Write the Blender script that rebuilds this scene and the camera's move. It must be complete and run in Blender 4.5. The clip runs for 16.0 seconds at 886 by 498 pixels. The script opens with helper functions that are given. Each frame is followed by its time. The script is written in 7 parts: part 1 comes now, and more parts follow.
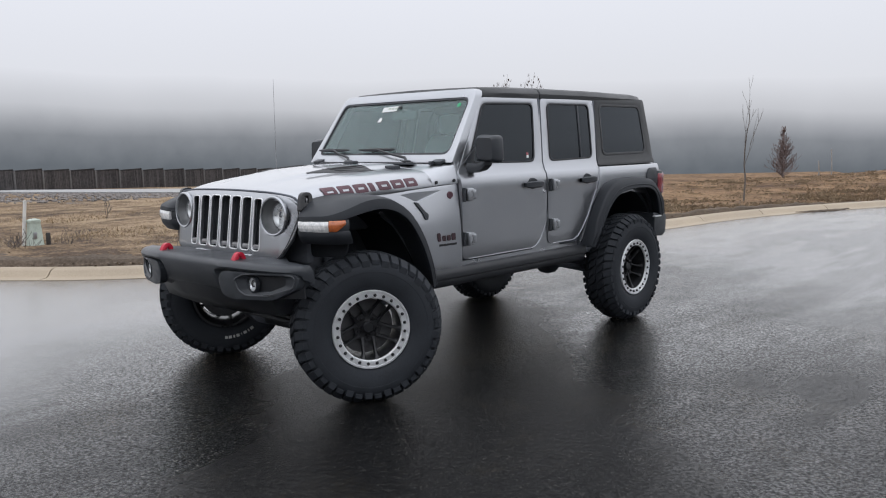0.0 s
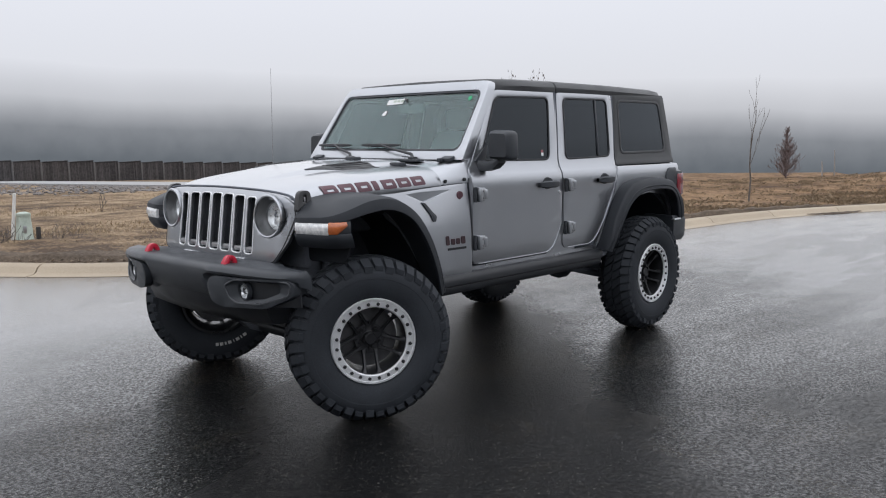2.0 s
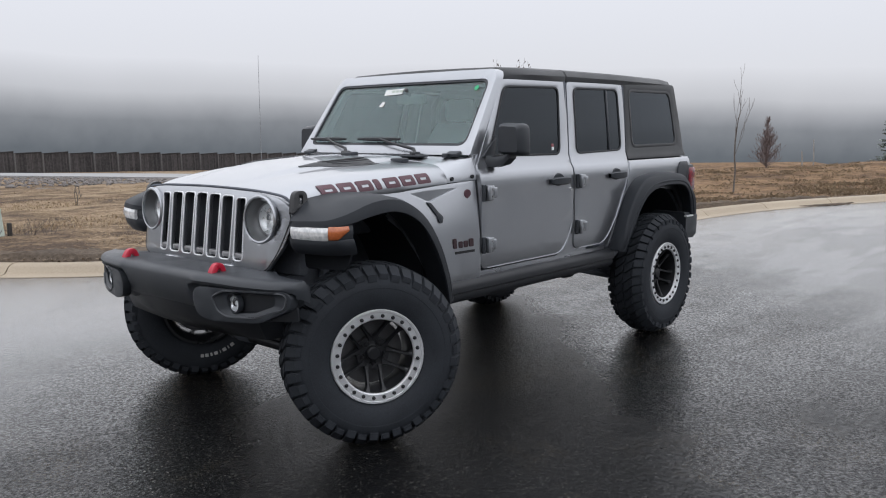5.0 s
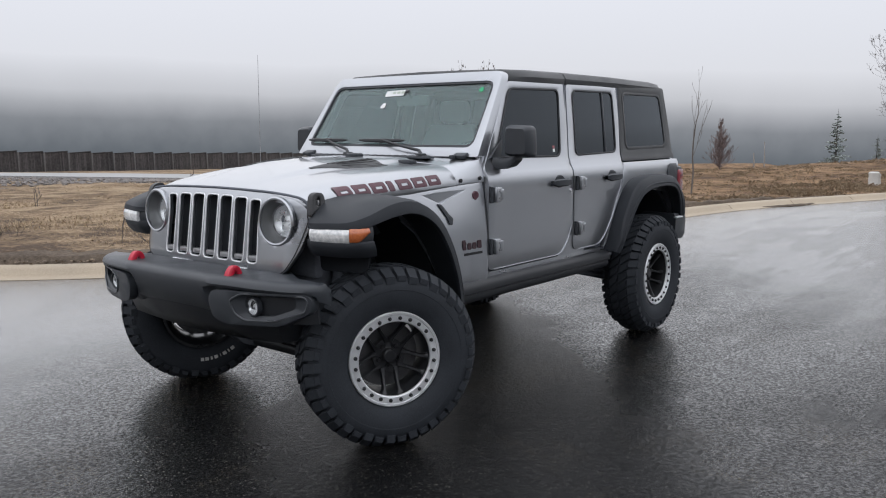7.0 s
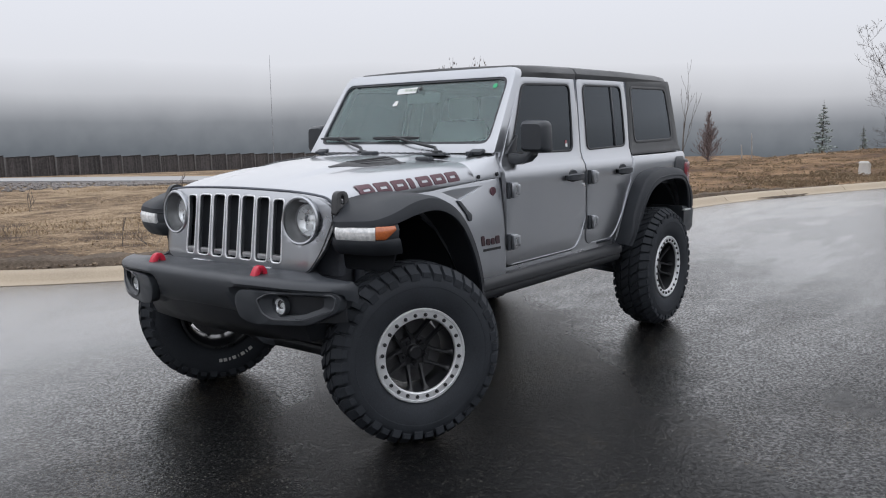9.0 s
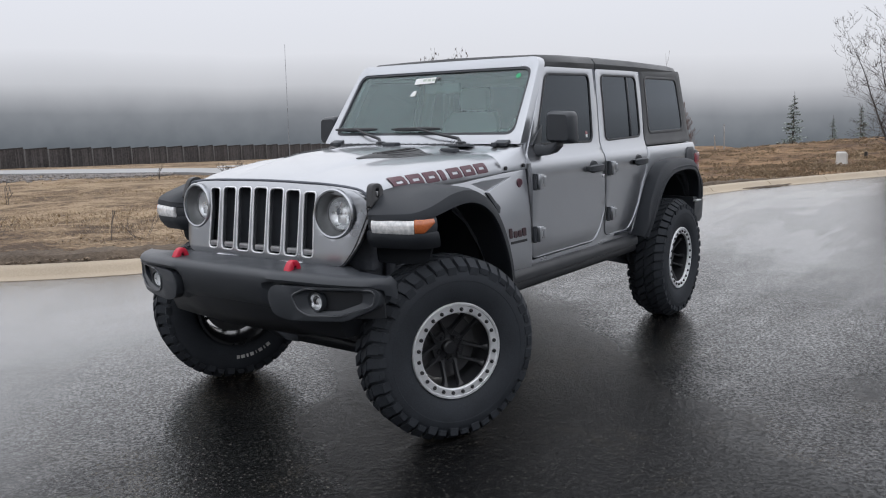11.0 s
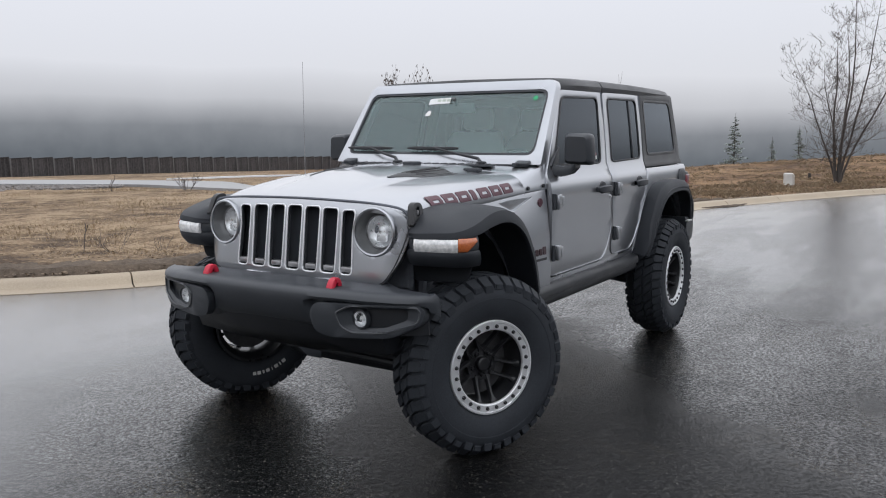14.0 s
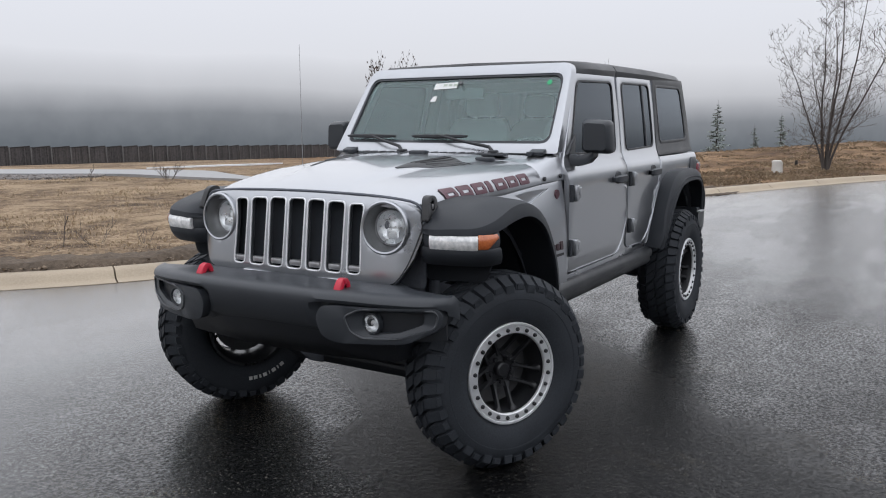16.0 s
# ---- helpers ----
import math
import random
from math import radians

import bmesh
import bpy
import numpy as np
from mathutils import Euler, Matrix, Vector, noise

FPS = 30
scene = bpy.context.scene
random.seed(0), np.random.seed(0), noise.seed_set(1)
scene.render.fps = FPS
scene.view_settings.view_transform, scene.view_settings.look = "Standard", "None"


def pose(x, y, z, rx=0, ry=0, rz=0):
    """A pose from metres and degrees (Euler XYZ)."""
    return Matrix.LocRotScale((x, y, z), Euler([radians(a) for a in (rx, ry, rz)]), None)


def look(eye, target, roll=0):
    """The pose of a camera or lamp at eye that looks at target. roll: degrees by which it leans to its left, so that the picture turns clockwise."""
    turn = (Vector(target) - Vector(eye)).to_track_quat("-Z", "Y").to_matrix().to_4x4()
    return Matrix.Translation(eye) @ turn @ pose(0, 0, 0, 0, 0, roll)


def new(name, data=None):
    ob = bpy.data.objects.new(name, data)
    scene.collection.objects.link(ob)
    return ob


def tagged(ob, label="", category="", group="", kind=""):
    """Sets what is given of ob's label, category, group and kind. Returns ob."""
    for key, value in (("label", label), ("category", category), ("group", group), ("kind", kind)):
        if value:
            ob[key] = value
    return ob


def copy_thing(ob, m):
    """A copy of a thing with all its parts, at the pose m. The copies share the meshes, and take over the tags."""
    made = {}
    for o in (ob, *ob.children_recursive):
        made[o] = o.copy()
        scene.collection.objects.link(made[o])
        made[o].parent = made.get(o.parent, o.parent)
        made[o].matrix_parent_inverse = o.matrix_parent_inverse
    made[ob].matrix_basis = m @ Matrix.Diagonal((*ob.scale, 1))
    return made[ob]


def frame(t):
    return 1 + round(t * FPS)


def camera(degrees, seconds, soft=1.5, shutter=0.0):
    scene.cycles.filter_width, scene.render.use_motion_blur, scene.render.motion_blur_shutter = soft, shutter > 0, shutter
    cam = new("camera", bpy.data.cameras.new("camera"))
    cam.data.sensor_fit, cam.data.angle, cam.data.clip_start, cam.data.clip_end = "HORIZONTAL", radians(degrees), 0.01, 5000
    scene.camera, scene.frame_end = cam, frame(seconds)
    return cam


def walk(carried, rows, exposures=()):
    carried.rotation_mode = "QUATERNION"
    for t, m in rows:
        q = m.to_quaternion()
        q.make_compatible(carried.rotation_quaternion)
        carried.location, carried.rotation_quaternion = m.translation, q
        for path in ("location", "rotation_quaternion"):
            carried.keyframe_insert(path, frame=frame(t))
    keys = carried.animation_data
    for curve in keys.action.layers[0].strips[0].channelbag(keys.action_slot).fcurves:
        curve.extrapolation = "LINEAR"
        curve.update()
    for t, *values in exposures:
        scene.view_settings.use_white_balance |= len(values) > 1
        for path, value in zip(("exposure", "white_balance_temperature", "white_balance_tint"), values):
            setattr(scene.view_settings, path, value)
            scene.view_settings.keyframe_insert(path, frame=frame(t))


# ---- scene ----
cam = camera(55.1, 16.0, soft=1.1)
PATH = [
    (0, (3.319, 4.484, 1.528), (1.864, 3.134, 1.281), -1.1),
    (0.5, (3.248, 4.425, 1.527), (1.793, 3.076, 1.277), -1.1),
    (1, (3.182, 4.355, 1.532), (1.734, 2.998, 1.281), -0.7),
    (1.5, (3.111, 4.259, 1.532), (1.663, 2.903, 1.282), -0.3),
    (2, (3.053, 4.162, 1.526), (1.598, 2.814, 1.27), -0.4),
    (2.5, (3.001, 4.081, 1.533), (1.54, 2.742, 1.264), -0.5),
    (3, (2.926, 4.02, 1.53), (1.465, 2.683, 1.252), -0.7),
    (3.5, (2.858, 3.962, 1.54), (1.395, 2.627, 1.257), -0.7),
    (4, (2.799, 3.894, 1.543), (1.337, 2.56, 1.258), -0.6),
    (6.5, (2.986, 3.593, 1.555), (1.446, 2.347, 1.281), -0.3),
    (7, (3.031, 3.54, 1.556), (1.479, 2.31, 1.277), -0.2),
    (7.5, (3.073, 3.499, 1.556), (1.513, 2.279, 1.276), -0.4),
    (8, (3.109, 3.469, 1.557), (1.545, 2.254, 1.278), -0.8),
    (8.5, (3.141, 3.449, 1.554), (1.574, 2.238, 1.272), -1.1),
    (9, (3.146, 3.42, 1.554), (1.579, 2.211, 1.269), -1.2),
    (9.5, (3.164, 3.345, 1.551), (1.593, 2.14, 1.266), -1.4),
    (12, (3.366, 2.999, 1.571), (1.728, 1.892, 1.267), -0.9),
    (12.5, (3.434, 2.927, 1.581), (1.777, 1.844, 1.293), -0.8),
    (13, (3.483, 2.876, 1.587), (1.815, 1.809, 1.308), -0.6),
    (13.5, (3.528, 2.844, 1.588), (1.854, 1.785, 1.316), -0.6),
    (14, (3.558, 2.817, 1.589), (1.878, 1.766, 1.316), -0.3),
    (14.5, (3.562, 2.784, 1.585), (1.88, 1.738, 1.308), -0.0),
    (15, (3.509, 2.715, 1.577), (1.828, 1.67, 1.294), -0.2),
    (15.5, (3.432, 2.623, 1.582), (1.747, 1.588, 1.287), -0.4),
    (16, (3.362, 2.52, 1.584), (1.664, 1.507, 1.283), -0.4),
]
walk(cam, [(t, look(eye, target, roll)) for t, eye, target, roll in PATH])


# overcast with fog on the hills: a faint soft sun behind cloud that is brightest overhead
world = bpy.data.worlds.new("overcast_sky")
scene.world = world
world.use_nodes = True
wn, wl = world.node_tree.nodes, world.node_tree.links
wn.clear()
sky = wn.new("ShaderNodeTexSky")
sky.sky_type = "NISHITA"
sky.sun_disc = False
sky.sun_elevation, sky.sun_rotation = radians(76), radians(315)
sky_scale = wn.new("ShaderNodeVectorMath")
sky_scale.operation = "SCALE"
sky_scale.inputs["Scale"].default_value = 0.08
cloud_mix = wn.new("ShaderNodeMix")
cloud_mix.data_type = "RGBA"
cloud_mix.inputs["Factor"].default_value = 0.9
cloud_dir, cloud_sep = wn.new("ShaderNodeTexCoord"), wn.new("ShaderNodeSeparateXYZ")
cloud_rise = wn.new("ShaderNodeMapRange")
cloud_rise.inputs["From Min"].default_value, cloud_rise.inputs["From Max"].default_value = 0.06, 1.0
cloud_tone = wn.new("ShaderNodeMix")
cloud_tone.data_type = "RGBA"
cloud_tone.inputs[6].default_value, cloud_tone.inputs[7].default_value = (0.765, 0.775, 0.835, 1), (1.64, 1.69, 1.82, 1)
wl.new(cloud_dir.outputs["Generated"], cloud_sep.inputs[0])
wl.new(cloud_sep.outputs["Z"], cloud_rise.inputs["Value"])
wl.new(cloud_rise.outputs[0], cloud_tone.inputs["Factor"])
wl.new(cloud_tone.outputs[2], cloud_mix.inputs[7])
background = wn.new("ShaderNodeBackground")
world_out = wn.new("ShaderNodeOutputWorld")
wl.new(sky.outputs["Color"], sky_scale.inputs[0])
wl.new(sky_scale.outputs[0], cloud_mix.inputs[6])
wl.new(cloud_mix.outputs[2], background.inputs["Color"])
wl.new(background.outputs[0], world_out.inputs["Surface"])
background.inputs["Strength"].default_value = 1.0

sun_data = bpy.data.lights.new("sun", "SUN")
sun_data.energy, sun_data.angle, sun_data.color = 0.5, radians(170), (1.0, 0.98, 0.95)
sun = new("sun", sun_data)
sun.matrix_world = look((-5, -5, 30), (0, 0, 0))


# ---- materials ----
def nodes_of(name):
    m = bpy.data.materials.new(name)
    m.use_nodes = True
    n, l = m.node_tree.nodes, m.node_tree.links
    return m, n, l, n["Principled BSDF"]


def surface(name, dark, light, rough=0.5, metal=0.0, scale=8.0, fine=120.0, bump=0.1, rough_vary=0.1, coat=0.0, bump_dist=0.002, per_object=0.0, spec=0.5, per_island=0.0):
    """A principled surface whose colour and gloss wander at two sizes, with a fine relief."""
    m, n, l, b = nodes_of(name)
    co = n.new("ShaderNodeTexCoord")
    big, small = n.new("ShaderNodeTexNoise"), n.new("ShaderNodeTexNoise")
    big.inputs["Scale"].default_value, big.inputs["Detail"].default_value = scale, 5
    small.inputs["Scale"].default_value, small.inputs["Detail"].default_value = fine, 3
    for t in (big, small):
        l.new(co.outputs["Object"], t.inputs["Vector"])
    both = n.new("ShaderNodeMath")
    both.operation = "ADD"
    l.new(big.outputs["Fac"], both.inputs[0])
    l.new(small.outputs["Fac"], both.inputs[1])
    last = both.outputs[0]
    if per_object:
        info = n.new("ShaderNodeObjectInfo")
        mul = n.new("ShaderNodeMath")
        mul.operation = "MULTIPLY_ADD"
        mul.inputs[1].default_value, mul.inputs[2].default_value = per_object, 0
        l.new(info.outputs["Random"], mul.inputs[0])
        more = n.new("ShaderNodeMath")
        more.operation = "ADD"
        l.new(last, more.inputs[0])
        l.new(mul.outputs[0], more.inputs[1])
        last = more.outputs[0]
    if per_island:
        piece, more = n.new("ShaderNodeNewGeometry"), n.new("ShaderNodeMath")
        more.operation, more.inputs[1].default_value = "MULTIPLY_ADD", per_island
        l.new(piece.outputs["Random Per Island"], more.inputs[0])
        l.new(last, more.inputs[2])
        last = more.outputs[0]
    ramp = n.new("ShaderNodeMapRange")
    ramp.inputs["From Min"].default_value, ramp.inputs["From Max"].default_value = 0.7, 1.3 + per_object + per_island
    l.new(last, ramp.inputs["Value"])
    mix = n.new("ShaderNodeMix")
    mix.data_type = "RGBA"
    mix.inputs[6].default_value, mix.inputs[7].default_value = (*dark, 1), (*light, 1)
    l.new(ramp.outputs[0], mix.inputs["Factor"])
    l.new(mix.outputs[2], b.inputs["Base Color"])
    rr = n.new("ShaderNodeMapRange")
    rr.inputs["From Min"].default_value, rr.inputs["From Max"].default_value = 0.3, 0.7
    rr.inputs["To Min"].default_value, rr.inputs["To Max"].default_value = max(0.02, rough - rough_vary), min(1, rough + rough_vary)
    l.new(big.outputs["Fac"], rr.inputs["Value"])
    l.new(rr.outputs[0], b.inputs["Roughness"])
    b.inputs["Metallic"].default_value = metal
    b.inputs["Coat Weight"].default_value = coat
    b.inputs["Coat Roughness"].default_value = 0.04
    b.inputs["Specular IOR Level"].default_value = spec
    if bump:
        bp = n.new("ShaderNodeBump")
        bp.inputs["Strength"].default_value, bp.inputs["Distance"].default_value = bump, bump_dist
        l.new(small.outputs["Fac"], bp.inputs["Height"])
        l.new(bp.outputs["Normal"], b.inputs["Normal"])
    return m


def glass(name, tint, gloss=0.03, bounce=0.04, sheen=(0.9, 0.9, 0.9), rise=5.0):
    """Thin tinted glass: clear along its tint, with a mirror gloss that grows towards grazing views."""
    m, n, l, b = nodes_of(name)
    n.remove(b)
    clear, gl, mix = n.new("ShaderNodeBsdfTransparent"), n.new("ShaderNodeBsdfGlossy"), n.new("ShaderNodeMixShader")
    lw, power, scale = n.new("ShaderNodeLayerWeight"), n.new("ShaderNodeMath"), n.new("ShaderNodeMath")
    lw.inputs["Blend"].default_value = 0.5
    power.operation, power.inputs[1].default_value = "POWER", rise
    scale.operation, scale.inputs[1].default_value, scale.inputs[2].default_value = "MULTIPLY_ADD", 1 - bounce, bounce
    clear.inputs["Color"].default_value = (*tint, 1)
    gl.inputs["Roughness"].default_value = gloss
    gl.inputs["Color"].default_value = (*sheen, 1)
    l.new(lw.outputs["Facing"], power.inputs[0])
    l.new(power.outputs[0], scale.inputs[0])
    l.new(scale.outputs[0], mix.inputs["Fac"])
    l.new(clear.outputs[0], mix.inputs[1])
    l.new(gl.outputs[0], mix.inputs[2])
    l.new(mix.outputs[0], n["Material Output"].inputs["Surface"])
    return m


SILVER = surface("silver_paint", (0.395, 0.408, 0.432), (0.44, 0.453, 0.477), 0.31, 0.95, 2.5, 900, 0.03, 0.05, coat=0.9, bump_dist=0.0004)
PLASTIC = surface("black_plastic", (0.029, 0.0325, 0.0385), (0.042, 0.047, 0.054), 0.40, 0, 6, 700, 0.25, 0.08, bump_dist=0.0008, spec=0.42)
FLARE = surface("fender_plastic", (0.022, 0.0246, 0.0292), (0.032, 0.0358, 0.042), 0.50, 0, 5, 800, 0.2, 0.08, bump_dist=0.0006, spec=0.22)
RAIL = surface("black_steel_rail", (0.014, 0.0155, 0.0185), (0.021, 0.023, 0.027), 0.42, 0, 5, 500, 0.2, 0.08, bump_dist=0.0006, spec=0.4)
HARDTOP = surface("hardtop_plastic", (0.024, 0.0255, 0.028), (0.037, 0.039, 0.042), 0.46, 0, 4, 500, 0.3, 0.08, bump_dist=0.001)
# black raised to grey, standing in for the light missing in deep shade
SHADOW = surface("lifted_black", (0.12, 0.129, 0.148), (0.155, 0.166, 0.19), 0.85, 0, 6, 60, 0.3, spec=0.2)
RUBBER = surface("tyre_rubber", (0.020, 0.0228, 0.0275), (0.036, 0.0405, 0.048), 0.7, 0, 9, 160, 0.25, 0.1, bump_dist=0.001, spec=0.25)
RIMBLACK = surface("satin_black_rim", (0.010, 0.0105, 0.012), (0.017, 0.0175, 0.020), 0.36, 0.0, 10, 300, 0.05, spec=0.5)
RIMSILVER = surface("machined_aluminium", (0.74, 0.75, 0.76), (0.86, 0.87, 0.88), 0.48, 0.75, 20, 500, 0.1, 0.06, bump_dist=0.0004)
STEEL = surface("dull_steel", (0.30, 0.30, 0.31), (0.45, 0.45, 0.46), 0.4, 0.9, 20, 300, 0.1)
CHROME = surface("bright_chrome", (0.85, 0.85, 0.86), (0.92, 0.92, 0.93), 0.08, 1.0, 20, 300, 0.0, 0.03)
BOWL = surface("grey_lamp_bowl", (0.17, 0.175, 0.18), (0.23, 0.235, 0.24), 0.42, 0.4, 20, 300, 0.05)
REFLECTOR = surface("frosted_reflector", (0.80, 0.81, 0.83), (0.93, 0.94, 0.95), 0.34, 0.85, 60, 200, 0.3, 0.12, bump_dist=0.002)
DISC = surface("brake_steel", (0.09, 0.09, 0.094), (0.16, 0.16, 0.165), 0.45, 0.8, 20, 300, 0.1)
RED = surface("red_hook_paint", (0.46, 0.012, 0.035), (0.58, 0.020, 0.05), 0.35, 0, 15, 300, 0.05)
DECAL = surface("dark_red_decal", (0.085, 0.036, 0.048), (0.13, 0.055, 0.07), 0.4, 0, 20, 300, 0.05)
DECAL_DARK = surface("black_red_badge", (0.030, 0.014, 0.018), (0.055, 0.024, 0.030), 0.35, 0, 20, 300, 0.05)
DECAL_EDGE = surface("black_decal", (0.01, 0.01, 0.012), (0.02, 0.02, 0.022), 0.4, 0, 20, 300, 0.05)
LENS_WHITE = surface("white_lamp_lens", (0.56, 0.57, 0.58), (0.98, 0.97, 0.95), 0.12, 0.2, 34, 70, 0.3, 0.05, coat=1.0)
LENS_AMBER = surface("amber_lamp_lens", (0.42, 0.10, 0.03), (0.60, 0.17, 0.05), 0.15, 0, 40, 120, 0.2, 0.05, coat=1.0)
LENS_RED = surface("red_lamp_lens", (0.16, 0.010, 0.018), (0.28, 0.018, 0.03), 0.15, 0, 40, 120, 0.2, 0.05, coat=1.0)
CLEAR = glass("clear_lamp_glass", (0.96, 0.97, 0.97), 0.02)
WINDSHIELD = glass("windshield_glass", (0.78, 0.89, 0.875), 0.02, 0.074, (0.86, 0.94, 0.95))
TINTED = glass("privacy_glass", (0.10, 0.108, 0.120), 0.02, 0.042, (0.84, 0.92, 1.0), rise=5.0)
SEAT = surface("grey_seat_cloth", (0.68, 0.69, 0.70), (0.82, 0.83, 0.84), 0.85, 0, 12, 300, 0.3)
DASH = surface("dark_dash_vinyl", (0.08, 0.083, 0.088), (0.13, 0.135, 0.14), 0.6, 0, 10, 400, 0.3)
STICKER = surface("white_sticker", (0.72, 0.74, 0.73), (0.82, 0.84, 0.83), 0.5, 0, 40, 200, 0.0)
GREEN_DOT = surface("green_sticker", (0.03, 0.40, 0.17), (0.05, 0.48, 0.22), 0.5, 0, 40, 200, 0.0)
LETTER_WHITE = surface("white_tyre_lettering", (0.45, 0.45, 0.44), (0.62, 0.62, 0.60), 0.6, 0, 30, 200, 0.1)
CONCRETE = surface("kerb_concrete", (0.31, 0.250, 0.178), (0.44, 0.365, 0.272), 0.7, 0, 1.6, 60, 0.4, 0.12, bump_dist=0.004, per_object=0.25)
SNOW = surface("old_snow", (0.75, 0.77, 0.80), (0.86, 0.88, 0.90), 0.6, 0, 2, 20, 0.3)
FAR_ROAD = surface("pale_wet_road", (0.25, 0.25, 0.25), (0.33, 0.33, 0.33), 0.6, 0, 0.3, 6, 0.1)
GRAVEL = surface("brown_grey_gravel", (0.105, 0.088, 0.072), (0.20, 0.175, 0.15), 0.85, 0, 0.9, 9, 0.6, bump_dist=0.05)
STONE = surface("pale_stone", (0.10, 0.09, 0.085), (0.27, 0.245, 0.23), 0.8, 0, 0.9, 30, 0.4, bump_dist=0.01)
FENCE = surface("weathered_fence_wood", (0.012, 0.011, 0.012), (0.125, 0.113, 0.112), 0.85, 0, 0.7, 5.5, 0.4, bump_dist=0.01, per_object=0.2, per_island=0.45)
FENCE_POST = surface("grey_fence_post", (0.085, 0.080, 0.080), (0.15, 0.142, 0.14), 0.85, 0, 0.5, 12, 0.4, bump_dist=0.01)
SOIL = surface("damp_brown_soil", (0.065, 0.050, 0.038), (0.155, 0.120, 0.090), 0.9, 0, 1.6, 22, 0.8, bump_dist=0.03, spec=0.2)
FENCE_CAP = surface("dark_fence_rail", (0.02, 0.02, 0.022), (0.04, 0.038, 0.04), 0.8, 0, 1.0, 20, 0.3)
BARK = surface("grey_brown_bark", (0.045, 0.039, 0.036), (0.12, 0.106, 0.098), 0.85, 0, 3, 40, 0.6, bump_dist=0.01)
PALE_BARK = surface("pale_birch_bark", (0.20, 0.19, 0.18), (0.45, 0.43, 0.41), 0.8, 0, 2, 30, 0.4, bump_dist=0.01)
TWIG = surface("grey_brown_twig", (0.062, 0.052, 0.048), (0.145, 0.122, 0.112), 0.85, 0, 3, 40, 0.3)
RED_TWIG = surface("reddish_twig", (0.125, 0.094, 0.089), (0.235, 0.182, 0.174), 0.85, 0, 3, 40, 0.3)
DEAD_LEAF = surface("dead_leaf", (0.05, 0.038, 0.034), (0.12, 0.09, 0.075), 0.8, 0, 5, 50, 0.3)
LITTER = surface("brown_leaf_litter", (0.10, 0.072, 0.050), (0.23, 0.17, 0.115), 0.85, 0, 3, 30, 0.3)
TUSSOCK = surface("straw_tussock_grass", (0.15, 0.108, 0.072), (0.40, 0.31, 0.205), 0.88, 0, 1.1, 9, 0.3)
SAPLING_BARK = surface("grey_sapling_bark", (0.11, 0.10, 0.095), (0.22, 0.205, 0.195), 0.8, 0, 3, 30, 0.4, bump_dist=0.005)
# needle colour is lightened to carry the haze in front of the distant spruces
NEEDLE = surface("fog_paled_spruce_needles", (0.23, 0.265, 0.25), (0.35, 0.39, 0.37), 0.8, 0, 2, 30, 0.3)
STRAW = surface("dead_grass_blades", (0.30, 0.222, 0.14), (0.45, 0.345, 0.225), 0.85, 0, 0.6, 14, 0.3)
MESH = surface("black_mesh", (0.018, 0.020, 0.0235), (0.028, 0.031, 0.036), 0.8, 0, 6, 300, 0.4, spec=0.1)
# bumper plastic made lighter and glossier, with the rim's highlight in its colour
RIM_EDGE = surface("edge_highlight_plastic", (0.045, 0.049, 0.055), (0.060, 0.065, 0.072), 0.30, 0, 6, 300, 0.05, spec=0.5)
PVC = surface("white_pvc", (0.66, 0.65, 0.62), (0.78, 0.77, 0.74), 0.45, 0, 6, 60, 0.1)
GREEN_BOX = surface("pale_green_plastic", (0.36, 0.42, 0.36), (0.52, 0.58, 0.51), 0.5, 0, 5, 60, 0.1)
DARK_WOOD = surface("dark_wet_wood", (0.03, 0.027, 0.025), (0.06, 0.054, 0.05), 0.8, 0, 5, 60, 0.3)


WATER_ROUGH = 0.09


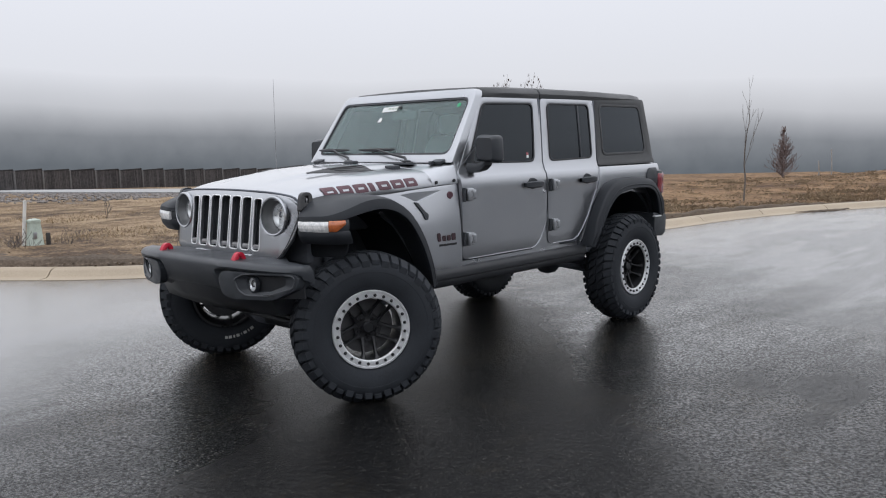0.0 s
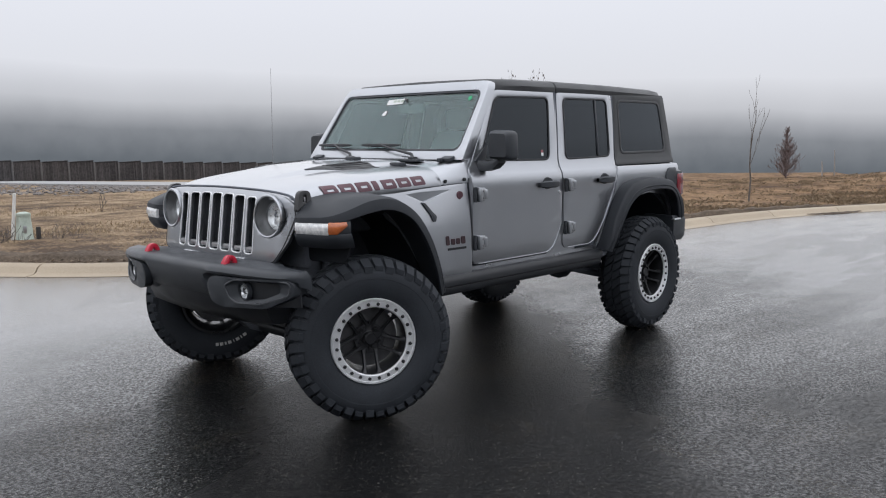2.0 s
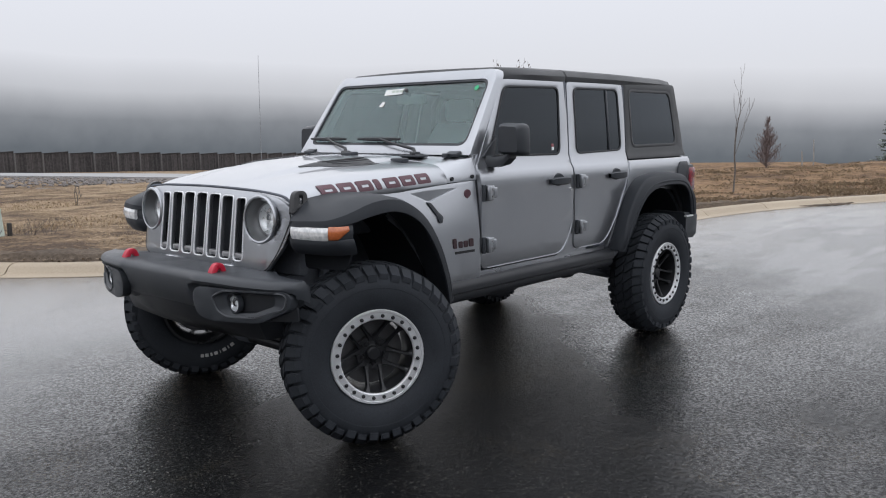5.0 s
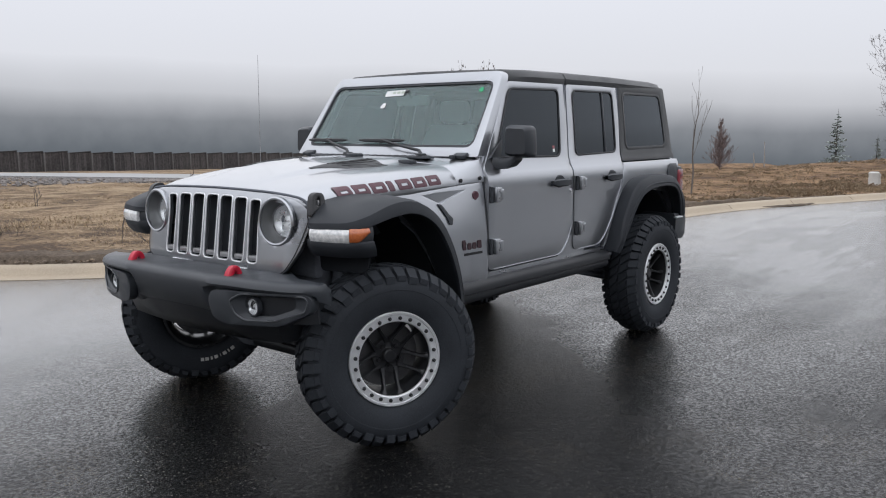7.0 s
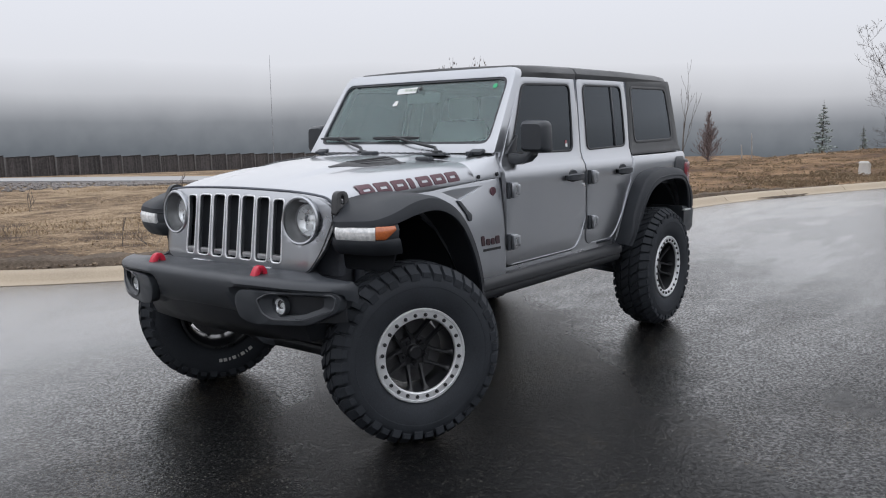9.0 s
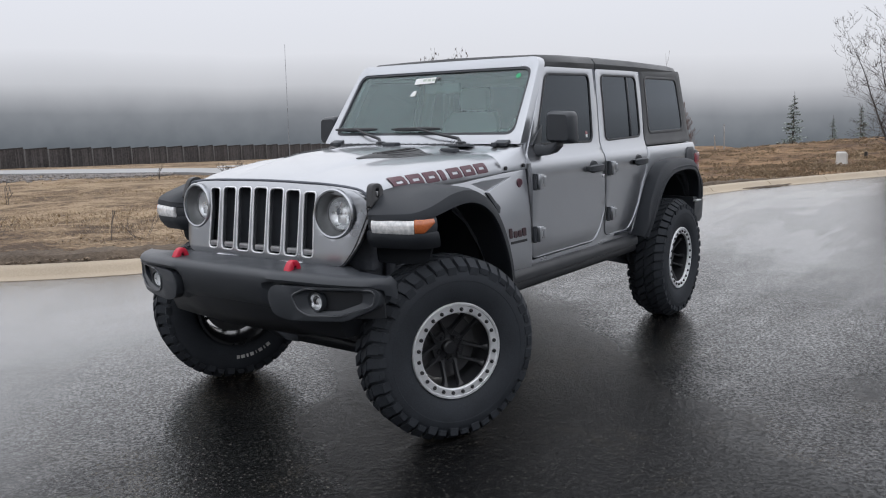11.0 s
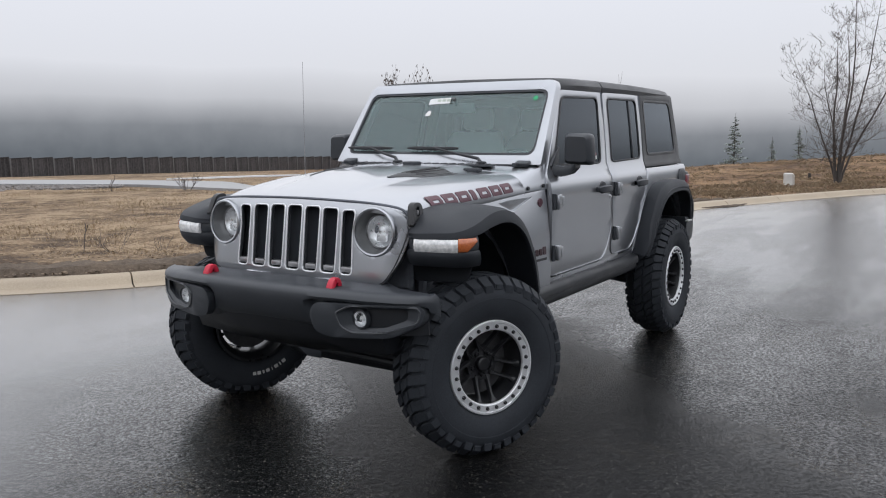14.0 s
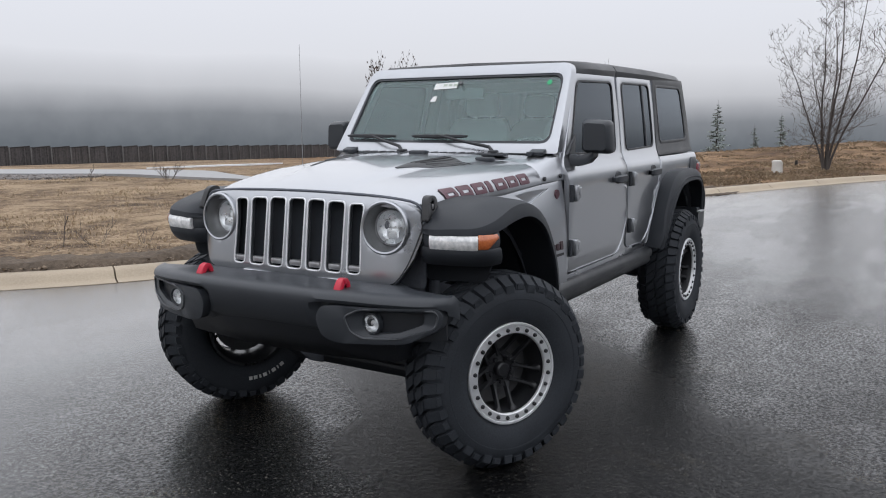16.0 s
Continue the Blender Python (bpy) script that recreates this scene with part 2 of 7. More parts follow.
def asphalt_material():
    """Wet fine asphalt: dark stones in a dark binder under an uneven film of water."""
    m, n, l, b = nodes_of("wet_asphalt")
    co = n.new("ShaderNodeTexCoord")

    def noise_node(scale, detail, rough=0.5, twist=0.0, vector=None):
        t = n.new("ShaderNodeTexNoise")
        t.inputs["Scale"].default_value, t.inputs["Detail"].default_value = scale, detail
        t.inputs["Roughness"].default_value, t.inputs["Distortion"].default_value = rough, twist
        l.new(vector or co.outputs["Object"], t.inputs["Vector"])
        return t.outputs["Fac"]

    def ranged(value, f0, f1, t0, t1, smooth=False):
        r = n.new("ShaderNodeMapRange")
        if smooth:
            r.interpolation_type = "SMOOTHSTEP"
        for k, v in (("From Min", f0), ("From Max", f1), ("To Min", t0), ("To Max", t1)):
            r.inputs[k].default_value = v
        l.new(value, r.inputs["Value"])
        return r.outputs[0]

    def maths(kind, a, c, e=0.0, clamp=False):
        k = n.new("ShaderNodeMath")
        k.operation, k.use_clamp = kind, clamp
        for slot, v in ((0, a), (1, c), (2, e)):
            if isinstance(v, float):
                k.inputs[slot].default_value = v
            else:
                l.new(v, k.inputs[slot])
        return k.outputs[0]

    def mixed(a, c, factor):
        k = n.new("ShaderNodeMix")
        k.data_type = "RGBA"
        for slot, v in ((6, a), (7, c)):
            if isinstance(v, tuple):
                k.inputs[slot].default_value = (*v, 1)
            else:
                l.new(v, k.inputs[slot])
        l.new(factor, k.inputs["Factor"])
        return k.outputs[2]

    stones = n.new("ShaderNodeTexVoronoi")
    stones.inputs["Scale"].default_value = 150
    l.new(co.outputs["Object"], stones.inputs["Vector"])
    chip = n.new("ShaderNodeSeparateColor")
    l.new(stones.outputs["Color"], chip.inputs[0])
    grit = noise_node(220, 3)
    fleck = noise_node(30, 7, 0.80)
    earth = noise_node(1.3, 6, 0.65, 0.6)
    tone = mixed((0.0016, 0.0018, 0.0022), (0.0055, 0.0059, 0.0066), ranged(fleck, 0.40, 0.66, 0.0, 1.0))
    tone = mixed(tone, (0.095, 0.090, 0.080), ranged(chip.outputs[0], 0.94, 1.0, 0.0, 1.0))
    silt = maths("MULTIPLY", ranged(earth, 0.50, 0.66, 0.0, 0.8, True), ranged(chip.outputs[1], 0.72, 1.0, 0.0, 1.0))
    tone = mixed(tone, (0.075, 0.060, 0.038), silt)
    l.new(tone, b.inputs["Base Color"])
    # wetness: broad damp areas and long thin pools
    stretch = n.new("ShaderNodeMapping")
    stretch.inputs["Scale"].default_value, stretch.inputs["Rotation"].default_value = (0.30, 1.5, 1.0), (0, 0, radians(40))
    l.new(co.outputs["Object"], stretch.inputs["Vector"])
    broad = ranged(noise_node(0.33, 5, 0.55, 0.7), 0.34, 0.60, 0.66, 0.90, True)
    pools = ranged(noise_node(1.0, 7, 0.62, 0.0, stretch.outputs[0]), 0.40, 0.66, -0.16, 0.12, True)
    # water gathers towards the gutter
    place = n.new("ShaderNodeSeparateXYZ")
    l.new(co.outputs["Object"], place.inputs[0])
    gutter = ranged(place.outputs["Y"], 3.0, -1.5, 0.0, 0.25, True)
    # the water coat is weaker in a strip across the road, under and beside the car
    strip_pos = maths("ADD", maths("SUBTRACT", place.outputs["X"], maths("MULTIPLY", place.outputs["Y"], 0.92)), maths("MULTIPLY_ADD", noise_node(0.9, 5, 0.6), 1.6, 0.5))
    off = maths("ABSOLUTE", strip_pos, 0.0)
    strip_coat = ranged(off, 0.8, 1.85, 0.42, 1.0, True)
    flood = maths("MAXIMUM", ranged(strip_pos, 2.0, 4.6, 0.0, 1.0, True), ranged(strip_pos, -2.2, -6.0, 0.0, 0.90, True))
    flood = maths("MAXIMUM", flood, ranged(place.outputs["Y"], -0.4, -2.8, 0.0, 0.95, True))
    wet = maths("MULTIPLY", maths("ADD", maths("ADD", broad, pools), gutter, clamp=True), strip_coat)
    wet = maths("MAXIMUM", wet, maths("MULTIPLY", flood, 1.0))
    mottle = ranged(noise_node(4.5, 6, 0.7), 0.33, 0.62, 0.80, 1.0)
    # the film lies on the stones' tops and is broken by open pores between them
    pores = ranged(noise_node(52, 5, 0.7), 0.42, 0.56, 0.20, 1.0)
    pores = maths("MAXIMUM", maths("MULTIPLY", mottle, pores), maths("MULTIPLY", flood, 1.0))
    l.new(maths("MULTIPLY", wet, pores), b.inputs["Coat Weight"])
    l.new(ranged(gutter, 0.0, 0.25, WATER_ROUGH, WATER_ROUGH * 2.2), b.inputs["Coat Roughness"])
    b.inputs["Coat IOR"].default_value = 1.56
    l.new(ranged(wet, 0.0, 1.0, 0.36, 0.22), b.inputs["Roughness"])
    l.new(ranged(place.outputs["Y"], 0.0, -3.5, 0.05, 0.65, True), b.inputs["Specular IOR Level"])
    high = maths("ADD", maths("MULTIPLY", fleck, 2.2), maths("ADD", grit, stones.outputs["Distance"]))
    ripple = maths("ADD", noise_node(85, 3), maths("MULTIPLY", noise_node(30, 3), 1.4))
    for socket, height, strength, deep in (("Normal", high, ranged(flood, 0.0, 1.0, 0.6, 0.25), 0.005), ("Coat Normal", ripple, ranged(wet, 0.45, 1.0, 0.75, 0.20), 0.006)):
        bp = n.new("ShaderNodeBump")
        bp.inputs["Distance"].default_value = deep
        if isinstance(strength, float):
            bp.inputs["Strength"].default_value = strength
        else:
            l.new(strength, bp.inputs["Strength"])
        l.new(height, bp.inputs["Height"])
        l.new(bp.outputs["Normal"], b.inputs[socket])
    return m


def field_material():
    """Winter field: matted straw-coloured grass with brown soil showing through."""
    m, n, l, b = nodes_of("dead_grass_field")
    co = n.new("ShaderNodeTexCoord")
    big, mid, fine = (n.new("ShaderNodeTexNoise") for _ in range(3))
    for t, s, d in ((big, 0.22, 6), (mid, 1.7, 6), (fine, 16, 4)):
        t.inputs["Scale"].default_value, t.inputs["Detail"].default_value = s, d
        l.new(co.outputs["Object"], t.inputs["Vector"])
    add = n.new("ShaderNodeMath")
    add.operation = "ADD"
    l.new(big.outputs["Fac"], add.inputs[0])
    l.new(mid.outputs["Fac"], add.inputs[1])
    add2 = n.new("ShaderNodeMath")
    add2.operation = "MULTIPLY_ADD"
    add2.inputs[1].default_value = 0.9
    l.new(fine.outputs["Fac"], add2.inputs[0])
    l.new(add.outputs[0], add2.inputs[2])
    ramp = n.new("ShaderNodeValToRGB")
    scale = n.new("ShaderNodeMath")
    scale.operation = "DIVIDE"
    scale.inputs[1].default_value = 2.9
    l.new(add2.outputs[0], scale.inputs[0])
    l.new(scale.outputs[0], ramp.inputs["Fac"])
    e = ramp.color_ramp.elements
    e[0].position, e[0].color = 0.42, (0.085, 0.058, 0.040, 1)
    e[1].position, e[1].color = 0.555, (0.37, 0.275, 0.178, 1)
    mid_stop = ramp.color_ramp.elements.new(0.49)
    mid_stop.color = (0.215, 0.148, 0.090, 1)
    # the made-up ground past the bend is browner than the old meadow
    sep, across, drift, brown = n.new("ShaderNodeSeparateXYZ"), n.new("ShaderNodeMath"), n.new("ShaderNodeMapRange"), n.new("ShaderNodeMix")
    l.new(co.outputs["Object"], sep.inputs[0])
    across.operation = "SUBTRACT"
    l.new(sep.outputs["X"], across.inputs[0])
    l.new(sep.outputs["Y"], across.inputs[1])
    drift.interpolation_type = "SMOOTHSTEP"
    drift.inputs["From Min"].default_value, drift.inputs["From Max"].default_value = 2.0, -14.0
    l.new(across.outputs[0], drift.inputs["Value"])
    brown.data_type, brown.blend_type = "RGBA", "MULTIPLY"
    brown.inputs[7].default_value = (0.80, 0.69, 0.60, 1)
    l.new(drift.outputs[0], brown.inputs["Factor"])
    l.new(ramp.outputs["Color"], brown.inputs[6])
    l.new(brown.outputs[2], b.inputs["Base Color"])
    b.inputs["Roughness"].default_value = 0.9
    b.inputs["Specular IOR Level"].default_value = 0.2
    bp = n.new("ShaderNodeBump")
    bp.inputs["Strength"].default_value, bp.inputs["Distance"].default_value = 1.0, 0.10
    l.new(add2.outputs[0], bp.inputs["Height"])
    l.new(bp.outputs["Normal"], b.inputs["Normal"])
    return m


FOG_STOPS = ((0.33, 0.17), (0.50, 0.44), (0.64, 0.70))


def fog_material():
    """The wooded hills far off, a glowing shell with the fog painted in: dim blue-grey below, thinning into bright
    cloud.
    """
    m, n, l, b = nodes_of("fogged_hills")
    n.remove(b)
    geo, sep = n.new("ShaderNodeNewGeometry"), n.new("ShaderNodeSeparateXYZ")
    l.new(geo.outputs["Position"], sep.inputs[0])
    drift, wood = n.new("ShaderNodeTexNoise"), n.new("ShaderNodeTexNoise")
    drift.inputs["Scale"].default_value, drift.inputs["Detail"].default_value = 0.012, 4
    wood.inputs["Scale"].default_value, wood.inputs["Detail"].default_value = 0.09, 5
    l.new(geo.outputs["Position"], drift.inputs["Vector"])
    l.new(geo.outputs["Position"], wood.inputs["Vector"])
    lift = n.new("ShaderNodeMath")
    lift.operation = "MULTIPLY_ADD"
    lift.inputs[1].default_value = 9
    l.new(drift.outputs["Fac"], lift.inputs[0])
    # hills drawn higher towards +y, out of view, to darken reflections in the car
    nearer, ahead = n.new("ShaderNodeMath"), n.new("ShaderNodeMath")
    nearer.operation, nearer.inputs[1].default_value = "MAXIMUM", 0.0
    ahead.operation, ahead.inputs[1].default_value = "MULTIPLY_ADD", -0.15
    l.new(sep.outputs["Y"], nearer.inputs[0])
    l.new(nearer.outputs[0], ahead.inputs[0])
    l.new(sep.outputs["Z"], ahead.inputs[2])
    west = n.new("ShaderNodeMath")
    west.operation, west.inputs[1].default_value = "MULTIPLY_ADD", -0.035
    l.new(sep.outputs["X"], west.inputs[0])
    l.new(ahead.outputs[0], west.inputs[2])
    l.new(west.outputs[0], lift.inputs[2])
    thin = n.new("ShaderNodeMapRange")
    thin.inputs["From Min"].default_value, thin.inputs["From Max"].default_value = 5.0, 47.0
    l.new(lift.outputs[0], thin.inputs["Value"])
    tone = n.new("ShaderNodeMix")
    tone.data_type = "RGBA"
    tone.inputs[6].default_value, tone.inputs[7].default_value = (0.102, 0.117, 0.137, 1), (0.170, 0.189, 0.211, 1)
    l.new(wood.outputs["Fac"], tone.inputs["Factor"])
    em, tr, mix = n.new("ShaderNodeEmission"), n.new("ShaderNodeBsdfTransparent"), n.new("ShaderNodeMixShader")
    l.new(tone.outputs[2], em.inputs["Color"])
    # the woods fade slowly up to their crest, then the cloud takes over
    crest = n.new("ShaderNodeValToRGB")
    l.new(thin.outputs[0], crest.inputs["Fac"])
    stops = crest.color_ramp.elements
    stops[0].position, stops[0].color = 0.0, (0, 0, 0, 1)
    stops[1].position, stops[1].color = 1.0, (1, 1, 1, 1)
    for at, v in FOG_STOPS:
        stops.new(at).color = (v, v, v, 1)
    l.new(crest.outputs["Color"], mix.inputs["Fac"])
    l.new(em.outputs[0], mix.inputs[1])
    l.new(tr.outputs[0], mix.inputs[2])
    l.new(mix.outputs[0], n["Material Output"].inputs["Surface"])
    return m


ASPHALT, FIELD, FOG = asphalt_material(), field_material(), fog_material()


# ---- mesh helpers ----
def part(name, bm, material, parent=None, label="", angle=35):
    """Links a bmesh as one mesh object, under a thing or a part if one is given."""
    bmesh.ops.recalc_face_normals(bm, faces=bm.faces)
    me = bpy.data.meshes.new(name)
    bm.to_mesh(me)
    bm.free()
    me.materials.append(material)
    me.polygons.foreach_set("use_smooth", [True] * len(me.polygons))
    me.set_sharp_from_angle(angle=radians(angle))
    ob = new(name, me)
    if parent:
        ob.parent = parent
    return tagged(ob, label)


def thing(name, label, category, group="", kind="", at=(0, 0, 0)):
    ob = new(name)
    ob.empty_display_size = 0.2
    ob.location = at
    return tagged(ob, label, category, group, kind)


def block(bm, cx, cy, cz, sx, sy, sz, bevel=0.0, turn=None, segs=2):
    """A bevelled box added to bm."""
    made = bmesh.ops.create_cube(bm, size=1.0)["verts"]
    bmesh.ops.scale(bm, vec=(sx, sy, sz), verts=made)
    if bevel:
        edges = list({e for v in made for e in v.link_edges})
        made = bmesh.ops.bevel(bm, geom=edges, offset=bevel, segments=segs, affect="EDGES", profile=0.5)["verts"]
    m = Matrix.Translation((cx, cy, cz)) @ (turn or Matrix())
    bmesh.ops.transform(bm, matrix=m, verts=made)
    return bm


def loft(bm, rings, closed=True, caps=True):
    """A skin over rings of points, all of one length."""
    rows = [[bm.verts.new(p) for p in ring] for ring in rings]
    n = len(rows[0])
    for a, b in zip(rows, rows[1:]):
        for i in range(n if closed else n - 1):
            j = (i + 1) % n
            bm.faces.new((a[i], a[j], b[j], b[i]))
    if caps and closed:
        bm.faces.new(rows[0][::-1])
        bm.faces.new(rows[-1])
    return bm


def tube(bm, points, radii, n=8):
    """A round bar along points; radii is one number or one for each point."""
    points = [Vector(p) for p in points]
    if not hasattr(radii, "__len__"):
        radii = [radii] * len(points)
    side = None
    rings = []
    for i, p in enumerate(points):
        way = (points[min(i + 1, len(points) - 1)] - points[max(i - 1, 0)]).normalized()
        if side is None:
            side = way.orthogonal().normalized()
        side = (side - way * side.dot(way)).normalized()
        up = way.cross(side)
        rings.append([p + radii[i] * (math.cos(a) * side + math.sin(a) * up) for a in (2 * math.pi * k / n for k in range(n))])
    return loft(bm, rings)


def lathe(bm, profile, n=48, caps=False):
    """Turns (radius, along) pairs about the y axis."""
    rings = [[(r * math.cos(2 * math.pi * k / n), a, r * math.sin(2 * math.pi * k / n)) for k in range(n)] for r, a in profile]
    return loft(bm, rings, True, caps)


def rounded(points, r, n=4):
    """A polygon with its corners rounded; r is one radius or one for each corner."""
    out = []
    count = len(points)
    for i, p in enumerate(points):
        p = Vector(p)
        a, b = Vector(points[i - 1]) - p, Vector(points[(i + 1) % count]) - p
        rad = r[i] if hasattr(r, "__len__") else r
        if rad <= 0:
            out.append(tuple(p))
            continue
        d = min(rad, 0.45 * a.length, 0.45 * b.length)
        p0, p1 = p + a.normalized() * d, p + b.normalized() * d
        for k in range(n + 1):
            t = k / n
            out.append(tuple((1 - t) ** 2 * p0 + 2 * t * (1 - t) * p + t * t * p1))
    return out


def circle(cu, cv, r, n=28):
    return [(cu + r * math.cos(2 * math.pi * k / n), cv + r * math.sin(2 * math.pi * k / n)) for k in range(n)]


def sheet(outer, place, holes=(), cuts_u=(), cuts_v=(), thick=0.02, bevel=0.004):
    """A plate with holes, cut from its outline in (u, v) and bent by place(u, v, depth)."""
    flat = bmesh.new()
    for loop in (outer, *holes):
        vs = [flat.verts.new((u, v, 0)) for u, v in loop]
        for a, b in zip(vs, vs[1:] + vs[:1]):
            flat.edges.new((a, b))
    bmesh.ops.triangle_fill(flat, use_beauty=True, use_dissolve=False, edges=flat.edges[:])
    for cuts, no in ((cuts_u, (1, 0, 0)), (cuts_v, (0, 1, 0))):
        for c in cuts:
            co = (c, 0, 0) if no[0] else (0, c, 0)
            bmesh.ops.bisect_plane(flat, geom=flat.verts[:] + flat.edges[:] + flat.faces[:], plane_co=co, plane_no=no, dist=1e-5)
    flat.verts.index_update()
    bm = bmesh.new()
    top = [bm.verts.new(place(v.co.x, v.co.y, 0.0)) for v in flat.verts]
    low = [bm.verts.new(place(v.co.x, v.co.y, thick)) for v in flat.verts]
    for f in flat.faces:
        ids = [v.index for v in f.verts]
        bm.faces.new([top[i] for i in ids])
        bm.faces.new([low[i] for i in reversed(ids)])
    rim = []
    for e in flat.edges:
        if len(e.link_faces) == 1:
            i, j = (v.index for v in e.verts)
            bm.faces.new((top[i], top[j], low[j], low[i]))
            rim.append((i, j))
    flat.free()
    bmesh.ops.recalc_face_normals(bm, faces=bm.faces)
    if bevel:
        edges = [bm.edges.get((top[i], top[j])) for i, j in rim]
        bmesh.ops.bevel(bm, geom=[e for e in edges if e], offset=bevel, segments=2, affect="EDGES", profile=0.5, clamp_overlap=True)
    return bm


def steps(a, b, n):
    return [a + (b - a) * i / n for i in range(n + 1)]


def lerp(x, table):
    """Straight-line reading of a small table of (x, value)."""
    if x <= table[0][0]:
        return table[0][1]
    for (x0, v0), (x1, v1) in zip(table, table[1:]):
        if x <= x1:
            return v0 + (v1 - v0) * (x - x0) / (x1 - x0)
    return table[-1][1]


# ---- ground, road, kerb, distance ----
def land(x, y):
    """Height of the field: it falls away from the road into a shallow hollow, and drops off behind the low ridge."""
    z = 0.11 - 0.018 * max(0, -x - 12) - 0.024 * max(0, -y - 8)
    dip = max(0.0, min(1.0, (-y - 3.6) / 2.0)) * max(0.0, min(1.0, (y + 24) / 8)) * max(0.0, min(1.0, (x + 64) / 30))
    z -= 0.056 * dip * max(0.0, min(16.0, -x - 14.6))
    z -= 0.009 * max(0.0, -x - 12) * max(0.0, min(1.0, (-y - 3.0) / 6.0))
    z += 0.70 * max(0.0, min(1.0, (-x - 34) / 32)) * max(0.0, min(1.0, (y + 20) / 10))
    ridge = max(0.0, -x - 66) * max(0.0, min(1.0, (y + 42) / 20))
    far = max(0.0, math.hypot(x, y) - 150)
    return z - 0.07 * ridge - 0.05 * far


KERB = [(9.0, -22.0), (4.2, -13.5), (1.6, -9.2), (-0.44, -6.24), (-1.36, -5.15), (-2.43, -4.35), (-4.2, -3.55), (-6.6, -3.0), (-9.9, -2.53), (-12.0, -2.3), (-13.9, -1.85), (-16.2, -0.95), (-18.2, -0.1), (-20.5, 1.05), (-24.0, 3.4), (-28.5, 7.6), (-34.0, 14.0)]


def smooth_line(points, n=6):
    """A smooth line through points."""
    ps = [Vector(p) for p in points]
    out = []
    for i in range(len(ps) - 1):
        p0, p1, p2, p3 = ps[max(i - 1, 0)], ps[i], ps[i + 1], ps[min(i + 2, len(ps) - 1)]
        for k in range(n):
            t = k / n
            out.append(0.5 * (2 * p1 + (p2 - p0) * t + (2 * p0 - 5 * p1 + 4 * p2 - p3) * t * t + (3 * p1 - p0 - 3 * p2 + p3) * t ** 3))
    out.append(ps[-1])
    return out


KERB_LINE = smooth_line(KERB)


def kerb_side(x, y):
    """Signed distance past the kerb line: positive on the field's side."""
    best, sign = 1e9, 1
    for a, b in zip(KERB_LINE, KERB_LINE[1:]):
        d = b - a
        t = max(0, min(1, ((x - a.x) * d.x + (y - a.y) * d.y) / d.length_squared))
        q = a + d * t
        r = math.hypot(x - q.x, y - q.y)
        if r < best:
            best, sign = r, 1 if d.x * (y - a.y) - d.y * (x - a.x) < 0 else -1
    return best * -sign


def build_ground():
    """One sheet of land to the horizon, low under the road, rising behind the kerb."""
    bm = bmesh.new()
    radii = [0] + [1.5 * 1.135 ** k for k in range(48)]
    count = 180
    centre = Vector((-6.0, -4.0))
    rows = []
    for r in radii[1:]:
        row = []
        for k in range(count):
            a = 2 * math.pi * k / count
            x, y = centre.x + r * math.cos(a), centre.y + r * math.sin(a)
            s = kerb_side(x, y)
            up = max(0.0, min(1.0, (s - 0.30) / 0.35))
            z = land(x, y) if r > 60 else -0.12 + up * (land(x, y) + 0.12)
            if s > 0.8 and r < 120:
                z += 0.07 * (noise.noise((x * 0.35, y * 0.35, 0)) + 0.5 * noise.noise((x * 1.1, y * 1.1, 3)))
            if s < 0:
                z = min(z, -0.12)
            row.append(bm.verts.new((x, y, z)))
        rows.append(row)
    mid = bm.verts.new((centre.x, centre.y, -0.12))
    for k in range(count):
        bm.faces.new((mid, rows[0][k], rows[0][(k + 1) % count]))
    for a, b in zip(rows, rows[1:]):
        for k in range(count):
            j = (k + 1) % count
            bm.faces.new((a[k], b[k], b[j], a[j]))
    return tagged(part("ground", bm, FIELD, None, "brown winter field of matted dead grass", 180), category="field", kind="structure")


def road_z(x, y):
    """A gently crowned road: level with the gutter at the kerb, a little higher where the car stands."""
    return 0.042 * max(0.0, min(1.0, (-kerb_side(x, y) - 0.3) / 2.6))


def build_road():
    """The wet asphalt, ending at the gutter, in strips that follow the kerb."""
    bm = bmesh.new()
    rows = []
    for i, p in enumerate(KERB_LINE):
        d = (KERB_LINE[min(i + 1, len(KERB_LINE) - 1)] - KERB_LINE[max(i - 1, 0)]).normalized()
        goal = Vector((3.0 + 0.5 * p.x, 70.0 + 0.4 * p.y))
        way = (goal - p).normalized()
        row = []
        for far in (0.0, 0.3, 0.9, 1.6, 2.3, 2.9, 3.6, 5, 9, 16, 30, 60):
            blend = min(1.0, far / 9)
            side = Vector((d.y, -d.x))
            if kerb_side(p.x + side.x, p.y + side.y) > 0:
                side = -side
            q = p + (side * (1 - blend) + way * blend).normalized() * far
            row.append(bm.verts.new((q.x, q.y, road_z(q.x, q.y) if far < 9 else 0.042)))
        rows.append(row)
    for a, b in zip(rows, rows[1:]):
        for k in range(len(a) - 1):
            bm.faces.new((a[k], a[k + 1], b[k + 1], b[k]))
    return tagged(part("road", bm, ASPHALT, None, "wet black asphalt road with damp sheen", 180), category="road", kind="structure")


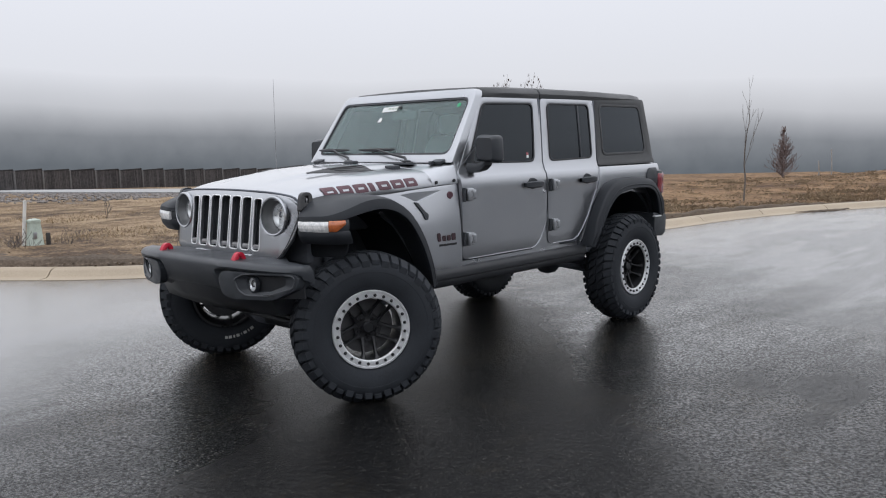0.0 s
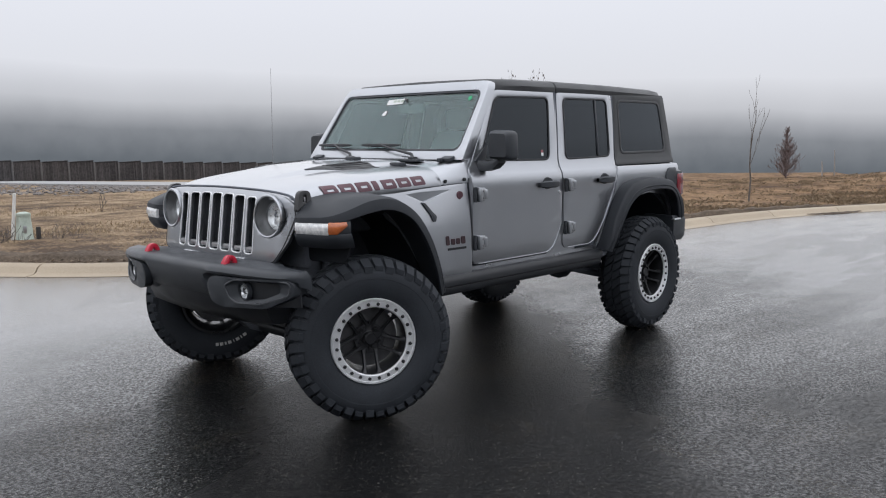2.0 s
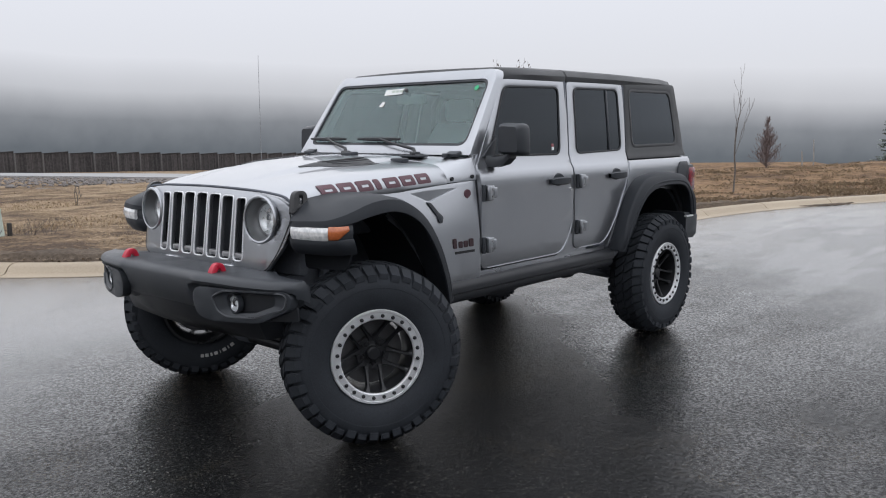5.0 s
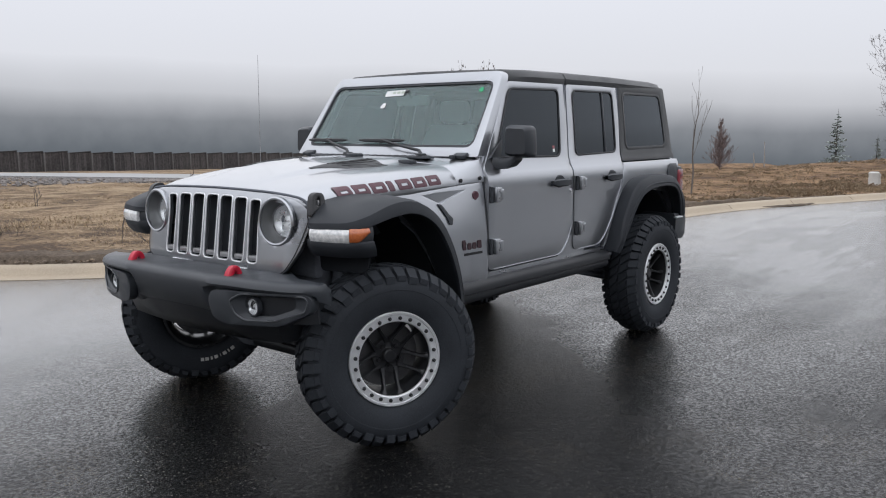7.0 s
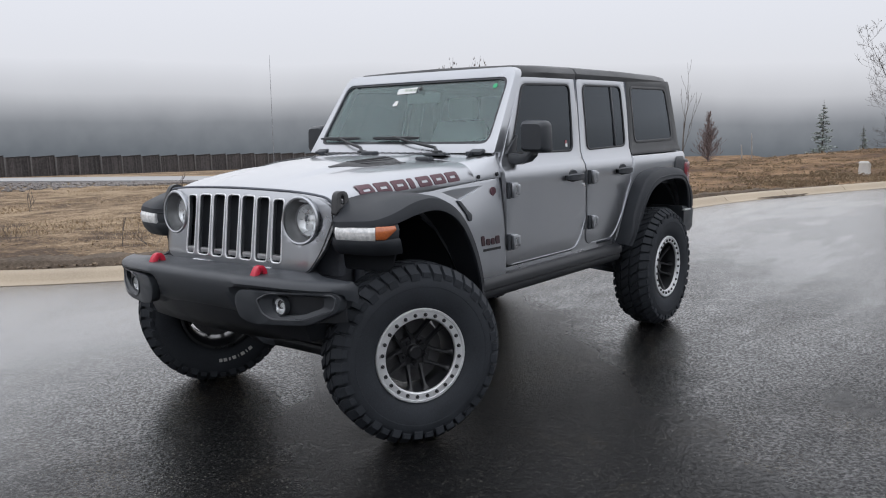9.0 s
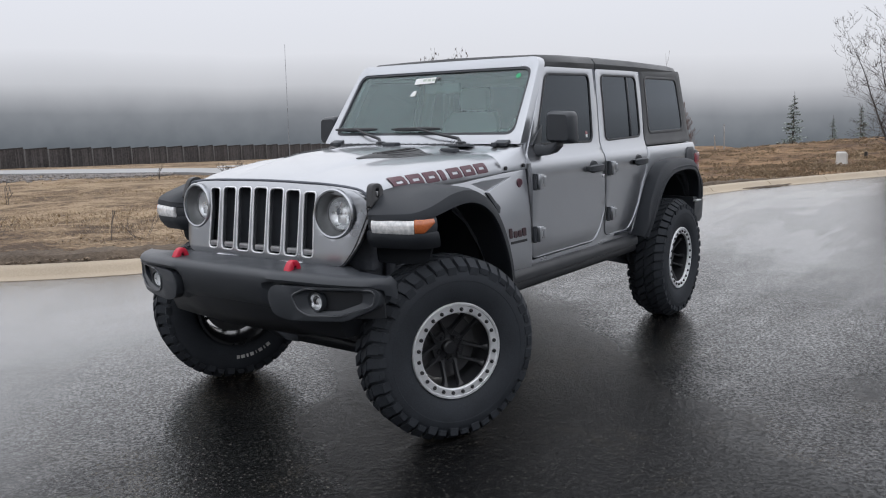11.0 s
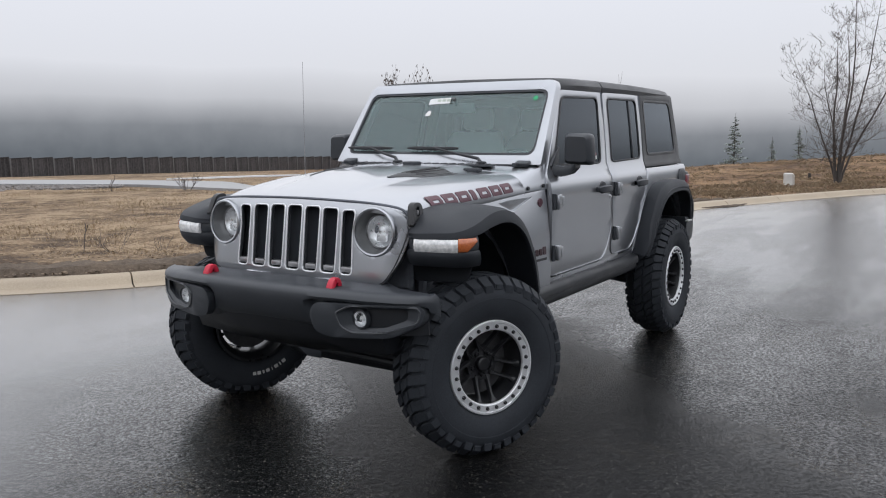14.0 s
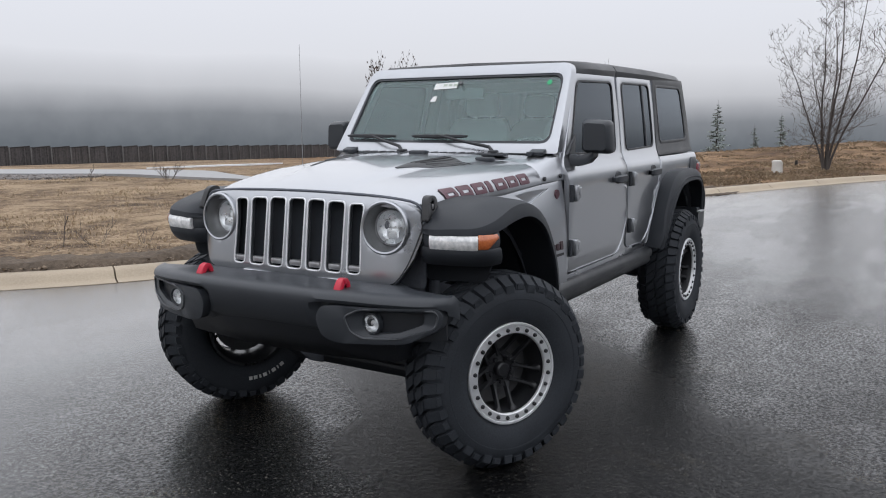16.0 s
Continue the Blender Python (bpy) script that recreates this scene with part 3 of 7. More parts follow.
def build_kerb():
    """A rolled concrete kerb with its gutter, cast in lengths with open joints."""
    holder = thing("kerb", "pale tan concrete rolled kerb along the road", "kerb", kind="structure")
    profile = [(-0.02, 0.006), (0.13, 0.012), (0.17, 0.026), (0.22, 0.076), (0.27, 0.098), (0.32, 0.105), (0.41, 0.105), (0.44, 0.092), (0.44, -0.08), (-0.02, -0.08)]
    dense = smooth_line(KERB, 24)
    run = [0.0]
    for a, b in zip(dense, dense[1:]):
        run.append(run[-1] + (b - a).length)

    def at(s):
        s = max(0.0, min(s, run[-1] - 1e-4))
        i = max(k for k in range(len(run) - 1) if run[k] <= s)
        d = (dense[i + 1] - dense[i]).normalized()
        return dense[i] + d * (s - run[i]), Vector((d.y, -d.x)) * -1

    length = 1.9
    mark = min(range(len(dense)), key=lambda k: (dense[k] - Vector((-0.72, -5.85))).length)
    s = run[mark] % length
    while s < run[-1] - 0.5:
        bm = bmesh.new()
        rings = []
        for q in steps(s + 0.008, min(s + length, run[-1]) - 0.008, 6):
            p, out = at(q)
            if kerb_side(p.x + out.x, p.y + out.y) < 0:
                out = -out
            rings.append([(p.x + out.x * o, p.y + out.y * o, z) for o, z in profile])
        loft(bm, rings)
        part("kerb_length", bm, CONCRETE, holder)
        s += length
    return holder


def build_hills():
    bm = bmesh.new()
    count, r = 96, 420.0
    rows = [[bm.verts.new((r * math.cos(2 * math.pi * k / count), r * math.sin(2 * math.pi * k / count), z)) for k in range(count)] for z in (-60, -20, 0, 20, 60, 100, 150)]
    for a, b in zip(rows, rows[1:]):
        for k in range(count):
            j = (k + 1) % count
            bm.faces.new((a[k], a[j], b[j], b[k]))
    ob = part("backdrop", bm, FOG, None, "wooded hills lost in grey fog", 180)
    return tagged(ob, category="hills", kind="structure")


build_ground()
build_road()
build_kerb()
build_hills()


# ---- the parked car ----
CAR = thing("car", "lifted silver four-door off-road car with black flares on wet asphalt", "car")
REAR_AXLE, HUB_Z, ROAD_TOP = -2.902, 0.474, 0.042


def side_y(z):
    """Half width of the body at a height: slightly barrelled below the belt line, leaning in above it."""
    return lerp(z, [(0.60, 0.757), (0.75, 0.775), (0.95, 0.787), (1.15, 0.787), (1.25, 0.785), (1.295, 0.776), (1.325, 0.759), (1.38, 0.738), (1.60, 0.708), (1.86, 0.668)])


def on_side(s):
    return lambda x, z, d: (x, s * (side_y(z) - d), z)


SIDE_LEVELS = [0.75, 0.85, 0.95, 1.05, 1.15, 1.21, 1.25, 1.275, 1.295, 1.31, 1.325, 1.35, 1.38, 1.6]


def ring_tube(bm, loop, r, n=6):
    """A closed round bead along a loop."""
    loop = [Vector(p) for p in loop]
    c = len(loop)
    rings = []
    for i, p in enumerate(loop):
        way = (loop[(i + 1) % c] - loop[i - 1]).normalized()
        side = Vector((0.31, 0.92, 0.22)).cross(way).normalized()
        up = way.cross(side)
        rings.append([p + r * (math.cos(2 * math.pi * k / n) * side + math.sin(2 * math.pi * k / n) * up) for k in range(n)])
    return loft(bm, rings + [rings[0]], True, False)


# wheels
def build_wheel(lettered=False):
    """One wheel about its own hub, its face towards +y: rim, beadlock ring, bolts, hub, tyre and tread."""
    bm = bmesh.new()
    lathe(bm, [(0.190, 0.094), (0.221, 0.094), (0.226, 0.082), (0.211, 0.068), (0.196, 0.02), (0.191, -0.06), (0.205, -0.12), (0.227, -0.14), (0.227, -0.15), (0.212, -0.15), (0.191, -0.125), (0.179, -0.06), (0.180, 0.03), (0.186, 0.078), (0.190, 0.094)], 56)
    wheel = part("wheel", bm, RIMBLACK, None, "black split-spoke wheel with silver beadlock ring")
    # spokes: five pairs of nearly parallel legs that flare where they meet the rim
    for k in range(5):
        mid_a = 2 * math.pi * k / 5 - math.pi / 2
        across = Vector((-math.sin(mid_a), 0, math.cos(mid_a)))
        along = Vector((math.cos(mid_a), 0, math.sin(mid_a)))
        for fork in (-1, 1):
            sp = bmesh.new()
            rings = []
            for t in steps(0, 1, 9):
                off = 0.033 + 0.004 * t + 0.010 * max(0.0, t - 0.65) ** 2 / 0.12
                reach = 0.060 + 0.126 * t
                c = along * reach + across * off * fork + Vector((0, 0.010 + 0.052 * t ** 1.4, 0))
                w, h = 0.0085 + 0.010 * max(0.0, 0.35 - t) ** 2 / 0.12 + 0.018 * max(0.0, t - 0.7) ** 2 / 0.09, 0.012
                rings.append([c + across * w * u + Vector((0, 1, 0)) * h * v for u, v in ((-1, -1), (-0.9, 0.5), (-0.55, 1), (0.55, 1), (0.9, 0.5), (1, -1))])
            loft(sp, rings)
            part("spoke", sp, RIMBLACK, wheel)
        web = bmesh.new()
        loft(web, [[along * r + across * 0.034 * u + Vector((0, 0.004 + y, 0)) for u, y in ((-1, -0.012), (-1, 0.014), (1, 0.014), (1, -0.012))] for r in (0.055, 0.082)])
        part("spoke_web", web, RIMBLACK, wheel)
    hub = bmesh.new()
    lathe(hub, [(0.001, 0.044), (0.028, 0.044), (0.034, 0.038), (0.036, 0.012), (0.041, 0.010), (0.074, 0.012), (0.079, 0.006), (0.079, -0.05), (0.001, -0.05)], 40)
    part("hub_cap", hub, RIMBLACK, wheel, "black centre cap")
    nut_mesh = pit_mesh = None
    for k in range(5):
        a = 2 * math.pi * k / 5 + math.pi / 2 + 0.63
        if nut_mesh is None:
            b = bmesh.new()
            lathe(b, [(0.001, 0.016), (0.007, 0.016), (0.010, 0.010), (0.010, -0.005)], 6)
            nut = part("lug_nut", b, DECAL_EDGE, wheel)
            b = bmesh.new()
            lathe(b, [(0.016, 0.0025), (0.0175, 0.006), (0.019, 0.0025), (0.0175, -0.002), (0.016, 0.0025)], 18)
            pit = part("lug_seat", b, RIMBLACK, wheel)
            nut_mesh, pit_mesh = nut.data, pit.data
        else:
            nut, pit = new("lug_nut", nut_mesh), new("lug_seat", pit_mesh)
            nut.parent = pit.parent = wheel
        nut.location = pit.location = (0.058 * math.cos(a), 0.012, 0.058 * math.sin(a))
    drum = bmesh.new()
    lathe(drum, [(0.001, -0.02), (0.160, -0.02), (0.163, -0.03), (0.163, -0.045), (0.001, -0.045)], 40)
    part("brake_disc", drum, DISC, wheel, "steel brake disc")
    cal = bmesh.new()
    rings = []
    for a in steps(0.2, 1.15, 6):
        rings.append([(r * math.cos(a), y, r * math.sin(a)) for r, y in ((0.11, -0.01), (0.172, -0.01), (0.176, -0.03), (0.172, -0.07), (0.11, -0.07))])
    loft(cal, rings)
    part("brake_caliper", cal, DISC, wheel)
    lock = bmesh.new()
    lathe(lock, [(0.180, 0.094), (0.1815, 0.103), (0.186, 0.1065), (0.2165, 0.1075), (0.2185, 0.112), (0.2275, 0.1125), (0.231, 0.108), (0.2315, 0.096), (0.226, 0.088), (0.19, 0.088), (0.180, 0.094)], 72)
    part("beadlock_ring", lock, RIMSILVER, wheel, "machined silver beadlock ring")
    bolt_mesh = None
    for k in range(24):
        a = 2 * math.pi * (k + 0.5) / 24
        if bolt_mesh is None:
            b = bmesh.new()
            lathe(b, [(0.001, 0.010), (0.006, 0.0095), (0.0088, 0.006), (0.0098, 0.0), (0.0098, -0.006)], 8)
            bolt = part("bolt", b, DECAL_EDGE, wheel, "black ring bolt")
            bolt_mesh = bolt.data
        else:
            bolt = new("bolt", bolt_mesh)
            bolt.parent = wheel
        bolt.location = (0.2005 * math.cos(a), 0.1072, 0.2005 * math.sin(a))
    # tyre carcass: bulged sidewalls with a rim guard rib
    def size(r):
        return 0.226 + (r - 0.236) * 0.96

    tyre = bmesh.new()
    half = [(0.236, 0.098), (0.245, 0.110), (0.262, 0.120), (0.29, 0.130), (0.325, 0.134), (0.355, 0.134), (0.38, 0.131), (0.393, 0.124), (0.404, 0.116), (0.415, 0.104), (0.425, 0.088), (0.437, 0.06)]
    half = [(size(r), a * 0.94) for r, a in half]
    prof = half + [(size(0.444), 0.0)] + [(r, -a * 1.2) for r, a in half[::-1]]
    lathe(tyre, prof, 84)
    tyre_part = part("tyre", tyre, RUBBER, wheel, "black mud-terrain tyre")
    flat_bottom(tyre_part)
    # raised ribs on the outer sidewall
    rib = bmesh.new()
    for r, a in ((size(0.352), 0.1262),):
        lathe(rib, [(r - 0.004, a - 0.003), (r - 0.002, a + 0.0005), (r + 0.002, a + 0.001), (r + 0.004, a - 0.003)], 84)
    part("sidewall_rib", rib, RUBBER, wheel)
    tread = bmesh.new()
    count = 42

    def lug(a_mid, y0, y1, da, skew, r0, r1, droop=0.0):
        """One tread block between two y, on the tyre's crown, turned by skew."""
        pts = []
        for r, sh in ((r0, 1.0), (r1, 0.86)):
            for u, v in ((-1, -1), (1, -1), (1, 1), (-1, 1)):
                y = (y0 + y1) / 2 + (y1 - y0) / 2 * v * (0.5 + 0.5 * sh)
                a = a_mid + da / 2 * u * sh + skew * v
                rr = size(r) - droop * max(0.0, abs(y) - 0.075) / 0.05
                pts.append((rr * math.cos(a), y, rr * math.sin(a)))
        vs = [tread.verts.new(p) for p in pts]
        for f in ((3, 2, 1, 0), (4, 5, 6, 7), (0, 1, 5, 4), (1, 2, 6, 5), (2, 3, 7, 6), (3, 0, 4, 7)):
            tread.faces.new([vs[i] for i in f])

    pitch = 2 * math.pi / count
    for k in range(count):
        a = k * pitch
        for s in (-1, 1):
            off = 0 if s > 0 else pitch / 2
            long_one = k % 2 == 0
            k2 = 0.945 if s > 0 else 1.12
            lug(a + off, s * 0.070, s * (0.130 if long_one else 0.124) * k2, pitch * 0.84, 0.01 * s, 0.405, 0.458, 0.042)
            lug(a + off + pitch * 0.06, s * 0.112 * k2, s * (0.1325 if long_one else 0.1285) * k2, pitch * (0.74 if long_one else 0.62), 0, 0.386 if long_one else 0.398, 0.420, 0.0)
            lug(a + off + pitch * 0.45, s * 0.006, s * 0.066, pitch * 0.78, 0.05 * s, 0.434, 0.4620)
    tread_part = part("tread", tread, RUBBER, wheel, "chunky tread blocks")
    flat_bottom(tread_part)
    if lettered:
        for k, w in enumerate((0.020, 0.022, 0.012, 0.022, 0.004, 0.024, 0.008, 0.024)):
            a = -1.60 + 0.092 * k
            b = bmesh.new()
            block(b, 0, 0, 0, w, 0.004, 0.021, 0.002)
            bar = part("letter_bar", b, LETTER_WHITE, wheel, "small white raised bar on the sidewall")
            bar.matrix_basis = Matrix.Rotation(-a - math.pi / 2, 4, "Y") @ Matrix.Translation((0, -0.1525, -0.300))
    return wheel


def flat_bottom(ob):
    """Presses the tyre flat where it stands."""
    for v in ob.data.vertices:
        if v.co.z < ROAD_TOP - HUB_Z + 0.001:
            v.co.z = ROAD_TOP - HUB_Z + 0.001
        if v.co.z < -0.36:
            v.co.y *= 1 + 0.05 * (-v.co.z - 0.36) / 0.1


STEER = -27.4
wheel_a = build_wheel()
wheel_a.parent = CAR
wheel_a.matrix_basis = pose(0.0486, 0.8295, HUB_Z, 0, 0, STEER)
tagged(wheel_a, group="wheels")
copy_thing(wheel_a, pose(REAR_AXLE, 0.787, HUB_Z, 0, 0, 0))
copy_thing(wheel_a, pose(REAR_AXLE, -0.787, HUB_Z, 0, 0, 180))
wheel_d = build_wheel(True)
wheel_d.parent = CAR
wheel_d.matrix_basis = pose(-0.075, -0.862, HUB_Z, 0, 0, 180 + STEER)
tagged(wheel_d, group="wheels")


# body sides, doors and glass
FDOOR = [(-0.862, 0.755), (-1.70, 0.755), (-1.80, 0.92), (-1.808, 1.34), (-1.865, 1.842), (-1.19, 1.838), (-0.905, 1.385), (-0.862, 1.345)]
RDOOR = [(-1.822, 0.765), (-2.215, 0.765), (-2.33, 0.90), (-2.475, 1.14), (-2.535, 1.30), (-2.60, 1.85), (-1.882, 1.844), (-1.822, 1.34)]
FWIN = [(-1.00, 1.405), (-1.705, 1.395), (-1.765, 1.795), (-1.215, 1.785)]
RWIN = [(-1.925, 1.395), (-2.475, 1.405), (-2.505, 1.80), (-1.965, 1.797)]


def grown(points, d):
    """A polygon pushed out from its middle by about d."""
    c = sum((Vector(p) for p in points), Vector((0, 0))) / len(points)
    return [tuple(Vector(p) + Vector((math.copysign(d, p[0] - c.x), math.copysign(d, p[1] - c.y)))) for p in points]


def handle(parent, s, x, z):
    y = side_y(z)
    cup = bmesh.new()
    rings = []
    for t in steps(-1, 1, 10):
        w = 0.042 * math.sqrt(max(0.02, 1 - t * t))
        rings.append([(x + 0.06 * t, s * (y + d), z + 0.006 + w * v) for v, d in ((-1, -0.004), (-0.9, 0.003), (0.9, 0.003), (1, -0.004))])
    loft(cup, rings)
    part("handle_cup", cup, PLASTIC, parent, "black recessed cup")
    bm = bmesh.new()
    rings = []
    for t in steps(-1, 1, 14):
        bow = 0.022 * (1 - t * t) ** 0.5 + 0.016
        h = 0.024 * (1 - 0.45 * t ** 6)
        rings.append([(x + 0.106 * t, s * (y + bow + o), z + v) for v, o in ((-h, -0.006), (-h * 0.7, 0.008), (h * 0.7, 0.008), (h, -0.006), (h * 0.6, -0.014), (-h * 0.6, -0.014))])
    loft(bm, rings)
    block(bm, x - 0.095, s * (y + 0.010), z, 0.022, 0.03, 0.03, 0.004)
    block(bm, x + 0.095, s * (y + 0.010), z, 0.022, 0.03, 0.03, 0.004)
    return part("door_handle", bm, PLASTIC, parent, "black pull handle")


def hinge(parent, s, x, z):
    """An exposed strap hinge: a knuckle on the pillar and a stepped body-colour leaf with two bolts on the door."""
    y = side_y(z)
    bm = bmesh.new()
    block(bm, x - 0.045, s * (y + 0.012), z, 0.062, 0.026, 0.082, 0.006)
    block(bm, x - 0.078, s * (y + 0.014), z, 0.034, 0.030, 0.060, 0.006)
    block(bm, x - 0.020, s * (y + 0.020), z, 0.030, 0.036, 0.088, 0.008)
    leaf = part("hinge", bm, SILVER, parent, "silver exposed strap hinge")
    pin = bmesh.new()
    tube(pin, [(x + 0.006, s * (y + 0.010), z - 0.046), (x + 0.006, s * (y + 0.010), z + 0.046)], 0.011, 10)
    part("hinge_pin", pin, PLASTIC, leaf)
    for dz in (-0.02, 0.02):
        b = bmesh.new()
        tube(b, [(x - 0.055, s * (y + 0.024), z + dz), (x - 0.055, s * (y + 0.029), z + dz)], 0.008, 8)
        part("hinge_bolt", b, STEEL, leaf)


def window(parent, s, outline, name="window_glass", material=None):
    bm = sheet(rounded(grown(outline, 0.006), 0.05), lambda x, z, d: (x, s * (side_y(z) - 0.003 - d), z), cuts_v=[1.5, 1.6, 1.7], thick=0.004, bevel=0)
    return part(name, bm, material or TINTED, parent, "dark privacy glass")


def seal(parent, s, outline):
    """The black rubber frame round a side window."""
    bm = sheet(rounded(grown(outline, 0.016), 0.055), lambda x, z, d: (x, s * (side_y(z) + 0.004 - d), z), [rounded(grown(outline, -0.004), 0.045)], cuts_v=[1.5, 1.6, 1.7], thick=0.018, bevel=0.003)
    return part("window_seal", bm, RAIL, parent, "black window seal")


for s in (1, -1):
    for name, outline, win, radii in (("front_door", FDOOR, FWIN, [0.06, 0.09, 0.16, 0, 0.03, 0.05, 0.02, 0.03]), ("rear_door", RDOOR, RWIN, [0.07, 0.09, 0.12, 0.1, 0.08, 0.03, 0.03, 0])):
        bm = sheet(rounded(outline, radii, 5), on_side(s), [rounded(grown(win, 0.012), 0.05)], cuts_v=SIDE_LEVELS, thick=0.03, bevel=0.005)
        door = part(name, bm, SILVER, CAR, "silver door with exposed hinges, closed", 28)
        window(door, s, win)
        if name == "front_door" and s == 1:
            for piece, z0, z1, mt, text in (("window_label", 1.412, 1.432, STICKER, "small white label in the window"), ("label_head", 1.432, 1.452, LENS_RED, "dull red head of the label")):
                b = sheet([(-1.633, z0), (-1.658, z0), (-1.660, z1), (-1.635, z1)], lambda x, z, d: (x, side_y(z) - 0.001 - d, z), thick=0.001, bevel=0)
                part(piece, b, mt, door, text)
        seal(door, s, win)
        hem = rounded(outline, radii, 5)[5:19 if name == "front_door" else 28]
        part("door_hem", tube(bmesh.new(), [(x, s * (side_y(z) + 0.001), z + 0.004) for x, z in hem], 0.003, 6), SILVER, door, "rolled door edge")
        if name == "front_door":
            handle(door, s, -1.635, 1.222)
            hinge(door, s, -0.88, 1.19)
            hinge(door, s, -0.88, 0.895)
            lock = bmesh.new()
            tube(lock, [(-1.80 + 0.03, s * side_y(1.165), 1.165), (-1.80 + 0.03, s * (side_y(1.165) + 0.006), 1.165)], 0.011, 14)
            part("key_lock", lock, CHROME, door, "chrome key lock")
        else:
            handle(door, s, -2.345, 1.226)
            hinge(door, s, -1.845, 1.208)
            hinge(door, s, -1.845, 0.912)
            bar = bmesh.new()
            block(bar, -2.345, s * (side_y(1.6) - 0.002), 1.60, 0.018, 0.012, 0.41, 0.003, Matrix.Rotation(s * 0.145, 4, "X") @ Matrix.Rotation(-0.075, 4, "Y"))
            part("window_divider", bar, PLASTIC, door, "black window divider")
        if name == "front_door" and s > 0:
            tag = bmesh.new()
            block(tag, -1.735, s * (side_y(1.44) - 0.011), 1.44, 0.020, 0.002, 0.05, 0)
            part("window_sticker", tag, STICKER, door, "small pale sticker")


def fender_place(s):
    def place(x, z, d):
        seam = lerp(x, [(-0.85, 0.745), (-0.633, 0.712), (0.389, 0.603), (0.5, 0.59)])
        low = lerp(x, [(-0.86, side_y(1.0)), (-0.45, 0.765), (-0.1, 0.72), (0.4, 0.60)])
        t = max(0.0, min(1.0, (1.262 - z) / 0.36))
        t = t * (1.5 - 0.5 * t)
        return (x, s * (seam + (low - seam) * t - d - 0.6 * max(0, 0.75 - z) * 0.15), z)
    return place


for s in (1, -1):
    # front fender side, between the flare and the door
    outline = [(-0.852, 0.685), (-0.50, 0.685), (-0.40, 0.86), (-0.30, 1.02), (-0.18, 1.12), (-0.04, 1.17), (0.20, 1.17), (0.30, 1.14), (0.30, 1.204), (0.05, 1.215), (-0.30, 1.233), (-0.633, 1.249), (-0.852, 1.262)]
    scoop = rounded([(-0.375, 1.214), (-0.715, 1.228), (-0.50, 1.162)], 0.008, 2)
    bm = sheet(outline, fender_place(s), [scoop], cuts_u=steps(-0.84, 0.28, 32), cuts_v=[0.75, 0.9] + steps(1.02, 1.24, 18), thick=0.02, bevel=0.004)
    fender = part("front_fender", bm, SILVER, CAR, "silver fender side panel", 30)
    deep = sheet([(-0.35, 1.224), (-0.75, 1.240), (-0.49, 1.140)], lambda x, z, d, s=s: (x, fender_place(s)(x, z, 0)[1] - s * (0.004 + 0.2 * max(0.0, 1.228 - z) + d), z), cuts_u=[-0.45, -0.55, -0.65], cuts_v=[1.17, 1.20], thick=0.01, bevel=0)
    part("fender_scoop", deep, SILVER, fender, "shaded scoop above the flare")
    vo = rounded([(-0.470, 1.165), (-0.500, 1.160), (-0.545, 1.105), (-0.575, 1.080), (-0.562, 1.045), (-0.540, 1.050), (-0.530, 1.085)], 0.010)
    vent = sheet(vo, lambda x, z, d, s=s: (x, fender_place(s)(x, z, 0)[1] + s * (0.008 - d), z), cuts_u=[-0.5, -0.53], cuts_v=[1.06, 1.09, 1.12, 1.15], thick=0.022, bevel=0.003)
    part("fender_vent", vent, PLASTIC, fender, "black fender vent")
    # rear quarter
    arch = [(-2.40, 0.70), (-2.47, 0.85), (-2.58, 0.99), (-2.72, 1.07), (-3.0, 1.10), (-3.24, 1.07), (-3.34, 0.97), (-3.38, 0.80)]
    outline = [(-2.262, 0.742)] + arch[1:-1] + [(-3.40, 0.86), (-3.475, 0.86), (-3.487, 1.318), (-2.553, 1.318), (-2.49, 1.13), (-2.345, 0.895)]
    bm = sheet(outline, on_side(s), cuts_v=SIDE_LEVELS[:10], thick=0.03, bevel=0.005)
    quarter = part("rear_quarter", bm, SILVER, CAR, "silver rear quarter panel", 28)
    flap = sheet(rounded([(-3.26, 1.145), (-3.43, 1.145), (-3.43, 1.285), (-3.31, 1.285), (-3.26, 1.24)], 0.02), lambda x, z, d, s=s: (x, s * (side_y(z) + 0.010 - d), z), cuts_v=[1.2, 1.25], thick=0.02, bevel=0.004)
    part("fuel_surround", flap, PLASTIC, quarter, "black plastic trim on the quarter panel")
    # sill under the doors
    bm = sheet([(-0.50, 0.66), (-2.25, 0.66), (-2.225, 0.748), (-0.852, 0.748), (-0.852, 0.685), (-0.50, 0.685)], lambda x, z, d, s=s: (x, s * (side_y(z) - 0.006 - d), z), cuts_v=[0.7], thick=0.03, bevel=0.004)
    part("sill", bm, SILVER, CAR, "silver sill below the doors")
    bm = sheet([(-1.62, 0.70), (-2.0, 0.70), (-1.98, 0.80), (-1.86, 0.86), (-1.835, 0.98), (-1.79, 1.02), (-1.77, 0.90), (-1.66, 0.77)], lambda x, z, d, s=s: (x, s * (side_y(z) - 0.007 - d), z), cuts_v=[0.75, 0.85, 0.95], thick=0.02, bevel=0)
    part("pillar_foot", bm, SILVER, CAR, "silver foot of the door pillar")
    # rock rail
    bm = bmesh.new()
    rings = []
    for x in steps(-0.55, -2.30, 8):
        rings.append([(x, s * y, z) for y, z in ((0.70, 0.715), (0.772, 0.722), (0.796, 0.712), (0.808, 0.684), (0.806, 0.655), (0.792, 0.648), (0.796, 0.625), (0.778, 0.600), (0.70, 0.595))])
    loft(bm, rings)
